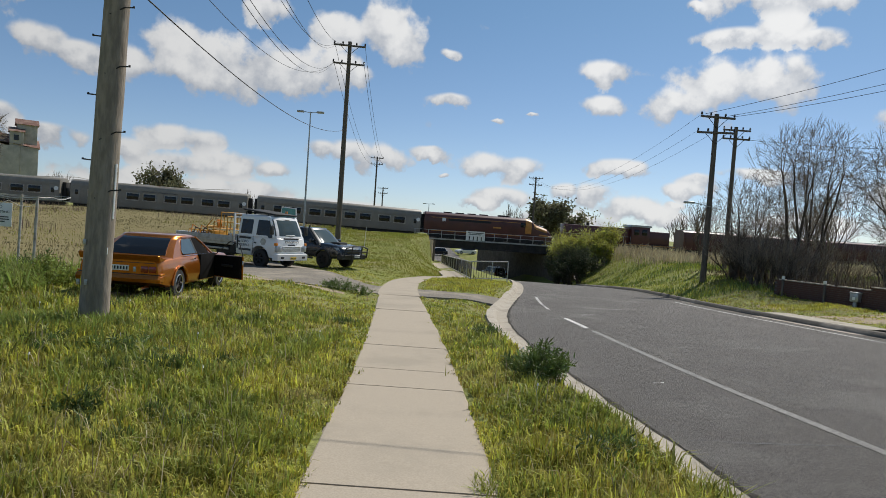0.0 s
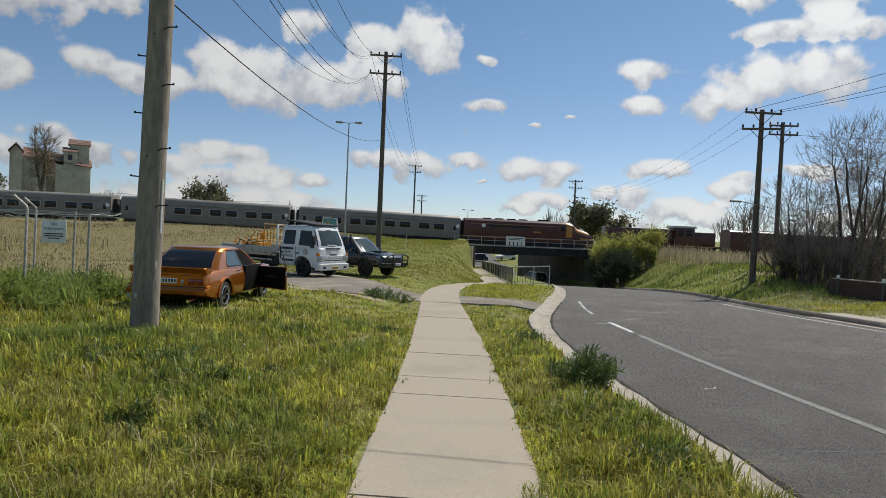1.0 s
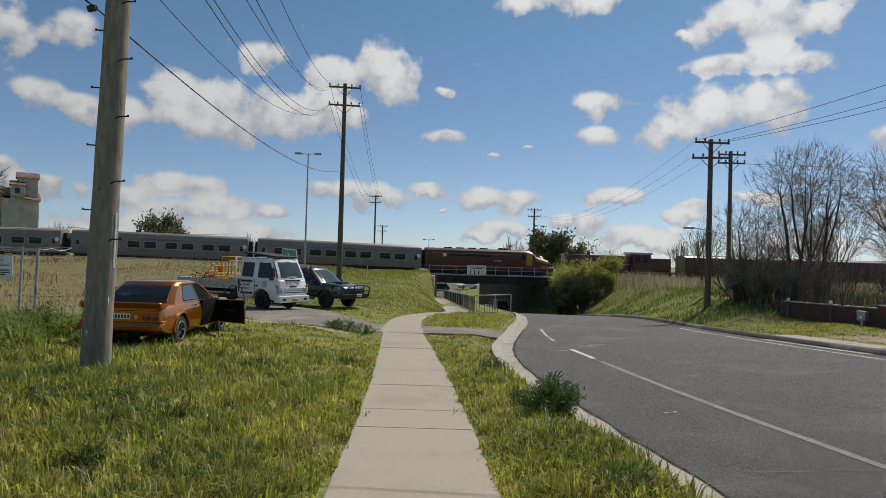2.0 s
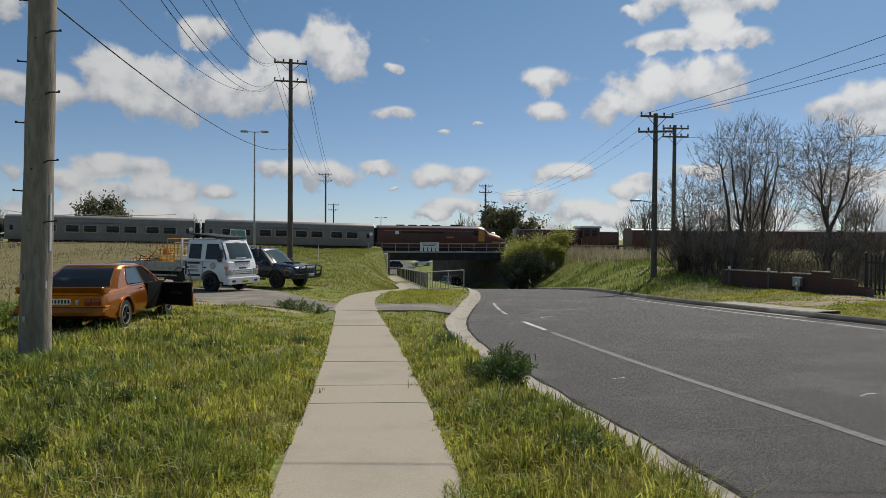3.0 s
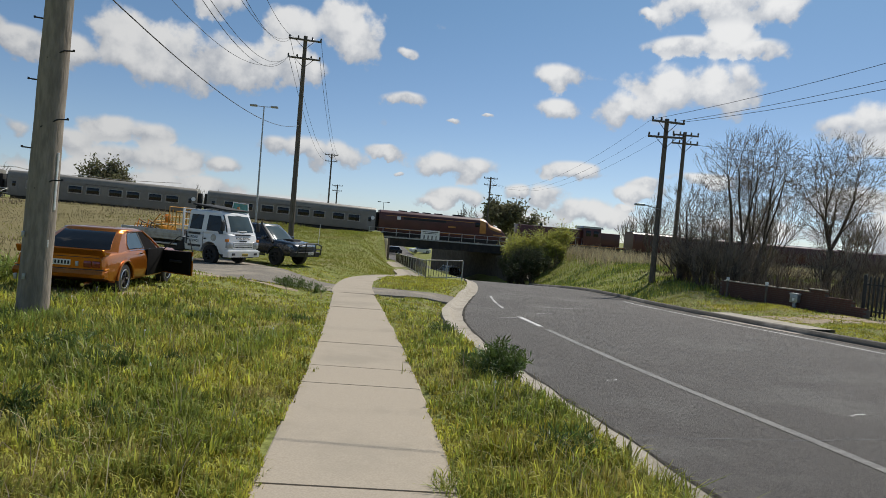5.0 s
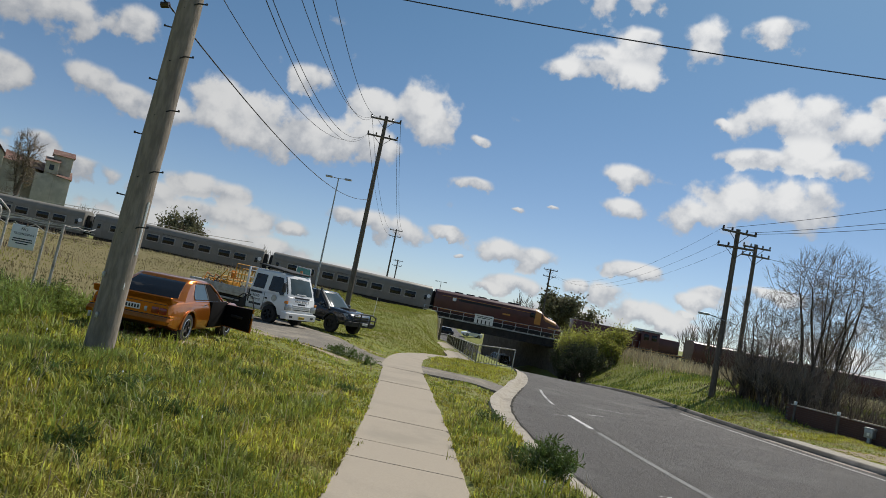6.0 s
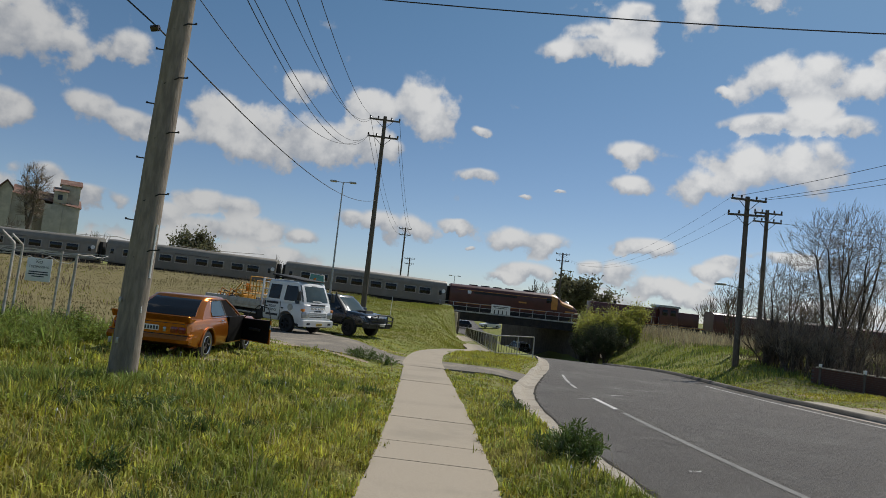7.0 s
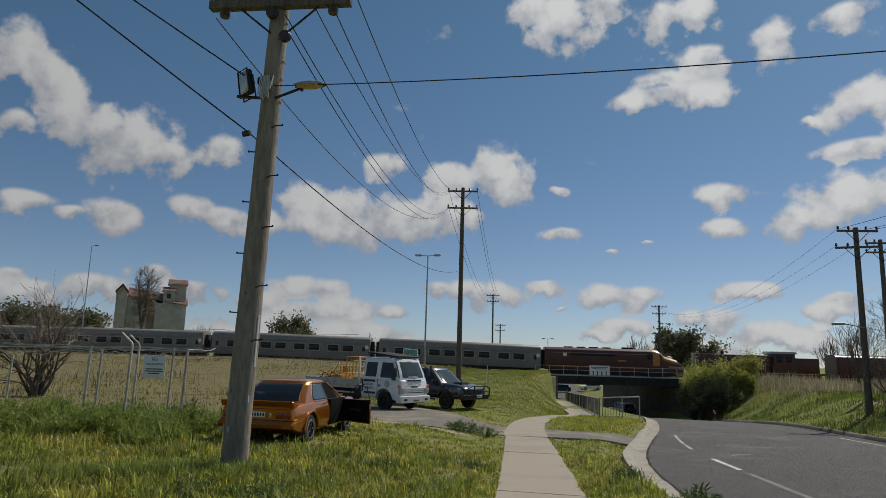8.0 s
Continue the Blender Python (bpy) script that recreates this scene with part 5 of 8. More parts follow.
def orange_sedan(m):
    """Front is +x, its right side -y."""
    t = thing("orange_sedan", "orange vintage sedan parked on grass with front door open", "car", at=m)
    body = part("body", car_shell(-2.17, 2.2, ((-1.28, 0.31, 0.375), (1.31, 0.31, 0.375)), [(-2.17, 0.40), (-1.7, 0.27), (1.7, 0.25), (2.2, 0.36)],
                                  [(-2.17, 0.82), (-2.08, 0.845), (-1.6, 0.87), (-1.1, 0.885), (0.65, 0.88), (1.3, 0.86), (1.9, 0.82), (2.12, 0.77), (2.2, 0.70)],
                                  [(-2.17, 0.77), (-2.12, 0.81), (-1.9, 0.84), (-1.2, 0.868), (0.0, 0.862), (1.3, 0.855), (1.9, 0.82), (2.12, 0.76), (2.2, 0.68)], 0.02, (-0.05, 0.0)), "orange_paint", t, smooth=40)
    for s in (-1, 1):
        for xw in (-1.28, 1.31):
            part("wheel_flare", Geo().tube([(xw - 0.385 * math.cos(a), s * 0.855, 0.31 + 0.385 * math.sin(a)) for a in np.linspace(0.0, math.pi, 15)], 0.028, 6), "orange_paint", t)
    cab = Greenhouse([(0.855, -1.66, 0.80, 0.785), (1.05, -1.40, 0.48, 0.698), (1.20, -1.14, 0.24, 0.631), (1.27, -1.00, 0.10, 0.60)], 0.055)
    roof = part("roof", cab.shell(), "orange_paint", t, "sun-glossed orange roof and pillars", smooth=50)
    part("rear_window", cab.end(False, -0.83, 0.83, 0.91, 1.25), "glass_dark", t, "dark tinted rear window")
    part("windscreen", cab.end(True, -0.90, 0.90, 0.91, 1.25), "glass_dark", t)
    for s in (-1, 1):
        part("side_window", cab.side(s, [(-0.16, 0.915), (-0.98, 0.92), (-0.95, 1.02), (-0.76, 1.225), (-0.24, 1.24)]), "glass_blue", t)
        part("window_frame", Geo().tube([(-0.16, s * 0.770, 0.91), (-0.99, s * 0.768, 0.915), (-0.96, s * 0.722, 1.02), (-0.77, s * 0.628, 1.23), (-0.24, s * 0.622, 1.245)], 0.010, 5), "chrome", t)
        part("centre_pillar", cab.side(s, [(-0.14, 0.90), (-0.20, 0.90), (-0.26, 1.25), (-0.20, 1.25)], 0.012), "black_trim", t)
        part("belt_moulding", Geo().tube([(-1.0, s * 0.790, 0.88), (0.7, s * 0.787, 0.875)], 0.008, 5), "chrome", t)
    for s in (-1, 1):
        part("front_pillar", Geo().tube([(0.10, s * 0.605, 1.262), (0.40, s * 0.70, 1.09), (0.80, s * 0.775, 0.87)], 0.026, 8), "orange_paint", t)
        part("roof_gutter", Geo().tube([(0.08, s * 0.612, 1.262), (-0.75, s * 0.618, 1.265)], 0.014, 6), "orange_paint", t)
    part("side_window", cab.side(1, [(-0.12, 0.90), (0.60, 0.90), (0.12, 1.24), (-0.17, 1.24)]), "glass_blue", t)
    part("bumper_shadow_gap", Geo().box(-2.20, -2.15, -0.80, 0.80, 0.545, 0.56), "ink", t)
    part("boot_spoiler", Geo().prism([(-2.19, 0.81), (-2.26, 0.935), (-2.24, 0.95), (-2.12, 0.905), (-1.88, 0.868), (-1.95, 0.84)], -0.80, 0.80, 0.02), "orange_paint", t, "upturned orange boot lip")
    part("tail_panel", Geo().box(-2.19, -2.13, -0.76, 0.76, 0.575, 0.76, 0.02), "orange_paint", t, "orange panel between the tail lights")
    part("boot_gap", Geo().box(-2.20, -2.17, -0.70, 0.70, 0.775, 0.787), "ink", t)
    for s in (-1, 1):
        for k in range(2):
            y0 = s * (0.42 + 0.16 * k)
            part("tail_light", Geo().box(-2.205, -2.15, min(y0, y0 + s * 0.15), max(y0, y0 + s * 0.15), 0.59, 0.72, 0.015), "tail_red", t)
        part("indicator", Geo().box(-2.20, -1.98, s * 0.80 - 0.025, s * 0.80 + 0.025, 0.545, 0.585, 0.01), "amber", t)
        part("reverse_lamp", Geo().box(-2.20, -2.16, s * 0.30 - 0.03, s * 0.30 + 0.03, 0.60, 0.70, 0.01), "lens_clear", t)
    part("rear_bumper", Geo().prism([(-2.27, 0.40), (-2.29, 0.47), (-2.24, 0.54), (-2.05, 0.54), (-2.05, 0.40)], -0.84, 0.84, 0.04), "orange_paint", t)
    part("front_bumper", Geo().prism([(2.12, 0.38), (2.12, 0.52), (2.28, 0.50), (2.30, 0.44), (2.26, 0.38)], -0.82, 0.82, 0.04), "black_trim", t)
    plate(t, Matrix.Translation((-2.187, 0.0, 0.665)) @ REAR)
    part("exhaust", Geo().cyl((-2.25, -0.45, 0.26), (-1.9, -0.45, 0.27), 0.035, seg=10), "chrome", t)
    for x in (-1.28, 1.31):
        for y in (-0.74, 0.74):
            wheel(t, x, y, 0.315, 0.20, "steel_dark", 5)
    # the driver's doorway stands open on the right side; near-black panels paint its inner shade
    part("door_opening", Geo().box(-0.16, 0.84, -0.873, -0.78, 0.30, 0.885, 0.02), "interior", t, "near-black panel standing for the shaded open doorway")
    part("opening_upper", cab.side(-1, [(-0.12, 0.87), (0.64, 0.87), (0.12, 1.24), (-0.17, 1.24)]), "interior", t)
    hinge = thing_part("front_door", t, Matrix.Translation((0.86, -0.84, 0)) @ pose(0, 0, 0, 0, 0, 58))
    part("outer_skin", Geo().prism([(-1.02, 0.30), (-0.02, 0.30), (0.0, 0.84), (-1.0, 0.87)], -0.035, 0.0, 0.015), "orange_paint", hinge)
    part("trim_panel", Geo().prism([(-0.98, 0.33), (-0.05, 0.33), (-0.04, 0.83), (-0.97, 0.86)], 0.0, 0.05, 0.015), "interior", hinge)
    part("armrest", Geo().box(-0.75, -0.35, 0.05, 0.10, 0.58, 0.64, 0.015), "black_trim", hinge)
    fr = Geo()
    fr.tube([(-1.0, 0.0, 0.86), (-0.92, 0.05, 1.16), (-0.62, 0.08, 1.20), (-0.02, 0.0, 0.84)], 0.013, 6)
    part("window_frame", fr, "black_trim", hinge)
    part("door_lamp", Geo().box(-1.03, -1.015, 0.0, 0.035, 0.66, 0.76, 0.004), "lens_clear", hinge)
    part("door_handle", Geo().box(-0.62, -0.46, -0.868, -0.845, 0.80, 0.825, 0.006), "chrome", t)
    part("door_handle", Geo().box(-0.92, -0.76, -0.06, -0.035, 0.76, 0.785, 0.006), "chrome", hinge)
    for y in (-0.33, 0.33):
        part("seat", Geo().box(-0.22, -0.06, y - 0.24, y + 0.24, 0.45, 1.02, 0.06).box(-0.15, 0.35, y - 0.24, y + 0.24, 0.38, 0.55, 0.05), "interior", t)
    part("mirror", Geo().box(0.42, 0.52, 0.80, 0.97, 0.90, 1.0, 0.03), "chrome", t)
    return t


def crew_truck(m):
    t = thing("crew_cab_truck", "white crew cab tray truck carrying orange road equipment", "truck", at=m)
    body = part("cab_body", car_shell(0.15, 2.52, ((1.55, 0.42, 0.52),), [(0.15, 0.50), (2.0, 0.48), (2.52, 0.42)], [(0.15, 1.36), (2.30, 1.36), (2.45, 1.33), (2.52, 1.28)],
                                      [(0.15, 0.975), (2.1, 0.985), (2.38, 0.965), (2.47, 0.92), (2.52, 0.86)], 0.0, (0.0, -0.05), 0.45), "white_paint", t, smooth=40)
    cab = Greenhouse([(1.32, 0.13, 2.44, 0.955), (1.60, 0.13, 2.36, 0.922), (2.00, 0.14, 2.17, 0.875), (2.17, 0.15, 2.07, 0.855)], 0.10)
    part("cab_upper", cab.shell(), "white_paint", t, smooth=50)
    part("windscreen", cab.end(True, -0.92, 0.92, 1.42, 2.09), "glass_screen", t, "sky-lit windscreen with papers on the dash")
    part("windscreen_seal", Geo().tube([(cab.end_x(u, z, True) + 0.008, u * cab.at(z)[2], z) for u, z in ((-0.93, 1.41), (0.0, 1.405), (0.93, 1.41), (0.93, 1.75), (0.93, 2.10), (0.0, 2.105), (-0.93, 2.10), (-0.93, 1.75), (-0.93, 1.41))], 0.014, 5), "black_trim", t)
    part("dash_papers", Geo().box(2.43, 2.455, -0.35, 0.25, 1.425, 1.47, 0.006), "sign_white", t)
    part("wiper", Geo().tube([(2.43, -0.55, 1.38), (2.37, -0.05, 1.52)], 0.012, 5), "black_trim", t)
    part("wiper", Geo().tube([(2.43, 0.15, 1.38), (2.37, 0.62, 1.52)], 0.012, 5), "black_trim", t)
    for s in (-1, 1):
        part("side_window", cab.side(s, [(1.30, 1.40), (1.95, 1.40), (2.02, 1.30), (2.24, 1.32), (2.22, 1.45), (1.98, 2.05), (1.34, 2.06)]), "glass_dark", t)
        part("side_window", cab.side(s, [(0.36, 1.42), (1.04, 1.42), (1.06, 2.05), (0.40, 2.05)]), "glass_dark", t)
        part("door_gap", Geo().box(1.155, 1.175, s * 0.982 - 0.004, s * 0.982 + 0.004, 0.55, 1.34), "ink", t)
        part("door_handle", Geo().box(1.22, 1.36, s * 0.985 - 0.015, s * 0.985 + 0.015, 1.02, 1.08, 0.01), "black_trim", t)
        part("door_handle", Geo().box(0.26, 0.40, s * 0.985 - 0.015, s * 0.985 + 0.015, 1.02, 1.08, 0.01), "black_trim", t)
        part("headlight", Geo().box(2.40, 2.545, min(s * 0.62, s * 0.96), max(s * 0.62, s * 0.96), 0.72, 1.0, 0.04), "lens_clear", t)
        part("indicator", Geo().box(2.36, 2.53, min(s * 0.88, s * 0.975), max(s * 0.88, s * 0.975), 1.0, 1.12, 0.02), "amber", t)
        part("mirror", Geo().box(2.28, 2.38, min(s * 1.0, s * 1.2), max(s * 1.0, s * 1.2), 1.45, 1.85, 0.04).tube([(2.2, s * 0.9, 1.9), (2.33, s * 1.1, 1.85)], 0.018, 6), "black_trim", t)
        part("vent", Geo().box(0.20, 0.28, s * 0.985 - 0.006, s * 0.985 + 0.006, 0.75, 1.3, 0.004), "black_trim", t)
    part("bumper", Geo().prism([(2.30, 0.34), (2.62, 0.36), (2.64, 0.62), (2.50, 0.66), (2.30, 0.66)], -0.98, 0.98, 0.04), "white_paint", t)
    part("grille", Geo().box(2.49, 2.535, -0.58, 0.58, 0.74, 0.99, 0.015), "white_paint", t)
    for z in (0.78, 0.86, 0.94):
        part("grille_slot", Geo().box(2.53, 2.541, -0.54, 0.54, z - 0.018, z + 0.018), "black_trim" if z < 0.8 else "galv", t)
    for s in (-1, 1):
        part("fog_lamp", Geo().box(2.60, 2.65, s * 0.68 - 0.10, s * 0.68 + 0.10, 0.44, 0.54, 0.02), "ink", t)
    plate(t, Matrix.Translation((2.645, 0.0, 0.46)) @ FRONT, "plate_yellow")
    for z, w in ((1.30, 0.46), (1.03, 0.22)):
        part("lettering_bar", Geo().box(2.44, 2.492 if z > 1.2 else 2.508, -w, w, z - 0.03, z + 0.03), "ink", t)
    lettering("ROAD SERVICE", 0.135, Matrix.Translation((2.507, 0.0, 1.115)) @ pose(0, 0, 0, 86, 0, 90), t)
    for s in (-1, 1):
        for z, a, b in ((1.24, 0.34, 1.02), (0.72, 0.34, 1.05)):
            part("lettering_bar", Geo().box(a, b, s * 0.984 - 0.003, s * 0.984 + 0.003, z - 0.045, z + 0.045), "ink", t)
        for text, z in (("ROAD", 1.03), ("SERVICE", 0.87)):
            lettering(text, 0.15, Matrix.Translation((0.69, s * 0.986, z)) @ pose(0, 0, 0, 90, 0, 0 if s < 0 else 180), t)
    for s in (-1, 1):
        part("door_emblem", Geo().cyl((1.75, s * 0.975, 1.12), (1.75, s * 0.986, 1.12), 0.15, seg=18), "galv", t)
    chassis = Geo()
    for s in (-0.4, 0.4):
        chassis.box(-3.6, 2.2, s - 0.05, s + 0.05, 0.52, 0.74, 0.01)
    part("chassis", chassis, "tank_black", t)
    part("fuel_tank", Geo().box(-1.2, -0.3, -0.85, -0.45, 0.40, 0.75, 0.06), "tank_black", t)
    part("toolbox", Geo().box(-0.25, 0.1, -0.95, 0.95, 0.45, 1.0, 0.04), "tank_black", t)
    part("tray_floor", Geo().box(-3.7, -0.05, -1.0, 1.0, 0.84, 0.96, 0.02), "galv", t)
    for s in (-1, 1):
        part("tray_side", Geo().box(-3.7, -0.05, s * 0.985 - 0.02, s * 0.985 + 0.02, 0.92, 1.26, 0.015), "tray_grey", t, "dusty grey drop side")
        for z in (1.02, 1.13):
            part("side_groove", Geo().box(-3.66, -0.1, s * 1.005 - 0.004, s * 1.005 + 0.004, z - 0.012, z + 0.012), "galv", t)
        part("under_rail", Geo().box(-3.2, -0.3, s * 0.96 - 0.02, s * 0.96 + 0.02, 0.62, 0.70, 0.01), "galv", t)
    part("tailgate", Geo().box(-3.74, -3.68, -1.0, 1.0, 0.92, 1.26, 0.015), "white_paint", t)
    hb = Geo()
    for y in (-0.92, 0.92):
        hb.box(-0.08, -0.02, y - 0.04, y + 0.04, 0.9, 2.28, 0.01)
    for z in (1.5, 1.8, 2.1, 2.25):
        hb.box(-0.08, -0.02, -0.92, 0.92, z - 0.025, z + 0.025, 0.01)
    part("headboard", hb, "white_paint", t)
    for x in (1.55, -2.25):
        for y in (-0.84, 0.84):
            wheel(t, x, y, 0.40, 0.24, "tank_black", 6)
    for y in (-0.9, 0.9):
        part("mudguard", Geo().tube([(-2.25 + 0.52 * math.cos(a), y, 0.42 + 0.52 * math.sin(a)) for a in np.linspace(0.2, math.pi - 0.2, 9)], 0.045, 6), "black_trim", t)
    rack = Geo()
    for x in (0.45, 1.75):
        rack.tube([(x, -0.75, 2.25), (x, -0.75, 2.36), (x, 0.75, 2.36), (x, 0.75, 2.25)], 0.02, 6)
    part("roof_rack", rack, "tank_black", t)
    part("arrow_board", Geo().box(0.2, 2.1, -0.7, 0.7, -0.035, 0.035, 0.02).move(pose(0, 0, 2.50, 0, 5, 0)), "tank_black", t, "folded dark arrow board on the roof rack")
    part("beacon", Geo().cyl((1.6, 0.55, 2.36), (1.6, 0.55, 2.5), 0.07, 0.06, 12), "amber", t)
    return t


def road_equipment(m):
    """Frames and machinery that ride on the truck's tray."""
    t = thing("road_equipment", "orange and yellow steel work frames on the truck tray", "equipment", at=m)
    HTS = (1.25, 1.12, 1.30, 0.85, 0.62)
    for k in range(5):
        x = -0.35 - 0.42 * k
        f = Geo()
        f.tube([(x, -0.7, 0), (x + 0.05, -0.7, HTS[k]), (x + 0.05, 0.5, HTS[k]), (x, 0.5, 0)], 0.028, 6)
        f.tube([(x + 0.03, -0.7, 0.55), (x + 0.03, 0.5, 0.55)], 0.022, 6)
        for q in range(3):
            f.tube([(x + 0.03, -0.5 + 0.4 * q, 0.55), (x + 0.05, -0.5 + 0.4 * q, HTS[k] - 0.1)], 0.02, 5)
        part("work_frame", f, "machine_yellow", t)
    for k in range(7):
        a = -2.0 - 0.2 * k
        part("hose", Geo().tube([(a, -0.8, 0.1), (a - 0.1, -0.6, 0.42 + 0.1 * (k % 3)), (a + 0.15, -0.2, 0.36), (a, 0.3, 0.15)], 0.03, 6), ("machine_yellow", "tank_black", "amber")[k % 3], t)
    part("engine_block", Geo().box(-2.2, -1.75, -0.45, 0.35, 0.0, 0.42, 0.05), "machine_yellow", t)
    part("engine_cover", Geo().box(-2.9, -2.3, -0.6, 0.5, 0.05, 0.32, 0.05), "tank_black", t)
    h = Geo()
    h.tube([(-3.0, -0.4, 0.2), (-2.4, -0.45, 0.5), (-1.9, -0.5, 0.95)], 0.025, 6)
    h.tube([(-3.3, 0.2, 0.25), (-2.5, 0.15, 0.45), (-1.7, 0.1, 0.40)], 0.03, 6)
    part("tow_bar", h, "machine_yellow", t)
    for x, y in ((-2.0, -0.6), (-2.0, 0.55), (-3.1, -0.55)):
        part("small_wheel", Geo().cyl((x, y - 0.05, 0.16), (x, y + 0.05, 0.16), 0.16, seg=14), "tyre", t)
    part("warning_flag", Geo().box(-1.62, -1.6, -0.5, -0.2, 0.55, 0.95, 0.005), "amber", t)
    return t


def pickup(m, paint, label, bull_bar=False, name="dual_cab_ute", sports_bar=False):
    """A dual-cab utility; front is +x."""
    t = thing(name, label, "pickup truck", at=m)
    part("body", car_shell(-2.62, 2.60, ((-1.55, 0.40, 0.475), (1.54, 0.40, 0.475)), [(-2.62, 0.62), (-2.4, 0.50), (2.2, 0.46), (2.60, 0.52)],
                           [(-2.62, 1.12), (0.95, 1.12), (1.25, 1.13), (1.9, 1.10), (2.35, 1.04), (2.5, 0.98), (2.60, 0.86)],
                           [(-2.62, 0.88), (-2.5, 0.915), (2.0, 0.925), (2.35, 0.90), (2.5, 0.83), (2.60, 0.70)], 0.035, (0.0, 0.0), 0.46), paint, t, smooth=40)
    cab = Greenhouse([(1.10, -1.06, 1.24, 0.835), (1.35, -1.00, 0.96, 0.779), (1.62, -0.92, 0.64, 0.718), (1.745, -0.86, 0.46, 0.69)], 0.06)
    part("cabin", cab.shell(), paint, t, smooth=50)
    part("windscreen", cab.end(True, -0.91, 0.91, 1.16, 1.715), "glass_screen", t)
    part("rear_window", cab.end(False, -0.85, 0.85, 1.22, 1.68), "glass_dark", t)
    for s in (-1, 1):
        part("side_window", cab.side(s, [(0.03, 1.17), (1.00, 1.17), (0.92, 1.27), (0.50, 1.66), (0.03, 1.69)]), "glass_dark", t)
        part("side_window", cab.side(s, [(-0.84, 1.19), (-0.06, 1.17), (-0.06, 1.69), (-0.72, 1.66)]), "glass_dark", t)
        part("window_trim", Geo().tube([(-0.86, s * 0.832, 1.155), (1.05, s * 0.832, 1.15)], 0.010, 5), "chrome", t)
        part("door_gap", Geo().box(-0.03, -0.015, s * 0.922 - 0.004, s * 0.922 + 0.004, 0.50, 1.06), "ink", t)
        part("door_handle", Geo().box(0.05, 0.22, s * 0.93 - 0.015, s * 0.93 + 0.015, 0.96, 1.0, 0.01), "black_trim", t)
        part("door_handle", Geo().box(-0.85, -0.68, s * 0.93 - 0.015, s * 0.93 + 0.015, 0.96, 1.0, 0.01), "black_trim", t)
        part("side_step", Geo().tube([(-0.95, s * 0.93, 0.42), (0.95, s * 0.93, 0.42)], 0.045, 8), "black_trim", t)
        part("mirror", Geo().box(0.82, 0.94, min(s * 0.86, s * 1.10), max(s * 0.86, s * 1.10), 1.12, 1.30, 0.04), paint if paint != "white_paint" else "black_trim", t)
        part("headlight", Geo().loft([[(2.17, s * 0.925, 0.98), (2.38, s * 0.87, 0.995), (2.535, s * 0.62, 0.94), (2.60, s * 0.50, 0.86), (2.605, s * 0.56, 0.78), (2.52, s * 0.80, 0.76), (2.34, s * 0.91, 0.86)], [(2.10, s * 0.80, 0.95), (2.30, s * 0.78, 0.96), (2.46, s * 0.58, 0.92), (2.52, s * 0.48, 0.85), (2.52, s * 0.52, 0.80), (2.44, s * 0.72, 0.78), (2.26, s * 0.80, 0.86)]]), "lens_clear", t)
        part("tail_light", Geo().box(-2.645, -2.56, min(s * 0.76, s * 0.915), max(s * 0.76, s * 0.915), 0.76, 1.06, 0.02), "tail_red", t)
        for xw in (-1.55, 1.54):
            ar = Geo().tube([(xw - 0.47 * math.cos(a), s * 0.915, 0.39 + 0.47 * math.sin(a)) for a in np.linspace(0.15, math.pi - 0.15, 9)], 0.035, 6)
            part("wheel_flare", ar, "black_trim" if bull_bar else paint, t)
    part("tub_liner", Geo().box(-2.52, -1.1, -0.74, 0.74, 1.06, 1.115, 0.01), "black_trim", t)
    part("tailgate", Geo().box(-2.65, -2.60, -0.74, 0.74, 0.68, 1.10, 0.02), paint, t)
    part("tailgate_handle", Geo().box(-2.665, -2.64, -0.17, 0.17, 0.92, 1.0, 0.02), "black_trim", t)
    part("rear_bumper", Geo().prism([(-2.78, 0.46), (-2.78, 0.62), (-2.55, 0.66), (-2.5, 0.46)], -0.90, 0.90, 0.03), "black_trim", t)
    plate(t, Matrix.Translation((-2.785, 0.0, 0.56)) @ REAR)
    part("grille", Geo().box(2.56, 2.625, -0.48, 0.48, 0.70, 0.93, 0.03), "black_trim", t)
    part("grille_bar", Geo().box(2.615, 2.64, -0.48, 0.48, 0.90, 0.945, 0.01).box(2.615, 2.636, -0.46, 0.46, 0.80, 0.825, 0.008), "chrome", t)
    part("front_bumper", Geo().prism([(2.35, 0.44), (2.66, 0.46), (2.68, 0.66), (2.5, 0.70), (2.35, 0.70)], -0.90, 0.90, 0.04), "black_trim" if bull_bar else paint, t)
    if bull_bar:
        bb = Geo()
        bb.tube([(2.72, -0.85, 0.55), (2.80, -0.80, 0.98), (2.82, -0.40, 1.08), (2.82, 0.40, 1.08), (2.80, 0.80, 0.98), (2.72, 0.85, 0.55)], 0.035, 8)
        bb.tube([(2.82, -0.35, 1.08), (2.78, -0.35, 0.5)], 0.03, 8)
        bb.tube([(2.82, 0.35, 1.08), (2.78, 0.35, 0.5)], 0.03, 8)
        bb.tube([(2.80, -0.80, 0.82), (2.80, 0.80, 0.82)], 0.03, 8)
        part("bull_bar", bb, "black_trim", t)
        plate(t, Matrix.Translation((2.83, 0.0, 0.62)) @ FRONT)
        part("bonnet_scoop", Geo().prism([(1.35, 1.15), (2.0, 1.12), (1.98, 1.20), (1.6, 1.205)], -0.28, 0.28, 0.03), "black_trim", t)
        part("snorkel", Geo().tube([(1.35, -0.93, 1.0), (1.2, -0.90, 1.2), (0.55, -0.78, 1.78), (0.52, -0.78, 1.9)], 0.045, 8), "black_trim", t)
        part("aerial", Geo().tube([(2.75, 0.6, 1.0), (2.78, 0.62, 2.0)], 0.012, 5), "sign_white", t)
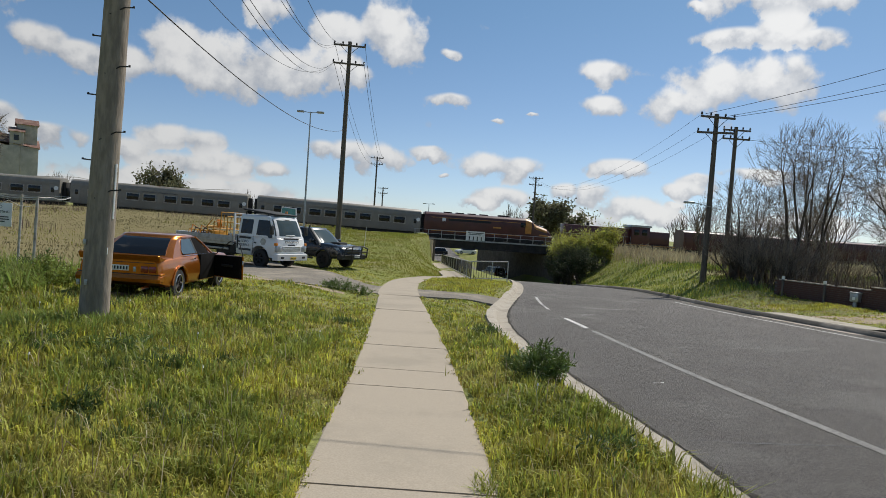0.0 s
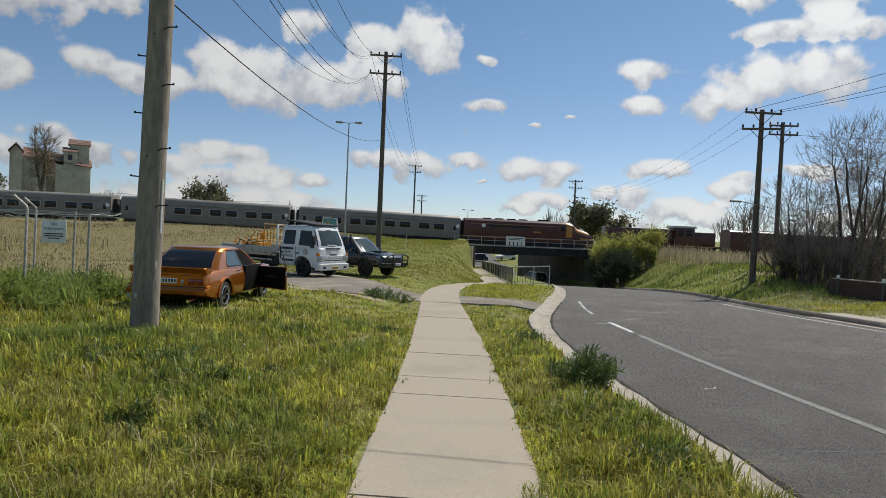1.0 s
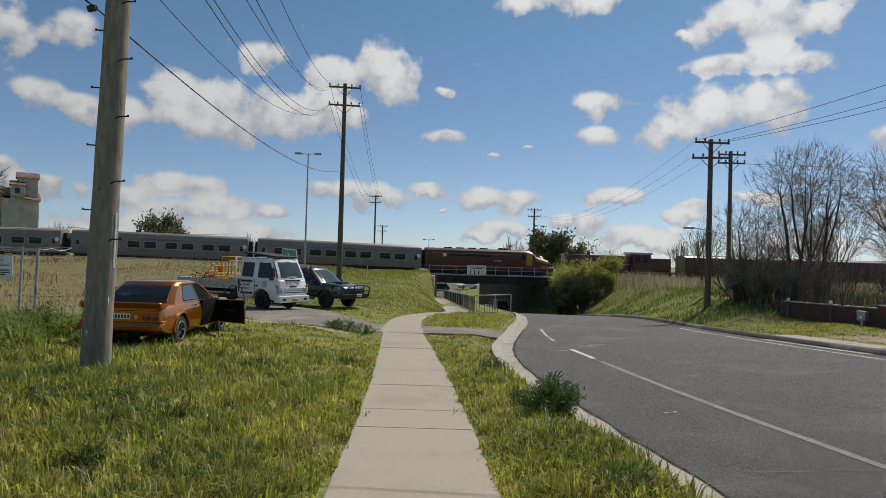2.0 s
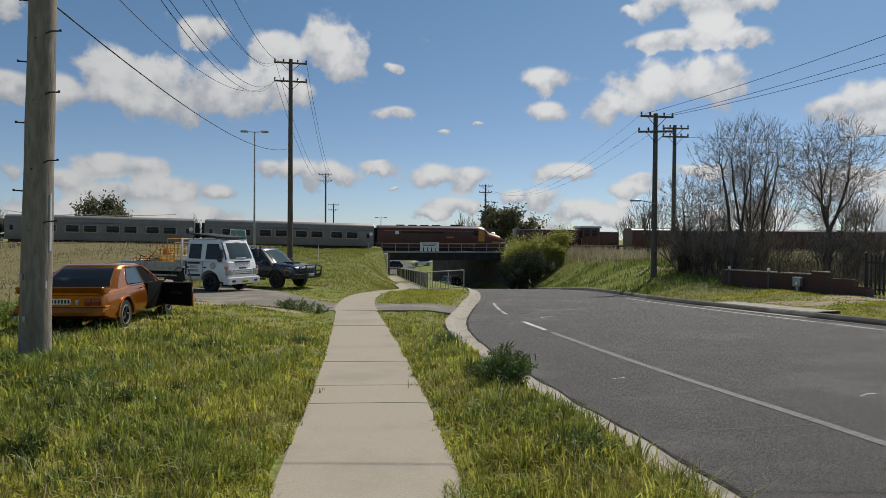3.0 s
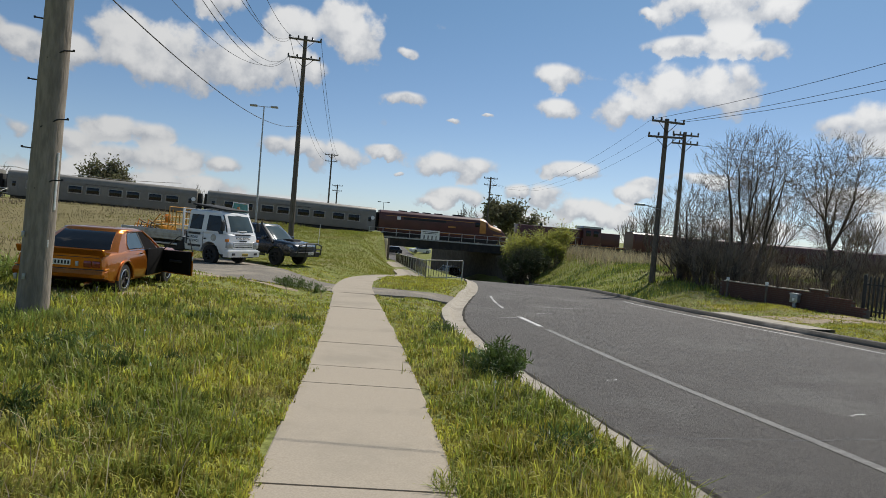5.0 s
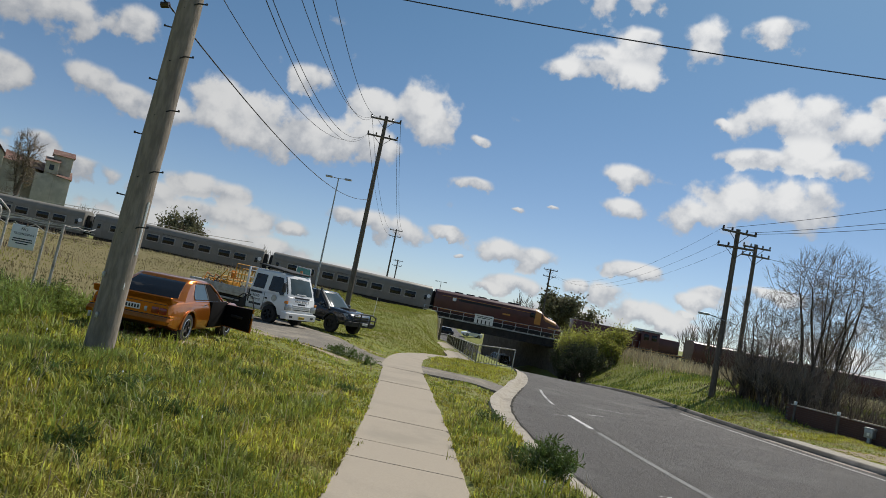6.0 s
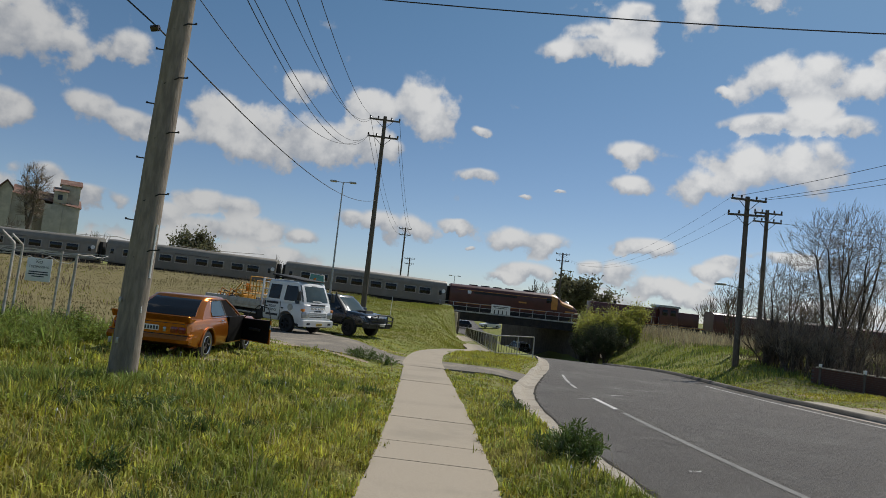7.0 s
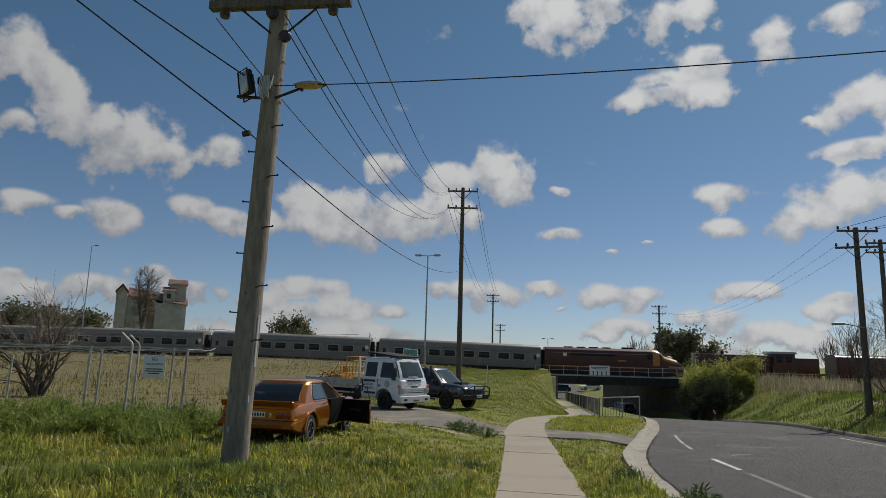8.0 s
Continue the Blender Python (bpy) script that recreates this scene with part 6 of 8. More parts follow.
    if sports_bar:
        part("sports_bar", Geo().tube([(-1.75, -0.78, 1.12), (-1.25, -0.72, 1.62), (-1.2, 0.72, 1.62), (-1.75, 0.78, 1.12)], 0.04, 8), "black_trim", t)
        part("roof_rack", Geo().box(-0.75, 0.35, -0.62, 0.62, 1.84, 1.90, 0.02), "black_trim", t)
    for x in (-1.55, 1.54):
        for y in (-0.80, 0.80):
            wheel(t, x, y, 0.39, 0.25, "alloy" if not bull_bar else "tank_black", 6)
    return t


def four_wheel_drive(m):
    t = thing("silver_four_wheel_drive", "silver four wheel drive wagon with spare wheel on its rear door", "car", at=m)
    WHEEL_Z[0] = 0.38
    z0 = 0.42
    out = [(-2.28, 0.60), (-2.2, 0.48), (-1.95, 0.46)] + arch(-1.40, 0.45, z0 + 0.02) + [(-0.9, z0), (0.95, z0)] + arch(1.38, 0.45, z0 + 0.02) + [(1.95, 0.42), (2.25, 0.46), (2.33, 0.62), (2.30, 0.88), (2.1, 1.03), (1.15, 1.12), (-2.20, 1.14), (-2.30, 1.05), (-2.32, 0.75)]
    part("body", slab_body(out, 0.94, 0.13, 0.96, 0.05), "silver_paint", t)
    cab = Cabin(1.22, -2.22, 0.55, -2.05, 1.10, 1.76, 0.85, 0.70)
    part("glasshouse", cab.glass(), "glass_dark", t)
    part("roof", cab.roof(0.08), "silver_paint", t)
    for s in (-1, 1):
        part("front_pillar", cab.corner(s, True, 0.045), "silver_paint", t)
        part("rear_pillar", cab.corner(s, False, 0.075), "silver_paint", t)
        part("centre_pillar", cab.post(s, 0.1, 0.05, 0.07), "black_trim", t)
        part("quarter_pillar", cab.post(s, -0.95, -0.9, 0.10), "silver_paint", t)
        part("roof_rail", Geo().tube([(0.4, s * 0.64, 1.84), (0.3, s * 0.64, 1.90), (-1.7, s * 0.64, 1.90), (-1.85, s * 0.64, 1.84)], 0.022, 6), "galv", t)
        part("tail_light", Geo().box(-2.345, -2.2, min(s * 0.80, s * 0.945), max(s * 0.80, s * 0.945), 0.82, 1.16, 0.03), "tail_red", t)
        part("headlight", Geo().box(2.15, 2.33, min(s * 0.6, s * 0.9), max(s * 0.6, s * 0.9), 0.78, 0.96, 0.04), "lens_clear", t)
        part("mirror", Geo().box(0.88, 1.0, min(s * 0.9, s * 1.12), max(s * 0.9, s * 1.12), 1.12, 1.30, 0.04), "black_trim", t)
        part("side_moulding", Geo().box(-0.85, 0.9, s * 0.945 - 0.012, s * 0.945 + 0.012, 0.70, 0.78, 0.008), "galv", t)
        part("side_step", Geo().box(-0.9, 0.9, min(s * 0.86, s * 0.98), max(s * 0.86, s * 0.98), 0.40, 0.46, 0.02), "black_trim", t)
    part("rear_window", Geo().loft([[(-2.245, -0.70, 1.14), (-2.245, 0.70, 1.14), (-2.2, 0.70, 1.14), (-2.2, -0.70, 1.14)], [(-2.10, -0.60, 1.72), (-2.10, 0.60, 1.72), (-2.05, 0.60, 1.72), (-2.05, -0.60, 1.72)]]), "glass_dark", t)
    part("rear_door", Geo().box(-2.345, -2.29, -0.74, 0.74, 0.62, 1.12, 0.03), "black_trim", t)
    sp = part("spare_wheel_cover", Geo().cyl((-2.34, 0.05, 0.98), (-2.56, 0.05, 0.98), 0.37, 0.35, 26), "black_trim", t)
    part("cover_ring", Geo().tube([(-2.50, 0.05 + 0.37 * math.cos(a), 0.98 + 0.37 * math.sin(a)) for a in np.linspace(0.3, math.pi - 0.3, 14)], 0.03, 6), "silver_paint", sp)
    plate(t, Matrix.Translation((-2.565, 0.05, 1.02)) @ REAR)
    part("rear_bumper", Geo().prism([(-2.46, 0.48), (-2.48, 0.64), (-2.3, 0.70), (-2.2, 0.48)], -0.92, 0.92, 0.04), "silver_paint", t)
    part("tow_bar", Geo().box(-2.6, -2.3, -0.05, 0.05, 0.38, 0.46, 0.01), "tank_black", t)
    part("brake_lamp", Geo().box(-2.12, -2.06, -0.14, 0.14, 1.76, 1.80, 0.01), "tail_red", t)
    for x in (-1.40, 1.38):
        for y in (-0.82, 0.82):
            wheel(t, x, y, 0.385, 0.24, "alloy", 6)
    return t


def on_ground(x, y, heading, z=None, pitch=0.0):
    """A pose whose +x looks along heading (degrees counterclockwise from +x)."""
    return pose(x, y, float(ground_z(x, y)) + 0.015 if z is None else z, 0, pitch, heading)


orange_sedan(on_ground(-6.38, 14.85, 91) @ Matrix.Scale(1.0, 4))
TRUCK = on_ground(-8.85, 29.4, -28)
crew_truck(TRUCK)
road_equipment(TRUCK @ Matrix.Translation((0, 0, 0.965)))
UTE = on_ground(-6.75, 32.9, -30) @ Matrix.Scale(1.06, 4)
pickup(UTE, "black_paint", "black dual cab utility with bull bar and snorkel", True, "black_ute")
lid = thing("raised_canopy_lid", "teal canopy lid with white frame raised behind the ute", "canopy lid", at=UTE @ pose(-0.9, 0, 1.45))
part("lid_panel", Geo().prism([(-0.55, 0.35), (0.45, 0.45), (0.40, 1.15), (-0.45, 1.20)], -0.70, -0.66, 0.01), "teal", lid)
part("lid_frame", Geo().tube([(0.45, -0.68, 0.0), (0.50, -0.68, 0.45), (0.42, -0.68, 1.18), (-0.48, -0.68, 1.23), (-0.58, -0.68, 0.33)], 0.03, 6), "sign_white", lid)
part("gas_strut", Geo().tube([(0.0, -0.6, 0.0), (0.1, -0.66, 0.5)], 0.015, 6), "steel_dark", lid)
four_wheel_drive(pose(7.4, 92.0, float(road_z(7.4, 92.0)) + 0.006, 0, 0.0, 112))
# ---------------------------------------------------------------- details of the near pole
def pole_a_fittings():
    lean = lambda z: AX + 0.24 * (z - za) / (7.9 - za)
    arm = crossarm(pole_a, 7.25, 1.22, 4, za, 0.26, 0, ends=(-0.85, 0.82), section=0.075, up=False)
    for dx, z in ((-0.02, 7.05), (0.24, 6.62)):
        ins = Geo()
        for q in range(3):
            ins.cyl((dx + 0.2, -0.2 - 0.03 * q, z - za), (dx + 0.2, -0.23 - 0.03 * q, z - za), 0.10, 0.085, 14)
        part("shackle_insulator", ins, "porcelain", pole_a)
    for k in range(12):
        z = 0.7 + 0.42 * k + (0 if k < 6 else 0.1)
        if z < 1.6:
            continue
        s = 1 if k % 2 else -1
        x = 0.24 * z / 8.0
        r = 0.205 - 0.055 * z / 8
        if s > 0:
            g = Geo().tube([(x - 0.02, -r * 0.98, z - 0.13), (x + r * 0.9, -r * 0.55, z), (x + r + 0.10, -r * 0.45, z + 0.01)], 0.011, 6)
        else:
            g = Geo().tube([(x - r * 0.7, -0.05, z), (x - r - 0.12, -0.05, z + 0.01)], 0.011, 6)
        g.cyl(g.v[-1], (g.v[-1][0] + 0.001, g.v[-1][1], g.v[-1][2] + 0.03), 0.014, seg=6)
        part("climbing_peg", g, "steel_dark", pole_a)
    part("conduit", Geo().tube([(0.02 + 0.205, -0.03, 1.55), (0.05 + 0.19, -0.03, 2.35)], 0.026, 8), "sign_white", pole_a, "white cable guard")
    for z in (1.08, 1.32, 3.25):
        part("id_tag", Geo().box(0.19, 0.212, -0.09, -0.02, z - 0.05, z + 0.05, 0.003), "sign_white", pole_a)
    for dx, z in ((-0.13, 0.62), (-0.02, 0.62), (-0.06, 1.2)):
        part("metal_tag", Geo().box(dx - 0.02, dx + 0.02, -0.215, -0.19, z - 0.04, z + 0.04, 0.003), "galv", pole_a)
    # flood light on the left, street lamp on the right
    h = 5.85 - za
    fl = thing("flood_light", "square floodlight bracketed to the timber pole", "floodlight", at=pose(lean(5.85), AY, za))
    part("bracket", Geo().tube([(0, -0.12, h - 0.25), (-0.42, -0.15, h - 0.22), (-0.55, -0.15, h - 0.2)], 0.025, 6), "steel_dark", fl)
    hd = thing_part("head", fl, pose(-0.42, -0.16, h + 0.02, 12, 0, -35))
    part("housing", Geo().prism([(-0.16, -0.2), (0.16, -0.2), (0.14, 0.2), (-0.14, 0.2)], -0.02, 0.07, 0.02), "steel_dark", hd)
    part("lens", Geo().box(-0.13, 0.13, -0.04, -0.015, -0.17, 0.17, 0.01), "lens_clear", hd)
    part("yoke", Geo().tube([(-0.18, 0.05, 0.1), (-0.2, 0.05, -0.26), (0.2, 0.05, -0.26), (0.18, 0.05, 0.1)], 0.014, 6), "steel_dark", hd)
    part("frame", Geo().tube([(-0.17, -0.03, -0.21), (0.17, -0.03, -0.21), (0.15, -0.03, 0.21), (-0.15, -0.03, 0.21), (-0.17, -0.03, -0.21)], 0.016, 6), "tank_black", hd)
    part("driver_box", Geo().box(-0.24, -0.10, -0.12, 0.0, h + 0.02, h + 0.14, 0.02), "steel_dark", fl)
    sl = thing("street_lamp", "small amber street lamp on a short pole bracket", "street lamp", at=pose(lean(5.8), AY, za))
    part("bracket", Geo().tube([(0.1, -0.1, h - 0.24), (0.55, -0.15, h - 0.12)], 0.022, 6), "steel_dark", sl)
    part("canopy", Geo().loft([[(0.50 + x, -0.15 + 0.10 * w * math.cos(a), h - 0.08 + 0.05 * w * math.sin(a)) for a in np.linspace(0, 2 * math.pi, 14)[:-1]] for x, w in ((0.0, 0.5), (0.08, 0.9), (0.22, 1.1), (0.36, 0.9), (0.43, 0.3))]), "lamp_amber", sl, "amber lamp bowl")
    part("hood", Geo().loft([[(0.44 + x, -0.15 + 0.105 * w * math.cos(a), h - 0.075 + 0.062 * w * math.sin(a)) for a in np.linspace(-0.2, math.pi + 0.2, 12)] for x, w in ((0.0, 0.5), (0.10, 0.95), (0.28, 1.12), (0.44, 0.95), (0.54, 0.35))], closed=False, cap=False), "galv", sl, "grey metal hood")
    part("photocell", Geo().cyl((0.58, -0.15, h - 0.16), (0.58, -0.15, h - 0.10), 0.03, seg=8), "steel_dark", sl)
    loops = Geo()
    for k in range(7):
        loops.tube([(0.04 + 0.025 * k, -0.19, h + 0.12), (0.04 + 0.03 * k, -0.24, h - 0.22 - 0.04 * (k % 4)), (0.24 - 0.01 * k, -0.23, h - 0.12 + 0.05 * (k % 3)), (0.26, -0.18, h + 0.12 - 0.04 * k)], 0.011, 5)
    part("cable_loop", loops, "wire_pale", pole_a)
    part("junction", Geo().cyl((-0.28, -0.02, 5.04 - za), (-0.16, -0.02, 5.06 - za), 0.05, seg=8), "porcelain", pole_a)


pole_a_fittings()
lampb = thing("street_lamp", "grey street lamp arm bracketed to the timber pole", "street lamp", at=pose(*C, zc))
part("arm", Geo().tube([(0, -0.15, 4.25), (-0.5, -0.2, 4.35), (-0.95, -0.2, 4.42)], 0.025, 6), "galv", lampb)
part("lantern", Geo().box(-1.5, -0.9, -0.30, -0.10, 4.36, 4.48, 0.04), "galv", lampb)

# wires from the near pole to the tall one, and away over the road
for dx, z0, bx, z1, sag in ((-1.05, 7.05, -1.05, 12.2, 1.9), (0.34, 6.6, -1.0, 12.25, 1.8), (0.20, 7.02, -0.95, 12.3, 1.7), (0.58, 7.35, -1.05, 13.5, 1.3), (1.05, 7.05, -1.0, 13.4, 1.3), (1.22, 7.72, -0.45, 13.55, 1.1)):
    wire((AX + 0.2 + dx, AY - 0.2, z0), (B[0] + bx, B[1] - 0.1, z1), sag, 0.010)
wire((AX - 0.16, AY - 0.02, 5.05), (B[0], B[1] - 0.15, 7.6), 0.9, 0.013, "thick black service cable between the poles")
wire((AX - 0.16, AY - 0.02, 5.05), (-12.75, 2.5, 11.1), 0.1, 0.013, "thick black service cable from the near pole")
wire((AX - 0.1, AY - 0.1, 5.9), (-12.05, 1.5, 10.2), 0.1, 0.012, "thick black service cable from the near pole")
wire((AX + 0.15, AY - 0.12, 5.82), (16.0, 7.3, 5.95), 0.42, 0.009, "thick black service cable crossing above the road")
for k, (bx, z) in enumerate(((-1.05, 13.5), (1.05, 13.5), (-1.05, 12.25), (1.05, 12.25))):
    wire((B[0] + bx, B[1] + 0.1, z), (-12.32 + bx, 110.0, 12.1 if k < 2 else 11.1), 1.6, 0.014)
for bx, z, ze in ((-0.7, 8.65, 11.3), (0.55, 8.6, 10.5), (0.95, 8.6, 9.9)):
    wire((C[0] + bx, C[1] - 0.15, z), (24.0 + bx * 0.4, 12.0, ze), 0.5, 0.012)
for bx, z in ((-0.9, 8.6), (-0.9, 7.8), (0.0, 7.75)):
    wire((C[0] + bx, C[1] + 0.05, z), (13.83 + bx, 101.8, 9.8), 2.5, 0.007)
wire((C2[0], C2[1], 8.9), (34.0, 40.0, 8.6), 0.3, 0.012)

# ---------------------------------------------------------------- fences, signs, walls
guard = thing("path_guard_rail", "grey steel pedestrian guard rail beside the footpath", "railing")


def rail_panel(parent, p0, p1, h, nb):
    a, b = Vector(p0), Vector(p1)
    up = Vector((0, 0, h))
    part("top_rail", Geo().tube([a + up, b + up], 0.03, 8), "wire_pale", parent)
    part("bottom_rail", Geo().tube([a + Vector((0, 0, 0.1)), b + Vector((0, 0, 0.1))], 0.025, 8), "wire_pale", parent)
    for k in range(nb + 1):
        p = a.lerp(b, k / nb)
        end = k in (0, nb) or k % 8 == 0
        part("post" if end else "baluster", Geo().cyl(p - Vector((0, 0, 0.15 if end else -0.1)), p + up, 0.03 if end else 0.012, seg=8), "galv" if end else "steel_dark", parent)


GZ = lambda x, y: float(ground_z(x, y))
FL, FR = (1.63, 35.0), (3.62, 35.0)
rail_panel(guard, (*FL, -1.40), (*FR, -1.28), 1.03, 14)
run = [(1.63 - 1.75 * s, 35.0 + 40.0 * s) for s in (0.0, 0.12, 0.25, 0.4, 0.58, 0.78, 1.0)]
for p, q in zip(run, run[1:]):
    rail_panel(guard, (*p, -0.04 * p[1] + 0.0), (*q, -0.04 * q[1] + 0.0), 1.0, max(8, int((Vector(q) - Vector(p)).length / 0.35)))

sec = thing("security_fence", "rusty steel security fence posts with sagging barbed wire", "fence")
PZ = -0.25
for x, y, top, crank in ((-11.5, 14.0, 1.52, 0), (-10.38, 14.0, 1.56, 1), (-8.9, 14.0, 1.48, 0), (-13.0, 16.3, 1.42, 0), (-11.84, 16.3, 1.55, 1), (-10.76, 16.3, 1.55, 0), (-16.4, 16.8, 1.18, 0), (-15.2, 14.2, 1.5, 0)):
    pts = [(x - 0.02, y, GZ(x, y) - 0.2), (x + 0.02, y, top)]
    if crank:
        pts += [(x, y, top + 0.06), (x - 0.27, y - 0.05, top + 0.30)]
    part("post", Geo().tube(pts, 0.030, 8), "galv_pale", sec)
rnd = random.Random(11)


def slack(p, q, n, amp, r, parent, name="barbed_wire"):
    a, b = Vector(p), Vector(q)
    pts = []
    for k in range(n + 1):
        v = a.lerp(b, k / n)
        if 0 < k < n:
            v += Vector((0, rnd.uniform(-amp, amp), rnd.uniform(-amp, amp) - amp * 0.6))
        pts.append(v)
    part(name, Geo().tube(pts, r, 5), "wire_pale", parent)


for z, amp in ((1.50, 0.04), (1.38, 0.09), (1.47, 0.03)):
    slack((-20, 14.3, z - 0.05), (-11.42, 14, z), 18, amp, 0.009, sec)
    slack((-11.42, 14, z), (-8.87, 14, z), 12, amp, 0.009, sec)
    slack((-17, 17.0, z + 0.05), (-9.5, 16.3, z + 0.05), 14, amp, 0.008, sec)
slack((-8.87, 14, 1.5), (-9.5, 16.3, 1.55), 5, 0.04, 0.008, sec)
slack((-10.7, 13.95, 2.0), (-5.2, 15.6, 2.0), 12, 0.05, 0.006, sec)
part("brace", Geo().tube([(-8.0, 16.2, -0.5), (-7.2, 16.2, 0.75)], 0.03, 7), "wood_dark", sec)


bin_ = thing("timber_bin", "dark weathered timber bin standing in the field behind the sedan", "timber bin", at=pose(-10.75, 22.0, GZ(-10.75, 22.0)) @ Matrix.Diagonal((0.72, 1, 1, 1)))
for k in range(3):
    part("plank", Geo().box(-1.3, 1.3, -0.05, 0.0, 0.03 + 0.29 * k, 0.30 + 0.29 * k, 0.01), "wood_dark", bin_)
for x in (-1.3, 0.0, 1.3):
    part("post", Geo().box(x - 0.06, x + 0.06, 0.0, 0.11, -0.1, 0.98, 0.01), "wood_dark", bin_)
part("top_rail", Geo().box(-1.38, 1.38, -0.08, 0.14, 0.90, 0.95, 0.01), "old_steel", bin_)
part("back_board", Geo().box(-1.3, 1.3, 0.9, 0.95, 0.0, 0.88, 0.01), "wood_dark", bin_)
for x in (-1.3, 1.3):
    part("end_board", Geo().box(x - 0.02, x + 0.02, 0.12, 0.9, 0.0, 0.88, 0.01), "wood_dark", bin_)


warn = thing("warning_sign", "white no trespassing sign hung on the fence wire", "sign", at=pose(-9.68, 13.95, 0.83, 0, 0, 18))
part("board", Geo().box(-0.25, 0.25, -0.008, 0.008, -0.02, 0.50, 0.004), "sign_white", warn)
lettering("NO", 0.085, pose(0, -0.010, 0.38, 90, 0, 0), warn)
lettering("TRESPASSING", 0.068, pose(0, -0.010, 0.28, 90, 0, 0), warn)
for z, w in ((0.19, 0.19), (0.14, 0.20), (0.09, 0.12)):
    part("text_bar", Geo().box(-w, w, -0.012, -0.008, z - 0.012, z + 0.012), "ink", warn)

# ---------------------------------------------------------------- brick wall, letterbox, palisade gate across the road
WALL_A, WALL_B = Vector((15.55, 29.8, 0)), Vector((18.35, 23.6, 0))
wall = thing("garden_wall", "low dark brick garden wall with stepped end and pale capping", "wall", kind="structure")
wd = (WALL_B - WALL_A).normalized()
wl = (WALL_B - WALL_A).length
wang = math.degrees(math.atan2(wd.y, wd.x))
wz = min(GZ(WALL_A.x, WALL_A.y), GZ(WALL_B.x, WALL_B.y)) - 0.05
wm = pose(WALL_A.x, WALL_A.y, wz, 0, 0, wang)


def wall_top(s):
    return 0.80 if s < 4.4 else 0.92 if s < 5.1 else 0.66 if s < 6.2 else 0.4


core = Geo()
for a, b in ((0, 4.4), (4.4, 5.1), (5.1, 6.2), (6.2, wl)):
    core.box(a, b, -0.05, 0.05, -0.3, wall_top((a + b) / 2) - 0.01)
part("mortar_core", core, "mortar", wall, at=wm)
brick = mesh_from("brick", Geo().box(-0.115, 0.115, -0.062, 0.062, -0.038, 0.038, 0.006), 0)
brick.materials.append(M["brick_red"])
row = 0
z = 0.02
count = 0
while z < 0.92 and count < 330:
    s = 0.115 + (0.12 if row % 2 else 0)
    while s < wl - 0.1:
        if z + 0.03 < wall_top(s) and count < 330:
            ob = part("brick", brick, "brick_red", wall, at=wm @ pose(s, rnd.uniform(-0.003, 0.003), z + 0.038, 0, 0, rnd.uniform(-0.6, 0.6)))
            count += 1
        s += 0.24
    z += 0.086
    row += 1
for a, b in ((0.2, 1.4), (1.5, 2.8), (3.0, 4.3), (4.4, 5.1)):
    part("capping", Geo().box(a, b, -0.08, 0.08, wall_top((a + b) / 2), wall_top((a + b) / 2) + 0.045, 0.01), "pale_concrete", wall, at=wm)
box = thing("letterbox", "small grey metal letterbox in front of the brick wall", "letterbox", at=wm @ pose(3.9, -0.22, 0, 0, 0, 0))
part("case", Geo().box(-0.17, 0.17, -0.12, 0.12, 0.28, 0.62, 0.015), "galv", box)
part("lid", Geo().prism([(-0.20, 0.62), (0.20, 0.62), (0.16, 0.68), (-0.16, 0.68)], -0.14, 0.14, 0.01), "galv", box)
part("pedestal", Geo().box(-0.06, 0.06, -0.06, 0.06, -0.2, 0.28, 0.01), "galv", box)
part("number_bar", Geo().box(-0.05, 0.05, -0.128, -0.12, 0.36, 0.48), "sign_white", box)
for s in (0.6, 2.6):
    mk = thing("marker_post", "short white-topped marker post by the wall", "post", at=wm @ pose(s, -0.3, 0))
    part("stake", Geo().box(-0.04, 0.04, -0.04, 0.04, -0.2, 0.85, 0.008), "wood_dark", mk)
    part("cap", Geo().box(-0.05, 0.05, -0.05, 0.05, 0.85, 1.0, 0.01), "sign_white", mk)
gate = thing("palisade_fence", "black steel palisade fence beside a driveway", "fence", at=pose(18.55, 24.2, wz + 0.02, 0, 0, -52))
for k in range(26):
    part("pale", Geo().prism([(k * 0.14 - 0.03, 0.08), (k * 0.14 + 0.03, 0.08), (k * 0.14 + 0.03, 1.60), (k * 0.14, 1.70), (k * 0.14 - 0.03, 1.60)], -0.02, 0.02), "black_trim", gate)
for z in (0.3, 1.35):
    part("rail", Geo().box(-0.05, 3.6, 0.02, 0.06, z - 0.03, z + 0.03, 0.005), "black_trim", gate)
for x in (-0.05, 1.8, 3.6):
    part("post", Geo().box(x - 0.05, x + 0.05, 0.0, 0.1, -0.2, 1.75, 0.01), "black_trim", gate)

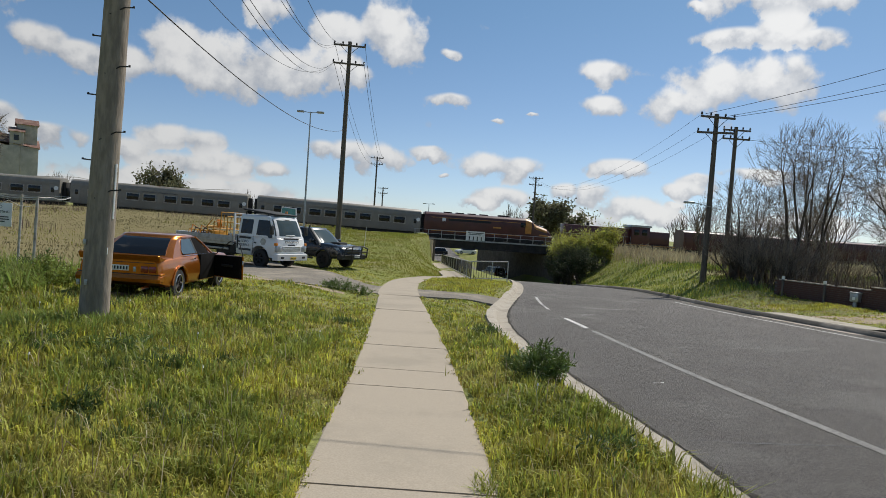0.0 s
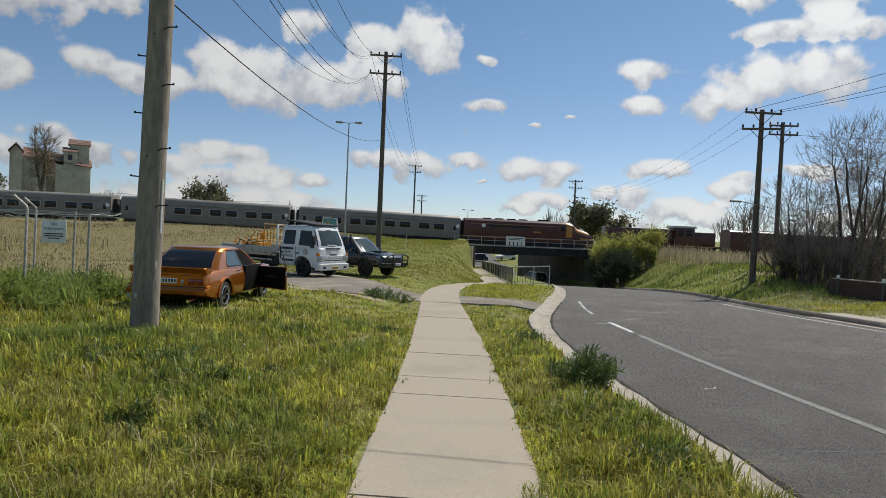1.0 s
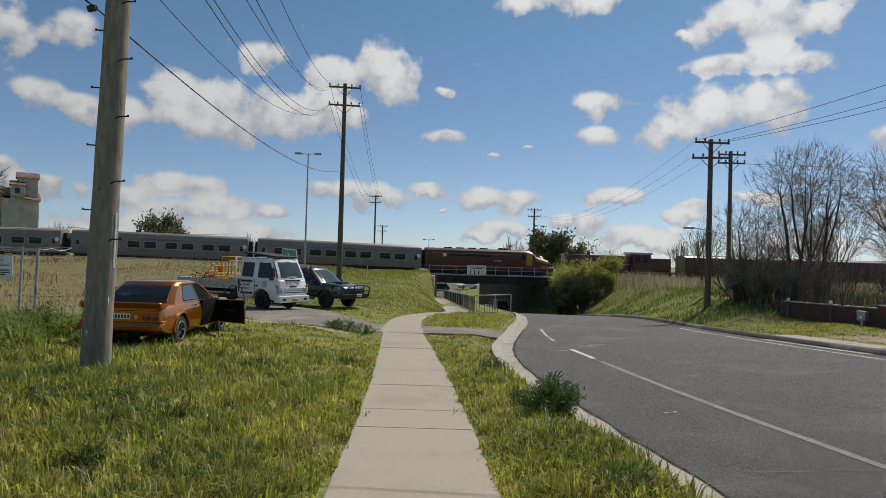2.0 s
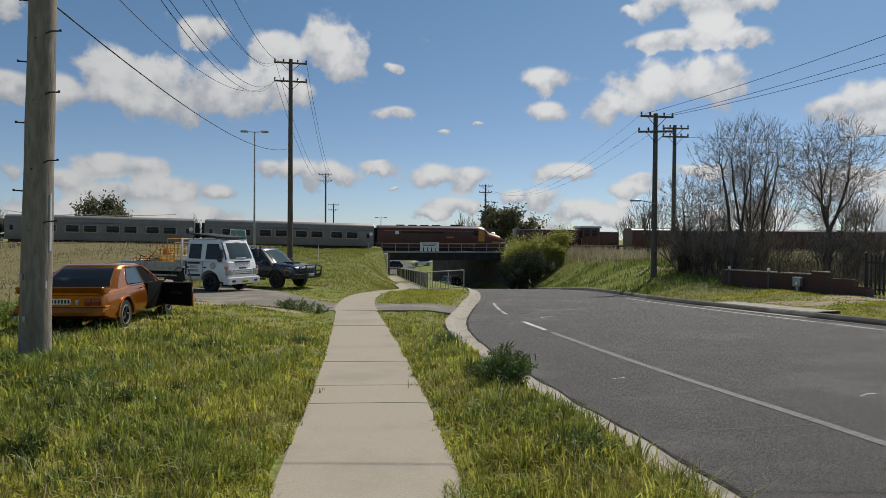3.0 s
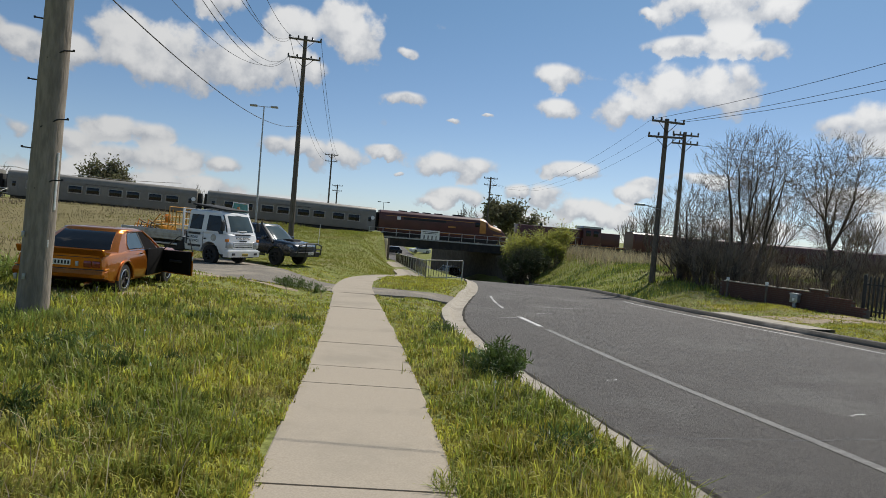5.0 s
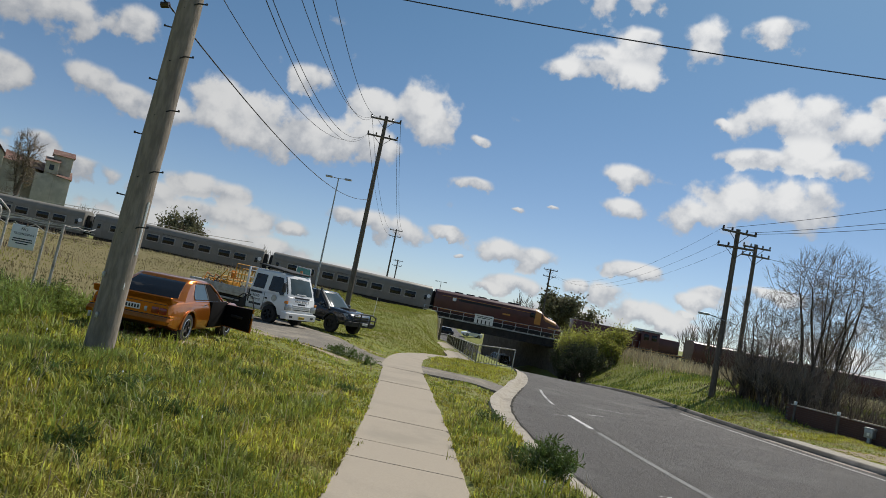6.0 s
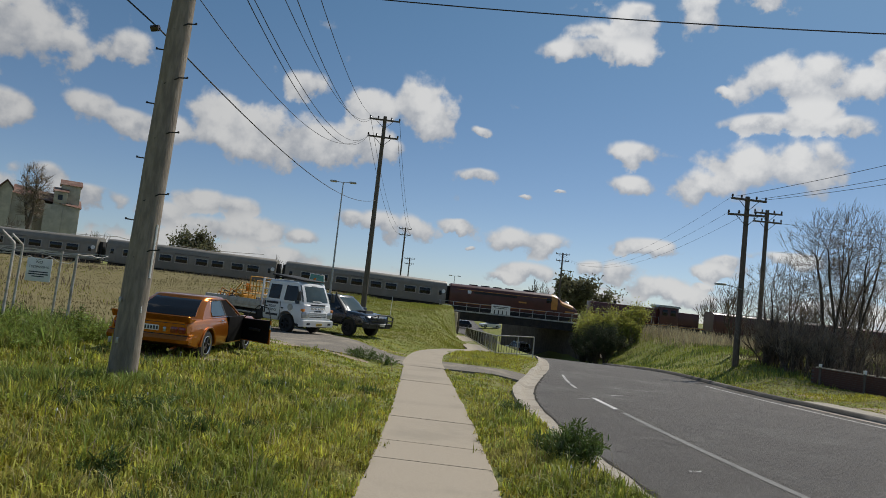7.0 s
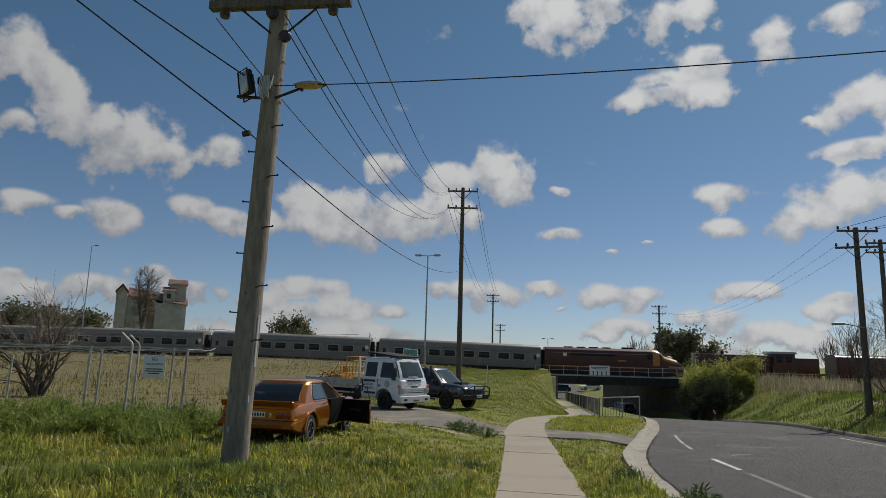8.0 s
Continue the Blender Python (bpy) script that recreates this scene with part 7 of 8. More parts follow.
# ---------------------------------------------------------------- grain silo and far buildings
def grain_store():
    t = thing("grain_silo", "old concrete grain silo with rusty iron roof and tower", "silo", at=pose(-121.0, 172.0, -4.0, 0, 0, 35.3) @ Matrix.Diagonal((0.78, 1, 1, 1)))
    part("end_bay", Geo().prism([(-12.2, 0), (-8.6, 0), (-8.6, 21.2), (-10.4, 22.9), (-12.2, 21.2)], -5, 6, 0.05), "silo_concrete", t)
    part("end_roof", Geo().loft([[(x, y, z) for x, z in ((-12.6, 21.0), (-10.4, 23.1), (-8.2, 21.0), (-8.2, 21.4), (-10.4, 23.5), (-12.6, 21.4))] for y in (-5.4, 6.4)]), "rust_roof", t)
    part("middle_bay", Geo().box(-8.6, -1.6, -3.6, 8, 0, 20.4, 0.05), "silo_concrete", t)
    part("recess", Geo().box(-1.6, 1.2, -0.5, 8, 0, 19.6, 0.05), "silo_concrete", t)
    main = part("store", Geo().box(1.2, 12.0, -4.6, 8, 0, 18.5, 0.05), "silo_concrete", t)
    part("joint_rib", Geo().box(6.8, 7.1, -4.75, -4.5, 0, 18.4, 0.02), "silo_concrete", main)
    part("roof", Geo().loft([[(-8.6, -4.2, 20.3), (-8.6, 3, 23.2), (-8.6, 8.4, 20.6)], [(1.0, -4.4, 19.4), (1.0, 3, 22.2), (1.0, 8.4, 19.4)], [(12.5, -5.1, 18.3), (12.5, 3, 20.9), (12.5, 8.5, 18.4)]]), "rust_roof", t)
    part("elevator_tower", Geo().box(5.6, 11.6, -2.5, 4, 15, 24.6, 0.05), "silo_concrete", t)
    part("tower_roof", Geo().loft([[(x, y, z) for y, z in ((-3.0, 24.5), (0.7, 26.2), (4.5, 24.5))] for x in (5.1, 12.1)]), "rust_roof", t)
    part("tower_annex", Geo().box(3.6, 7.6, -4.4, 1, 16, 22.4, 0.05), "silo_concrete", t)
    part("annex_roof", Geo().loft([[(x, y, z) for y, z in ((-4.8, 22.3), (-1.7, 23.6), (1.4, 22.3))] for x in (3.2, 8.0)]), "rust_roof", t)
    part("annex_window", Geo().box(4.8, 6.2, -4.5, -4.3, 20.0, 21.4), "glass_dark", t)
    for k, (x, z) in enumerate(((12.0, 9.0), (12.0, 10.4))):
        part("conveyor", Geo().tube([(x, -2 - 2 * k, z), (x + 12, -2 - 2 * k, 2.0)], 0.3, 6), "steel_dark", t)


grain_store()
shop = thing("far_building", "low pale commercial building with flat white fascia", "building", at=pose(-112, 96, -1.0, 0, 0, 40))
part("wall", Geo().box(-9, 9, -5, 5, 0, 6.6, 0.05), "render_tan", shop)
part("fascia", Geo().box(-9.3, 9.3, -5.3, 5.3, 6.6, 8.2, 0.05), "sign_white", shop)
for k in range(4):
    part("window", Geo().box(-7.5 + k * 4.2, -5.0 + k * 4.2, -5.06, -4.95, 2.5, 5.0), "glass_dark", shop)


def far_car(x, y, heading, paint, label):
    t = thing("parked_car", label, "car", at=pose(x, y, float(road_z(x, y)) if in_road(x, y) else GZ(x, y), 0, 0, heading), group="cars beyond the underpass")
    WHEEL_Z[0] = 0.32
    out = [(-2.1, 0.5), (-2.0, 0.25)] + arch(-1.3, 0.36, 0.25) + arch(1.3, 0.36, 0.25) + [(2.0, 0.28), (2.15, 0.5), (2.1, 0.78), (1.0, 0.92), (-2.0, 0.95)]
    part("body", slab_body(out, 0.88), paint, t)
    cab = Cabin(1.0, -1.9, 0.3, -1.5, 0.92, 1.45, 0.76, 0.62)
    part("glasshouse", cab.glass(), "glass_dark", t)
    part("roof", cab.roof(0.05), paint, t)
    for xx in (-1.3, 1.3):
        for yy in (-0.78, 0.78):
            wheel(t, xx, yy, 0.32, 0.2)


far_car(4.6, 132.0, 200, "white_paint", "white car beyond the railway underpass")
far_car(-1.2, 128.0, 185, "black_paint", "dark car beyond the railway underpass")
far_car(-4.5, 140.0, 180, "silver_paint", "silver car beyond the railway underpass")

# cracks and sealed joints in the road
def crack(p0, p1, w, seed, label, mat="patch"):
    r = random.Random(seed)
    a, b = Vector((*p0, 0)), Vector((*p1, 0))
    n = max(4, int((b - a).length / 0.25))
    d = (b - a).normalized()
    s = Vector((-d.y, d.x, 0))
    rows, off = [], 0.0
    for k in range(n + 1):
        off = 0.8 * off + r.gauss(0, 0.03)
        c = a.lerp(b, k / n) + s * off
        ww = w * r.uniform(0.3, 1.2)
        rows.append([(q.x, q.y, float(road_z(q.x, q.y)) + 0.003) for q in (c - s * ww / 2, c + s * ww / 2)])
    return part("road_crack", Geo().loft(rows, cap=False, closed=False), mat, road, label)


crack((2.5, 6.0), (9.5, 6.6), 0.03, 1, "dark sealed crack across the road")
crack((7.0, 9.5), (8.2, 13.5), 0.02, 2, "thin crack in the asphalt")
crack((8.6, 12.0), (11.2, 12.4), 0.02, 3, "thin crack in the asphalt")
crack((6.4, 16.5), (7.6, 16.7), 0.035, 4, "dark patch seam in the asphalt")
crack((5.0, 22.0), (6.4, 22.1), 0.06, 5, "worn pale scuff on the asphalt", "line_worn")
crack((2.9, 17.3), (3.5, 17.6), 0.10, 6, "worn pale scuff on the asphalt", "line_worn")
crack((3.1, 8.9), (3.3, 9.0), 0.06, 7, "worn pale scuff on the asphalt", "line_worn")
crack((9.2, 9.0), (12.2, 8.4), 0.035, 9, "dark sealed crack across the road")
crack((7.6, 15.4), (8.0, 15.2), 0.05, 10, "dark patch seam in the asphalt")
crack((5.6, 7.4), (5.9, 7.5), 0.05, 12, "worn pale scuff on the asphalt", "line_worn")
crack((4.3, 19.0), (4.9, 19.4), 0.08, 8, "worn pale scuff on the asphalt", "line_worn")
# ---------------------------------------------------------------- plants
def tri_mesh(name, verts, tris, mat):
    """A mesh straight from arrays."""
    me = bpy.data.meshes.new(name)
    nv, nt = len(verts), len(tris)
    me.vertices.add(nv)
    me.vertices.foreach_set("co", np.ascontiguousarray(verts, np.float32).ravel())
    me.loops.add(nt * 3)
    me.loops.foreach_set("vertex_index", np.ascontiguousarray(tris, np.int32).ravel())
    me.polygons.add(nt)
    me.polygons.foreach_set("loop_start", np.arange(0, nt * 3, 3, dtype=np.int32))
    me.update(calc_edges=True)
    me.materials.append(M[mat])
    return me


def blades(name, x, y, z, h, w, rng, mat, bend=0.5, way=None):
    """Grass blades: each a tapered, bent strip of three triangles; way: the direction of each one's lean."""
    n = len(x)
    a = rng.uniform(0, 2 * np.pi, n) if way is None else way
    face = a + np.pi / 2 + rng.normal(0, 0.4, n)
    lean = h * rng.uniform(0.05, 1.0, n) * bend
    dx, dy = np.cos(a) * lean, np.sin(a) * lean
    wx, wy = np.cos(face) * w / 2, np.sin(face) * w / 2
    v = np.empty((n, 5, 3))
    v[:, 0] = np.stack([x - wx, y - wy, z - 0.01], 1)
    v[:, 1] = np.stack([x + wx, y + wy, z - 0.01], 1)
    v[:, 2] = np.stack([x - wx * 0.75 + dx * 0.3, y - wy * 0.75 + dy * 0.3, z + h * 0.6], 1)
    v[:, 3] = np.stack([x + wx * 0.75 + dx * 0.3, y + wy * 0.75 + dy * 0.3, z + h * 0.6], 1)
    v[:, 4] = np.stack([x + dx, y + dy, z + h * np.sqrt(np.maximum(0.2, 1 - (lean / h) ** 2 * 0.6))], 1)
    t = np.array([[0, 1, 3], [0, 3, 2], [2, 3, 4]])[None] + 5 * np.arange(n)[:, None, None]
    return tri_mesh(name, v.reshape(-1, 3), t.reshape(-1, 3), mat)


def smooth_noise(x, y, s, seed):
    """Soft patches between 0 and 1."""
    r = np.random.default_rng(seed)
    out = np.zeros_like(x)
    for k in range(6):
        a, p, f = r.uniform(0, 2 * np.pi), r.uniform(0, 2 * np.pi), s * r.uniform(0.6, 1.8)
        out += np.sin((x * np.cos(a) + y * np.sin(a)) * f + p)
    return 0.5 + out / 8


rng = np.random.default_rng(5)
BARE = [(-6.0, 13.2, 1.3, 0.42), (-9.0, 8.4, 1.4, 0.42), (-4.5, 19.5, 1.9, 0.62), (-10.5, 8.2, 0.8, 0.3)]


def keep_off(x, y, edge):
    """Where grass may stand: not on paving, with ragged edges."""
    wob = 0.26 * (smooth_noise(x, y, 5.0, 3) - 0.45) + edge
    free = ~((np.abs(x - curve(PATH_C, y)) < 0.62 - wob) & (y < 21))
    free &= ~((x > curve(KERB_L, y) - 0.60 + wob * 0.6) & (x < curve(KERB_R, y) + 0.25))
    free &= ~drive_band(x, y)
    way = np.interp(y, [p[1] for p in WAY], [p[0] for p in WAY])
    free &= ~((np.abs(x - way) < 0.66) & (y > 20) & (y < 80))
    for bx, by, rx, ry in BARE:
        free &= ~((((x - bx) / rx) ** 2 + ((y - by) / ry) ** 2 < 1) & (rng.random(len(x)) < 0.85))
    return free


def lawn(count, r0, r1, a0, a1, name, per=8):
    """Uncut grass in tufts that fan outwards: sappy, dark and sun-bleached ones in drifts."""
    r = np.exp(rng.uniform(np.log(r0), np.log(r1), count))
    a = np.radians(rng.uniform(a0, a1, count))
    x, y = r * np.sin(a), r * np.cos(a)
    patch, drift, fleck = smooth_noise(x, y, 1.1, 8), smooth_noise(x, y, 2.3, 44), smooth_noise(x, y, 6.5, 45)
    h = (0.052 + 0.060 * patch + 0.10 * np.clip(fleck - 0.42, 0, 1)) * np.exp(rng.normal(0, 0.30, count))
    h *= (1 - 0.60 * sstep(10, 18, y)) * np.where(np.abs(x - curve(PATH_C, y)) < 0.95, 0.62, 1.0) * (1 + 0.4 * sstep(2.0, 7.0, -x))
    pick = 0.6 * drift + 0.4 * fleck + rng.normal(0, 0.13, count)
    kind = np.where(pick > 0.62, 1, np.where(pick < 0.36, 2, 0))
    h = np.where(kind == 1, h * 1.25, np.where(kind == 2, h * 0.85, h))
    for k, (mat, label) in enumerate((("blade", "bright green uncut spring lawn grass of mixed height"), ("blade_dark", "darker sappy green grass tufts in the lawn"), ("blade_pale", "sun-bleached yellow-green grass tufts in the lawn"))):
        who = np.repeat(np.nonzero(kind == k)[0], per)
        q = rng.uniform(0, 2 * np.pi, len(who))
        rad = 0.045 * (np.maximum(r[who], 3.0) / 4) ** 0.85 * np.sqrt(rng.random(len(who)))
        bx, by = x[who] + rad * np.cos(q), y[who] + rad * np.sin(q)
        ok = keep_off(bx, by, 0.0) & ~((bx < -6.5) & (by > 17.5)) & (by < 45)
        who, q, bx, by = who[ok], q[ok], bx[ok], by[ok]
        w = 0.0098 * (np.maximum(r[who], 3.0) / 4.0) ** 0.72 * rng.uniform(0.6, 1.5, len(who))
        me = blades(name, bx, by, terrain(bx, by), h[who] * rng.uniform(0.5, 1.3, len(who)), w, rng, mat, 1.15, q + rng.normal(0, 0.7, len(who)))
        tagged(new(name, me), label, "grass", kind="stuff")


lawn(44000, 2.6, 42, -50, 44, "lawn_grass")
lawn(4000, 0.5, 14, 44, 310, "verge_lawn")
lawn(1800, 0.5, 2.6, -50, 44, "verge_lawn")


def tall_tufts(name, centres, per, rad, h0, h1, w, mat, label, bend=0.8, cat="grass", kind="stuff"):
    xs, ys, hs = [], [], []
    for cx, cy, s in centres:
        n = int(per * s)
        rr, aa = rad * s * np.sqrt(rng.random(n)), rng.uniform(0, 2 * np.pi, n)
        xs.append(cx + rr * np.cos(aa))
        ys.append(cy + rr * np.sin(aa))
        hs.append(rng.uniform(h0, h1, n) * (1.1 - 0.6 * (rr / (rad * s)) ** 2) * (0.6 + 0.4 * s))
    x, y, h = np.concatenate(xs), np.concatenate(ys), np.concatenate(hs)
    free = keep_off(x, y, -0.05)
    x, y, h = x[free], y[free], h[free]
    me = blades(name, x, y, terrain(x, y), h, w * rng.uniform(0.6, 1.4, len(x)), rng, mat, bend)
    return tagged(new(name, me), label, cat, kind=kind)


# rank grass round the pole foot and along the fence
spots = [(-4.9 + rng.normal(0, 0.5), 9.0 + rng.normal(0, 0.2), rng.uniform(0.6, 1.1)) for _ in range(26)]
# darker grass drawn along the line of the pole's cast shadow
spots += [(-5.2 - 2.4 * k / 40 + rng.normal(0, 0.2), 8.9 - 0.5 * k / 40 + rng.normal(0, 0.22), rng.uniform(0.5, 1.1)) for k in range(50)]
tall_tufts("pole_foot_grass", spots, 150, 0.28, 0.12, 0.30, 0.010, "weed", "lush green grass round the pole foot, with a darker strip for the pole's shadow")
spots = [(rng.uniform(-17, -7.9), rng.uniform(12.0, 16.8), rng.uniform(0.5, 1.3)) for _ in range(200)]
tall_tufts("fence_weeds", spots, 75, 0.42, 0.15, 0.66, 0.026, "weed", "tall green weeds along the security fence", 1.15)
spots = [(rng.uniform(-5.5, -1.6), rng.uniform(4.5, 12.5), rng.uniform(0.4, 1.0)) for _ in range(60)]
spots += [(rng.uniform(-9.5, -1.6), rng.uniform(5.0, 13.5), rng.uniform(0.5, 1.2)) for _ in range(70)]
spots += [(rng.uniform(0.55, 1.45), rng.uniform(3.4, 12.0), rng.uniform(0.5, 1.0)) for _ in range(26)]
spots += [(1.25 + rng.normal(0, 0.25), 7.3 + rng.normal(0, 0.4), 0.8) for _ in range(8)]
tall_tufts("lawn_tufts", spots, 80, 0.22, 0.10, 0.20, 0.009, "weed", "darker green tufts in the lawn")
spots = [(-2.75 + rng.normal(0, 0.30), 6.6 + rng.normal(0, 0.22), rng.uniform(0.6, 1.1)) for _ in range(9)]
spots += [(cx + rng.normal(0, 0.35), cy + rng.normal(0, 0.2), rng.uniform(0.5, 1.0)) for cx, cy in ((-4.6, 7.2), (-3.0, 10.6), (-1.9, 4.6), (-4.3, 9.6), (-2.0, 12.2), (-5.6, 11.3)) for _ in range(5)]
tall_tufts("dark_clumps", spots, 95, 0.20, 0.10, 0.22, 0.012, "weed_dark", "clumps of dark broad-bladed grass in the lawn")

n = 1000
r = np.exp(rng.uniform(np.log(3.0), np.log(20), n))
a = np.radians(rng.uniform(-50, 20, n))
x, y = r * np.sin(a), r * np.cos(a)
ok = keep_off(x, y, -0.1) & (np.abs(x - curve(PATH_C, y)) > 0.9)
x, y, r = x[ok], y[ok], r[ok]
tagged(new("grass_stalks", blades("grass_stalks", x, y, terrain(x, y), rng.uniform(0.16, 0.36, len(x)), 0.006 * (r / 4) ** 0.6, rng, "straw", 1.3)), "long pale arching grass stalks in the lawn", "grass", kind="stuff")

# dry field behind the fence, and the grassy railway hill
def field(name, n, x0, x1, y0, y1, test, h0, h1, w, mat, label):
    x, y = rng.uniform(x0, x1, n), rng.uniform(y0, y1, n)
    ok = test(x, y) & ~drive_band(x, y) & ~in_road(x, y, 0.4)
    x, y = x[ok], y[ok]
    s = smooth_noise(x, y, 0.25, 21)
    h = rng.uniform(h0, h1, len(x)) * (0.45 + 0.9 * s)
    me = blades(name, x, y, terrain(x, y), h, w * rng.uniform(0.6, 1.6, len(x)), rng, mat, 0.7)
    return tagged(new(name, me), label, "grass", kind="stuff")


def track(x, y):
    """The bare wheel track over the far verge to the gate."""
    return (np.abs((x - 12.3) * 0.545 - (y - 20.0) * 0.838) < 1.5) & (x < 19)


clear = lambda x, y: y < rail_y(x) - 4.5
field("dry_field_grass", 62000, -75, -9, 17, 82, lambda x, y: clear(x, y) & (x < -10.5) & ((y > 38) | (x < -14)), 0.03, 0.13, 0.030, "field_dry", "dull brown dry field grass below the railway")
field("field_green", 16000, -60, -6, 15.5, 60, lambda x, y: clear(x, y) & (smooth_noise(x, y, 0.3, 5) > 0.52), 0.06, 0.24, 0.03, "hill_blade", "patches of olive grass in the dry field")
field("field_scrub", 15000, -70, -10.5, 18.5, 76, lambda x, y: clear(x, y) & (smooth_noise(x, y, 0.55, 15) > 0.60), 0.12, 0.42, 0.020, "field_dry", "drifts of taller dry scrub in the field")
field("hill_grass", 80000, -14, 1.0, 33, 80, lambda x, y: clear(x, y) & (x < curve(HILL_FOOT, y) - 0.1), 0.03, 0.10, 0.030, "hill_blade", "short olive green grass on the railway embankment")
field("hill_weeds", 9000, -14, 0.5, 36, 80, lambda x, y: clear(x, y) & (x < curve(HILL_FOOT, y) - 0.1) & (smooth_noise(x, y, 0.7, 63) > 0.70), 0.10, 0.38, 0.03, "blade_dark", "darker rank grass in drifts on the embankment")
# darker blade colour puts the trees' shade into the bank grass
field("bank_grass", 70000, 9, 40, 22, 82, lambda x, y: clear(x, y) & (x > curve(KERB_R, y) + 0.35) & ((y > 31) | ((x - 15.2) * 6.2 + (y - 29.8) * 2.8 > 0)) & ((x < 15.8) | (y > 42) | (smooth_noise(x, y, 1.0, 77) > 0.75)), 0.06, 0.24, 0.035, "blade_dark", "green grass on the bank across the road")
field("verge_grass", 50000, 10.5, 21, 8, 30, lambda x, y: (x > curve(KERB_R, y) + 0.35) & ((x - 14.6) * 7.6 + (y - 31) * 3.45 < 0) & (smooth_noise(x, y, 1.2, 31) > 0.60) & ~track(x, y), 0.02, 0.09, 0.025, "blade", "short worn grass on the far verge")
field("verge_straw", 30000, 10.5, 21, 8, 31, lambda x, y: (x > curve(KERB_R, y) + 0.3) & ((x - 14.6) * 7.6 + (y - 31) * 3.45 < 0) & (smooth_noise(x, y, 1.2, 31) < 0.70) & (~track(x, y) | (rng.random(len(x)) < 0.15)), 0.01, 0.05, 0.025, "straw", "thin dry grass on the far verge")
# dark weeds deepen the bank's tree shade by colour
field("bank_shade_weeds", 24000, 10.5, 30, 30, 60, lambda x, y: clear(x, y) & (x > curve(KERB_R, y) + 0.4) & ((x < 15.8) | (y > 42)) & (smooth_noise(x, y, 0.9, 91) > 0.50), 0.10, 0.36, 0.03, "weed_dark", "dark weed patches standing in for tree shade on the bank")
field("bank_straw", 19000, 13.5, 48, 50, 84, lambda x, y: clear(x, y) & (x > curve(KERB_R, y) + 4.5), 0.5, 1.3, 0.035, "straw", "tall dry reeds on the railway bank")
field("island_grass", 9000, -0.6, 5.0, 24, 36, lambda x, y: keep_off(x, y, 0.0) & (x < curve(KERB_L, y) - 0.6), 0.05, 0.14, 0.02, "blade", "short grass between footpath and kerb")

field("field_docks", 9000, -60, -9, 18, 70, lambda x, y: clear(x, y) & (smooth_noise(x, y, 0.5, 55) > 0.66), 0.3, 0.8, 0.03, "brush", "brown dead weed stalks in the dry field")
field("brushwood", 9000, 16.0, 36, 26, 40, lambda x, y: ((x - 15.9) * 6.2 + (y - 29.8) * 2.8 > 0) & (y < 37 + 0.1 * x), 0.4, 1.7, 0.014, "brush", "dense dark leafless brushwood behind the wall")
field("litter_straw", 13000, 15.6, 40, 24, 42, lambda x, y: ((x - 15.6) * 6.2 + (y - 29.8) * 2.8 > 0), 0.05, 0.2, 0.03, "litter", "dry brown leaf litter under the bare trees")


def leaf_cloud(name, pts, size, mat, droop=0.3, slim=0.28):
    """Many small leaves: each a bent pair of triangles of its own direction."""
    n = len(pts)
    d = rng.normal(size=(n, 3))
    d[:, 2] -= droop
    d /= np.linalg.norm(d, axis=1)[:, None]
    s = np.cross(d, rng.normal(size=(n, 3)))
    s /= np.linalg.norm(s, axis=1)[:, None] + 1e-9
    ln = size * rng.uniform(0.6, 1.5, n)[:, None]
    v = np.empty((n, 4, 3))
    v[:, 0], v[:, 1] = pts, pts + d * ln * 0.5 + s * ln * slim
    v[:, 2], v[:, 3] = pts + d * ln, pts + d * ln * 0.5 - s * ln * slim
    t = np.array([[0, 1, 2], [0, 2, 3]])[None] + 4 * np.arange(n)[:, None, None]
    return tri_mesh(name, v.reshape(-1, 3), t.reshape(-1, 3), mat)


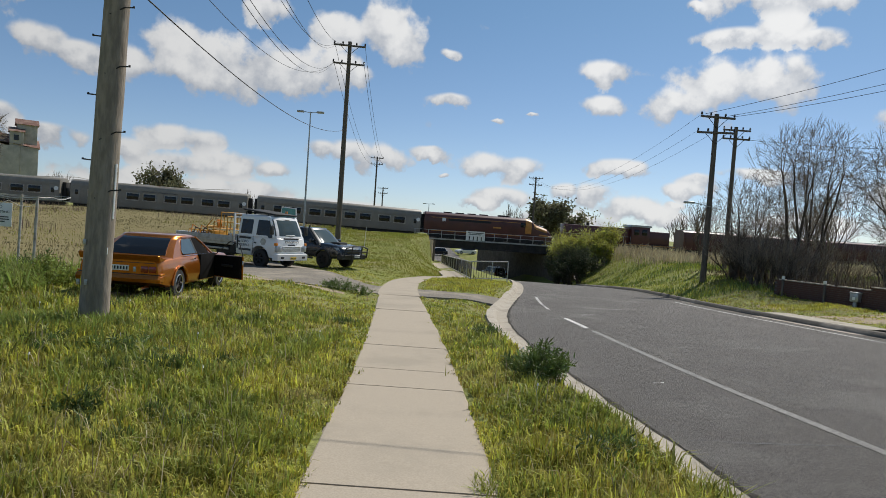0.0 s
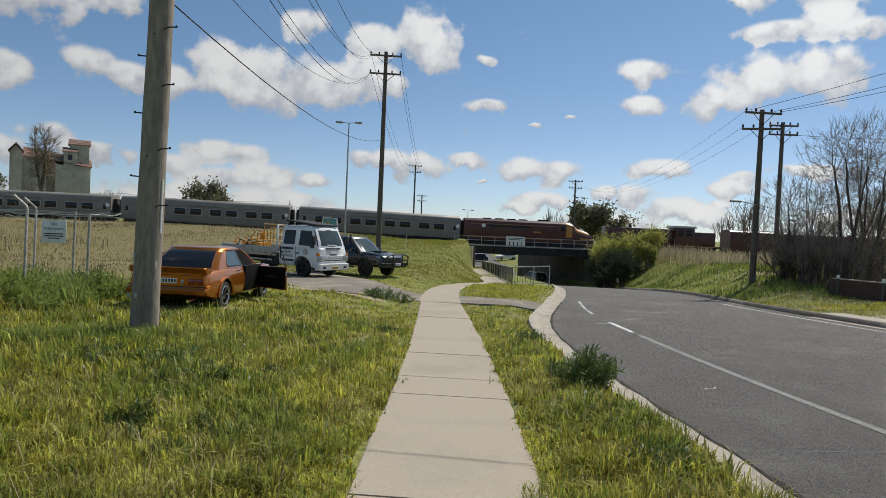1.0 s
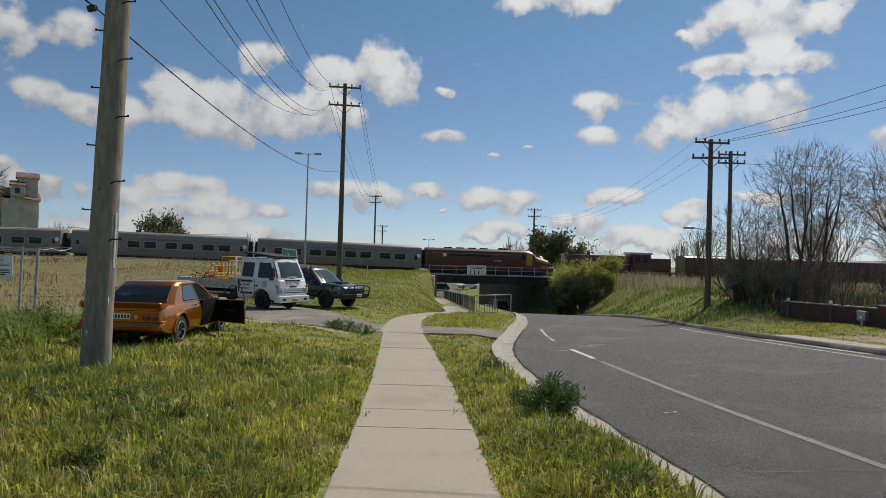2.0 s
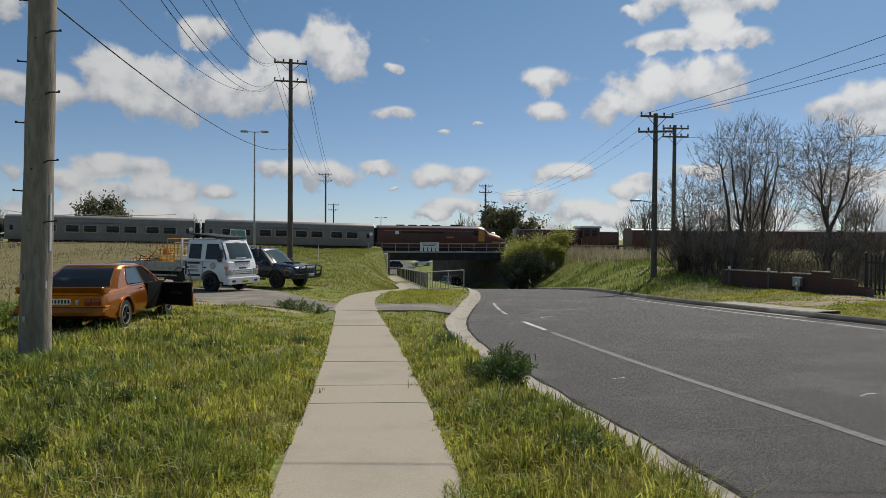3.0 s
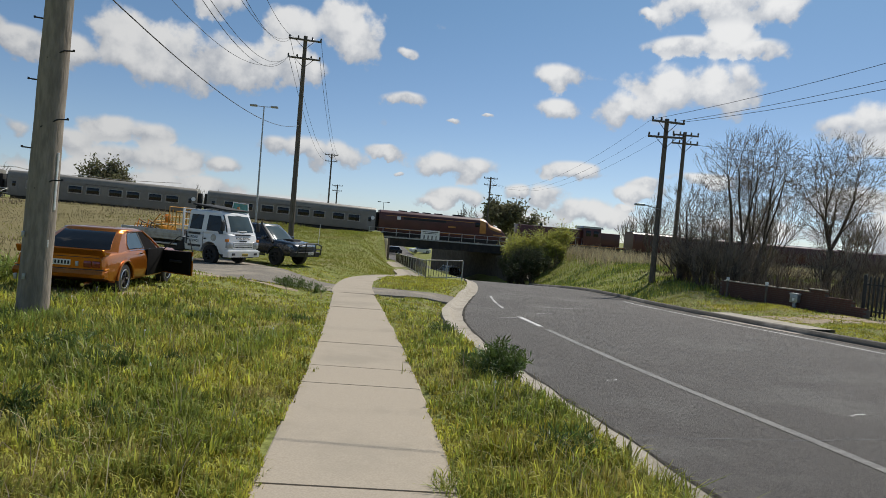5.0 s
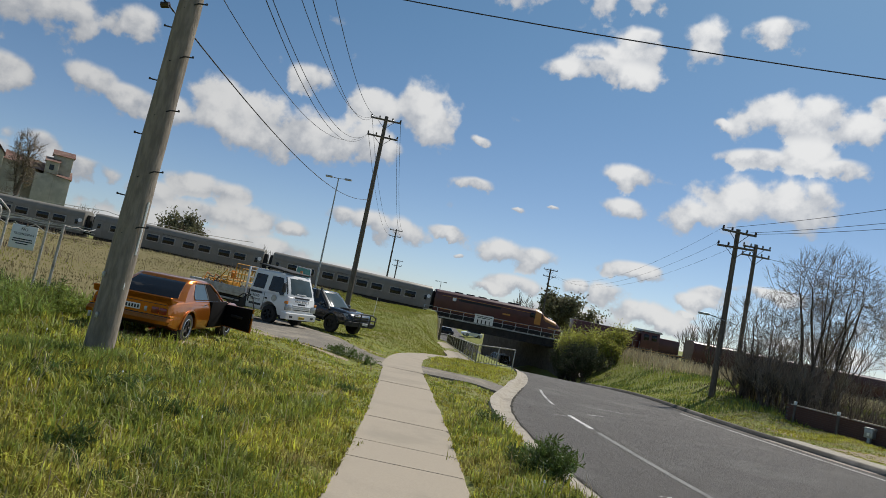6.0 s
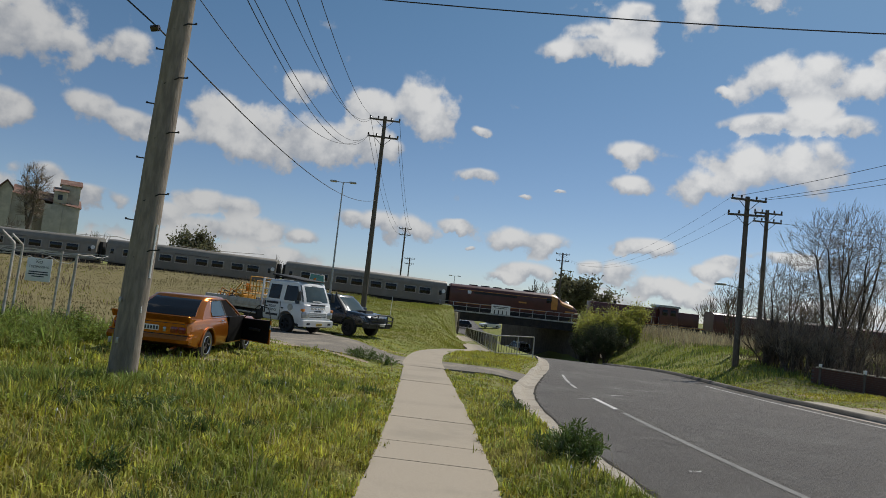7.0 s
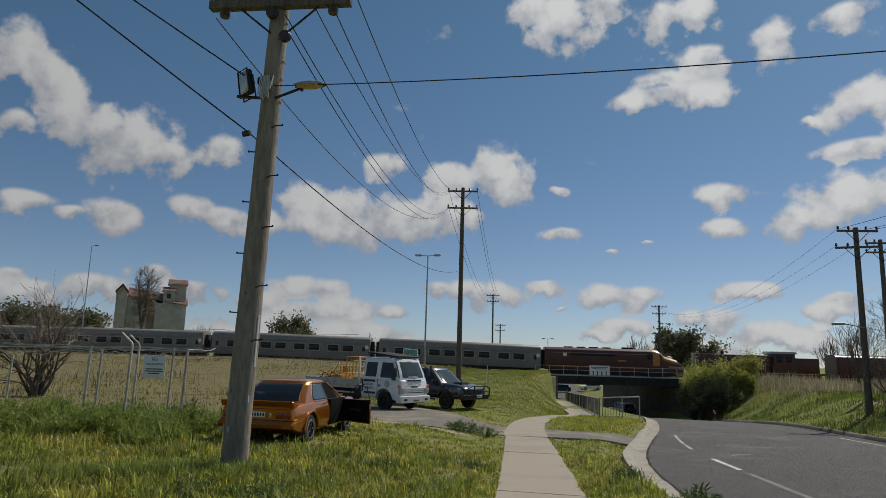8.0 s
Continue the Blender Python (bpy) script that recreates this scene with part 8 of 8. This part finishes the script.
def branching(rnd, base, height, levels, spread, stems, split, up=0.25, thin=0.62, len0=0.34, wiggle=0.12):
    """Grows a woody plant; gives limbs as (points, radii, level)."""
    limbs = []

    def grow(p, d, length, r, level):
        pts, rad = [p.copy()], [r]
        n = 4 if level < 3 else 3 if level < 4 else 2
        q, e = p.copy(), d.copy()
        for k in range(n):
            e = (e + Vector((rnd.gauss(0, wiggle), rnd.gauss(0, wiggle), rnd.gauss(0, wiggle) + up * 0.25))).normalized()
            q = q + e * length / n
            pts.append(q.copy())
            rad.append(r * (1 - (0.55 if level < levels else 0.85) * (k + 1) / n))
        limbs.append((pts, rad, level))
        if level >= levels:
            return
        kids = split[min(level, len(split) - 1)]
        for k in range(kids):
            f = 1.0 if k == 0 else rnd.uniform(0.30, 0.98)
            i = min(n - 1, int(f * n))
            b = pts[i].lerp(pts[i + 1], f * n - i)
            axis = Vector((rnd.gauss(0, 1), rnd.gauss(0, 1), rnd.gauss(0, 0.6))).normalized()
            side = e.cross(axis).normalized()
            ang = rnd.uniform(0.25, 1.0) * spread * (0.5 if k == 0 else 1.0)
            nd = (e * math.cos(ang) + side * math.sin(ang) + Vector((0, 0, up))).normalized()
            grow(b, nd, length * rnd.uniform(0.58, 0.92), max(0.004, r * thin * (1.0 if k == 0 else rnd.uniform(0.55, 0.9))), level + 1)
    for s in range(stems):
        a = 2 * math.pi * s / stems + rnd.uniform(-0.4, 0.4)
        tilt = rnd.uniform(0.05, 0.45) if stems > 1 else rnd.uniform(0, 0.08)
        d = Vector((math.cos(a) * tilt, math.sin(a) * tilt, 1)).normalized()
        grow(Vector((math.cos(a) * 0.12 * (stems > 1), math.sin(a) * 0.12 * (stems > 1), -0.2)), d, height * len0 * rnd.uniform(0.85, 1.1), height * 0.016 * (1.4 if stems == 1 else 1.0), 0)
    return limbs


def tree(name, label, x, y, height, rnd_seed, levels=5, spread=0.6, stems=3, split=(4, 4, 4, 3, 3), bark="bark", twig="twig", leaves=None, leaf_size=0.1, leaf_n=0, z=None, cat="tree", up=0.25, len0=0.34, group="", min_r=0.0):
    rnd = random.Random(rnd_seed)
    t = thing(name, label, cat, at=pose(x, y, GZ(x, y) if z is None else z), group=group)
    limbs = branching(rnd, None, height, levels, spread, stems, split, up, len0=len0)
    top = max(p.z for pts, _, _ in limbs for p in pts)
    k = height / top
    trunk, twigs = Geo(), Geo()
    tips = []
    for pts, rad, level in limbs:
        pts = [p * k for p in pts]
        rad = [max(min_r, q) for q in rad]
        if level <= 2:
            trunk.tube(pts, rad, 7 if level < 2 else 5, cap=False)
        else:
            twigs.tube(pts, rad, 3, cap=False)
        if level >= levels - 1:
            tips += [pts[-1], pts[-2]]
    part("trunk", trunk, bark, t, smooth=60)
    if twigs.v:
        me = bpy.data.meshes.new("crown")
        me.from_pydata(twigs.v, [], twigs.f)
        me.materials.append(M[twig])
        c = part("crown", me, twig, t, "fine bare twigs" if not leaves else "")
    if leaves:
        tp = np.array([p[:] for p in tips])
        pick = tp[rng.integers(0, len(tp), leaf_n)]
        pts = pick + np.clip(rng.normal(0, leaf_size * 1.2, (leaf_n, 3)), -leaf_size * 2, leaf_size * 2)
        part("foliage", leaf_cloud("foliage", pts, leaf_size, leaves), leaves, t)
    return t


def crown_tree(name, label, x, y, fork, centre, rx, rz, tips, seed, z=None, lean=(0.0, 0.0), base_r=0.16, twig_len=0.45, leaves=0, group="bare trees", min_r=0.0055, stems=1, bark="bark", twig="twig", cat="tree"):
    """A bare tree whose limbs divide again and again to fill a vase-shaped crown."""
    r = np.random.default_rng(seed)
    t = thing(name, label, cat, at=pose(x, y, (GZ(x, y) if z is None else z) - 0.05), group=group)
    pts = []
    while len(pts) < tips:
        p = r.normal(size=3)
        p = p / np.linalg.norm(p) * r.random() ** 0.45
        wob = 1 + 0.28 * math.sin(3 * math.atan2(p[1], p[0]) + seed) * math.cos(2.3 * p[2] + seed)
        q = np.array([p[0] * rx * wob, p[1] * rx * wob, p[2] * rz])
        if math.hypot(q[0], q[1]) < rx * (0.35 + 0.5 * (q[2] / rz + 1)) and r.random() > 0.25 * math.sin(1.9 * q[0] + 2.3 * q[2]) ** 2:
            pts.append(q + np.array([lean[0], lean[1], centre]))
    pts = np.array(pts)
    trunk, twigs = Geo(), Geo()
    ends = []
    e = 0.60

    def limb(a, b, ra, rb, big):
        mid = (a + b) / 2 + r.normal(0, 0.03, 3) * np.linalg.norm(b - a)
        (trunk if big else twigs).tube([tuple(a), tuple(mid), tuple(b)], [ra, (ra + rb) / 2, rb], 7 if ra > 0.05 else 5 if big else 3, cap=False)

    def grow(a, group_pts, ra):
        n = len(group_pts)
        rn = max(min_r, base_r * (n / tips) ** e)
        if n <= 2:
            for p in group_pts:
                limb(a, p, rn, min_r * 0.8, False)
                ends.append((p, p - a))
            return
        c = group_pts.mean(0)
        b = a + (c - a) * r.uniform(0.22, 0.42)
        b[2] = min(b[2], c[2])
        limb(a, b, min(ra, rn * 1.15), rn, rn > 0.028)
        d = group_pts - b
        d = d / (np.linalg.norm(d, axis=1)[:, None] + 1e-6)
        k = 3 if n > 12 and r.random() < 0.45 else 2
        m = d[r.choice(n, k, replace=False)]
        for _ in range(4):
            who = np.argmax(d @ m.T, axis=1)
            for j in range(k):
                if (who == j).any():
                    m[j] = d[who == j].mean(0)
        for j in range(k):
            if (who == j).any():
                grow(b, group_pts[who == j], rn)
    foot = np.array([0.0, 0.0, -0.15])
    if stems == 1:
        f = np.array([lean[0] * 0.2, lean[1] * 0.2, fork])
        limb(foot, f, base_r * 1.35, base_r, True)
        grow(f, pts, base_r)
    else:
        who = np.floor((np.arctan2(pts[:, 1], pts[:, 0]) / (2 * np.pi) + 0.5) * stems).astype(int) % stems
        for j in range(stems):
            if (who == j).any():
                a = 2 * np.pi * (j + 0.5) / stems - np.pi
                off = np.array([0.25 * math.cos(a), 0.25 * math.sin(a), 0])
                f = off * 2.4 + np.array([0, 0, fork * r.uniform(0.7, 1.3)])
                limb(foot + off * 0.6, f, base_r * 0.75, base_r * 0.55, True)
                grow(f, pts[who == j], base_r * 0.6)
    for p, d in ends:
        d = d / (np.linalg.norm(d) + 1e-6)
        for _ in range(4):
            v = d + r.normal(0, 0.42, 3) + np.array([0, 0, 0.25])
            q = p + v / np.linalg.norm(v) * twig_len * r.uniform(0.5, 1.2)
            s = p - d * twig_len * r.uniform(0, 0.6)
            twigs.tube([tuple(s), tuple((s + q) / 2 + r.normal(0, 0.03, 3)), tuple(q)], [min_r * 0.8, min_r * 0.7, min_r * 0.5], 3, cap=False)
    part("trunk", trunk, bark, t, smooth=60)
    me = bpy.data.meshes.new("crown")
    me.from_pydata(twigs.v, [], twigs.f)
    me.materials.append(M[twig])
    part("crown", me, twig, t, "fine bare twigs")
    if leaves:
        tp = np.array([p for p, _ in ends])
        lp = tp[rng.integers(0, len(tp), leaves)] + rng.normal(0, 0.12, (leaves, 3))
        part("foliage", leaf_cloud("foliage", lp, 0.07, "leaf_olive"), "leaf_olive", t)
    return t


crown_tree("bare_tree", "tall bare deciduous tree behind the brick wall", 19.0, 34.0, 0.9, 5.5, 3.0, 3.4, 1250, 3, stems=4, base_r=0.21)
crown_tree("bare_tree", "spreading bare tree with a few first leaves", 23.5, 33.6, 1.5, 5.4, 2.9, 3.3, 1250, 8, base_r=0.18, leaves=1500)
crown_tree("bare_tree", "low bushy bare tree beside the railway bank", 17.0, 36.0, 0.7, 3.3, 2.2, 2.6, 700, 12, stems=6, base_r=0.15)
for k in range(12):
    tree("bare_shrub", "tangled leafless brown shrub behind the wall", 16.4 + 1.05 * k + random.uniform(-0.4, 0.4), 33.6 - 0.45 * k + random.uniform(-0.5, 2.0), random.uniform(2.2, 3.6), 30 + k, levels=4, stems=7, spread=0.8, split=(4, 3, 3, 2), group="bare shrubs", cat="shrub", up=0.12, min_r=0.005)
for k, (x, y, h) in enumerate(((16.3, 33.4, 3.0), (17.2, 32.4, 2.6), (16.0, 35.4, 3.3), (17.6, 34.6, 3.2))):
    tree("bare_shrub", "dense dark leafless thicket beside the timber pole", x, y, h, 330 + k, levels=4, stems=12, spread=0.7, split=(4, 3, 3, 2), group="bare shrubs", cat="shrub", up=0.15, min_r=0.008)
for k, (x, y, h) in enumerate(((26, 44, 6.5), (31, 42, 6.0), (36, 40, 7.0), (30, 52, 8.0), (24, 60, 7.0), (34, 33, 5.5))):
    tree("bare_tree", "bare winter tree in the distance by the railway", x, y, h, 50 + k, levels=5, stems=3, spread=0.6, split=(3, 3, 3, 3, 2), group="bare trees", min_r=0.012)
for k, (x, y, h, n) in enumerate(((13.0, 67.0, 5.6, 9000), (14.4, 66.5, 5.9, 12000), (15.8, 67.5, 5.0, 11000), (17.4, 68.0, 4.4, 8000), (16.6, 66.0, 3.2, 5000), (12.9, 71.0, 6.4, 8000))):
    z = GZ(x, y) - 0.1
    tree("willow_bush", "yellow-green leafy bush of upright sprays beside the bridge", x, y, h, 121 + k, levels=4, stems=13, spread=0.62, split=(4, 3, 3, 2), leaves="leaf_yellow", leaf_size=0.15, leaf_n=n, group="bushes", cat="bush", up=0.42, z=z, min_r=0.006)
# dark-leaved bushes added where shade falls below the yellow ones
for k, (x, y, h, z) in enumerate(((12.6, 63, 4.3, -3.6), (12.9, 60.5, 3.1, -3.0), (12.2, 67, 4.8, -4.4))):
    tree("shade_bush", "dense dark bush standing in for shade beside the underpass wall", x, y, h, 40 + k, levels=4, stems=8, spread=0.75, split=(4, 3, 3, 3), leaves="leaf_dark", leaf_size=0.12, leaf_n=15000, group="bushes", cat="bush", up=0.1, z=z, min_r=0.006)
for x, y, h, s in ((-60.8, 142, 14.6, 61), (22.8, 140, 13.0, 62), (-101, 108, 13.5, 63), (-110, 116, 14.5, 64), (-92, 104, 12.0, 65), (-97, 118, 13.0, 66)):
    tree("gum_tree", "dark evergreen tree behind the railway", x, y, h, s, levels=4, stems=1, spread=0.75, split=(5, 4, 4, 3), leaves="leaf_gum", leaf_size=0.58, leaf_n=12000, group="far evergreen trees", up=0.2, z=-4.2, min_r=0.02, len0=0.38)
for x, y, h, s in ((16, 135, 11.5, 71), (-46, 150, 11, 72), (-112, 150, 14, 73), (-97, 165, 13, 74), (-40, 120, 9, 75), (45, 120, 11, 76), (55, 110, 12, 77)):
    tree("bare_tree", "distant bare tree behind the railway", x, y, h, s, levels=5, stems=2, spread=0.6, split=(3, 3, 3, 3, 2), group="bare trees", z=-4.2, min_r=0.03)
tree("bare_shrub", "sprawling leafless shrub in the dry field", -23.3, 25.5, 5.6, 81, levels=5, stems=11, spread=0.95, split=(3, 3, 2, 2, 2), group="bare shrubs", cat="shrub", up=0.02, min_r=0.006)

crown_tree("bare_tree", "tall bare tree in front of the grain silo", -100.0, 139.0, 6.0, 17.5, 3.6, 7.5, 420, 78, z=-4.2, base_r=0.55, twig_len=1.3, min_r=0.035)


def thistle(x, y, h, w, n, seed, mat="weed_dark"):
    """A leafy weed: stalks that carry narrow pointed leaves."""
    rnd = np.random.default_rng(seed)
    t = thing("roadside_weed", "leafy dark green weed clump in the grass", "weed", at=pose(x, y, float(terrain(np.array([x]), np.array([y]))[0])), group="roadside weeds")
    stalks, pts = Geo(), []
    for k in range(n):
        a, r = rnd.uniform(0, 2 * np.pi), w * np.sqrt(rnd.random()) * 0.5
        hh = h * rnd.uniform(0.55, 1.0) * (1 - 0.5 * (2 * r / w) ** 2)
        b = Vector((r * 0.5 * np.cos(a), r * 0.5 * np.sin(a), -0.02))
        e = Vector((r * 1.3 * np.cos(a), r * 1.3 * np.sin(a), hh))
        stalks.tube([b, b.lerp(e, 0.5) + Vector((0, 0, hh * 0.12)), e], [0.006, 0.005, 0.003], 4, cap=False)
        for f in np.linspace(0.10, 1.0, 11):
            p = b.lerp(e, f)
            pts += [(p.x, p.y, p.z + hh * 0.1 * (1 - abs(2 * f - 1)))] * 4
    part("stalk", stalks, mat, t)
    pts = np.array(pts) + rnd.normal(0, 0.022, (len(pts), 3))
    part("foliage", leaf_cloud("foliage", pts, 0.085 if h > 0.3 else 0.065, mat, -0.7, 0.12 if mat == "weed" else 0.085), mat, t)


thistle(1.28, 7.3, 0.50, 0.55, 50, 1)
thistle(1.25, 7.9, 0.30, 0.6, 26, 2)
thistle(1.35, 4.5, 0.16, 0.5, 22, 3)
thistle(0.95, 11.5, 0.26, 0.4, 22, 4)
thistle(-3.55, 7.4, 0.22, 0.9, 30, 5)
thistle(-4.6, 7.6, 0.18, 0.7, 20, 6)
thistle(-2.75, 5.0, 0.16, 0.3, 14, 7)
thistle(-3.1, 20.2, 0.36, 1.1, 40, 8)
thistle(-2.4, 20.0, 0.28, 0.7, 24, 9)
for k in range(24):
    thistle(-15.5 + 0.33 * k + random.uniform(-0.2, 0.2), random.uniform(11.9, 15.4), random.uniform(0.40, 0.75), random.uniform(0.7, 1.2), 34, 200 + k, "weed")
thistle(-9.6, 15.2, 0.7, 1.0, 34, 11)
thistle(-11.4, 15.8, 0.6, 0.9, 30, 12)
thistle(-7.3, 17.6, 0.5, 1.0, 30, 13)


# bare soil beside the driveway and in the lawn
def soil_patch(x, y, rx, ry, seed, label):
    g = Geo()
    n = 40
    rings = []
    for f in (1.0, 0.7, 0.35, 0.02):
        ring = []
        for k in range(n):
            a = 2 * math.pi * k / n
            q = f * (1 + 0.35 * noise.noise((math.cos(a) * 1.6 + seed, math.sin(a) * 1.6, seed)))
            px, py = x + rx * q * math.cos(a), y + ry * q * math.sin(a)
            ring.append((px, py, float(terrain(np.array([px]), np.array([py]))[0]) + (0.004 if f > 0.9 else 0.010)))
        rings.append(ring)
    g.loft(rings, cap=False)
    return tagged(part("soil_patch", g, "dry_soil", smooth=60), label, "soil patch", group="bare soil patches")


for k, (x, y, rx, ry) in enumerate(((-6.0, 13.2, 1.25, 0.30), (-9.0, 8.4, 1.4, 0.36), (-4.5, 19.5, 1.8, 0.45), (-10.8, 8.1, 0.8, 0.25), (-3.6, 25.9, 1.2, 0.4), (14.6, 21.6, 2.2, 1.1), (17.0, 23.0, 1.8, 0.9), (13.4, 25.6, 0.9, 0.6))):
    soil_patch(x, y, rx, ry, k * 3.1, "pale dry bare soil showing through the grass")

# small white flower heads in the lawn
fx = np.array([-3.9, -3.2, -4.6, -2.2, -5.4, -1.7, -4.2, -3.4, 1.05, 1.3, -5.8, -2.9, -6.3, -4.9])
fy = np.array([7.9, 8.6, 9.9, 6.1, 11.2, 9.4, 6.6, 12.2, 6.2, 9.3, 13.0, 10.5, 10.1, 7.1])
heads = Geo()
for x, y in zip(fx, fy):
    z = float(terrain(np.array([x]), np.array([y]))[0])
    heads.tube([(x, y, z), (x + 0.01, y, z + 0.15)], 0.003, 4)
    for q in range(3):
        heads.cyl((x + 0.01, y, z + 0.14 + 0.008 * q), (x + 0.01, y, z + 0.15 + 0.008 * q), 0.013 - 0.003 * q, 0.009 - 0.002 * q, 8)
tagged(part("white_flower", heads, "sign_white", smooth=0), "small white flower heads scattered in the lawn", "flower", kind="stuff")
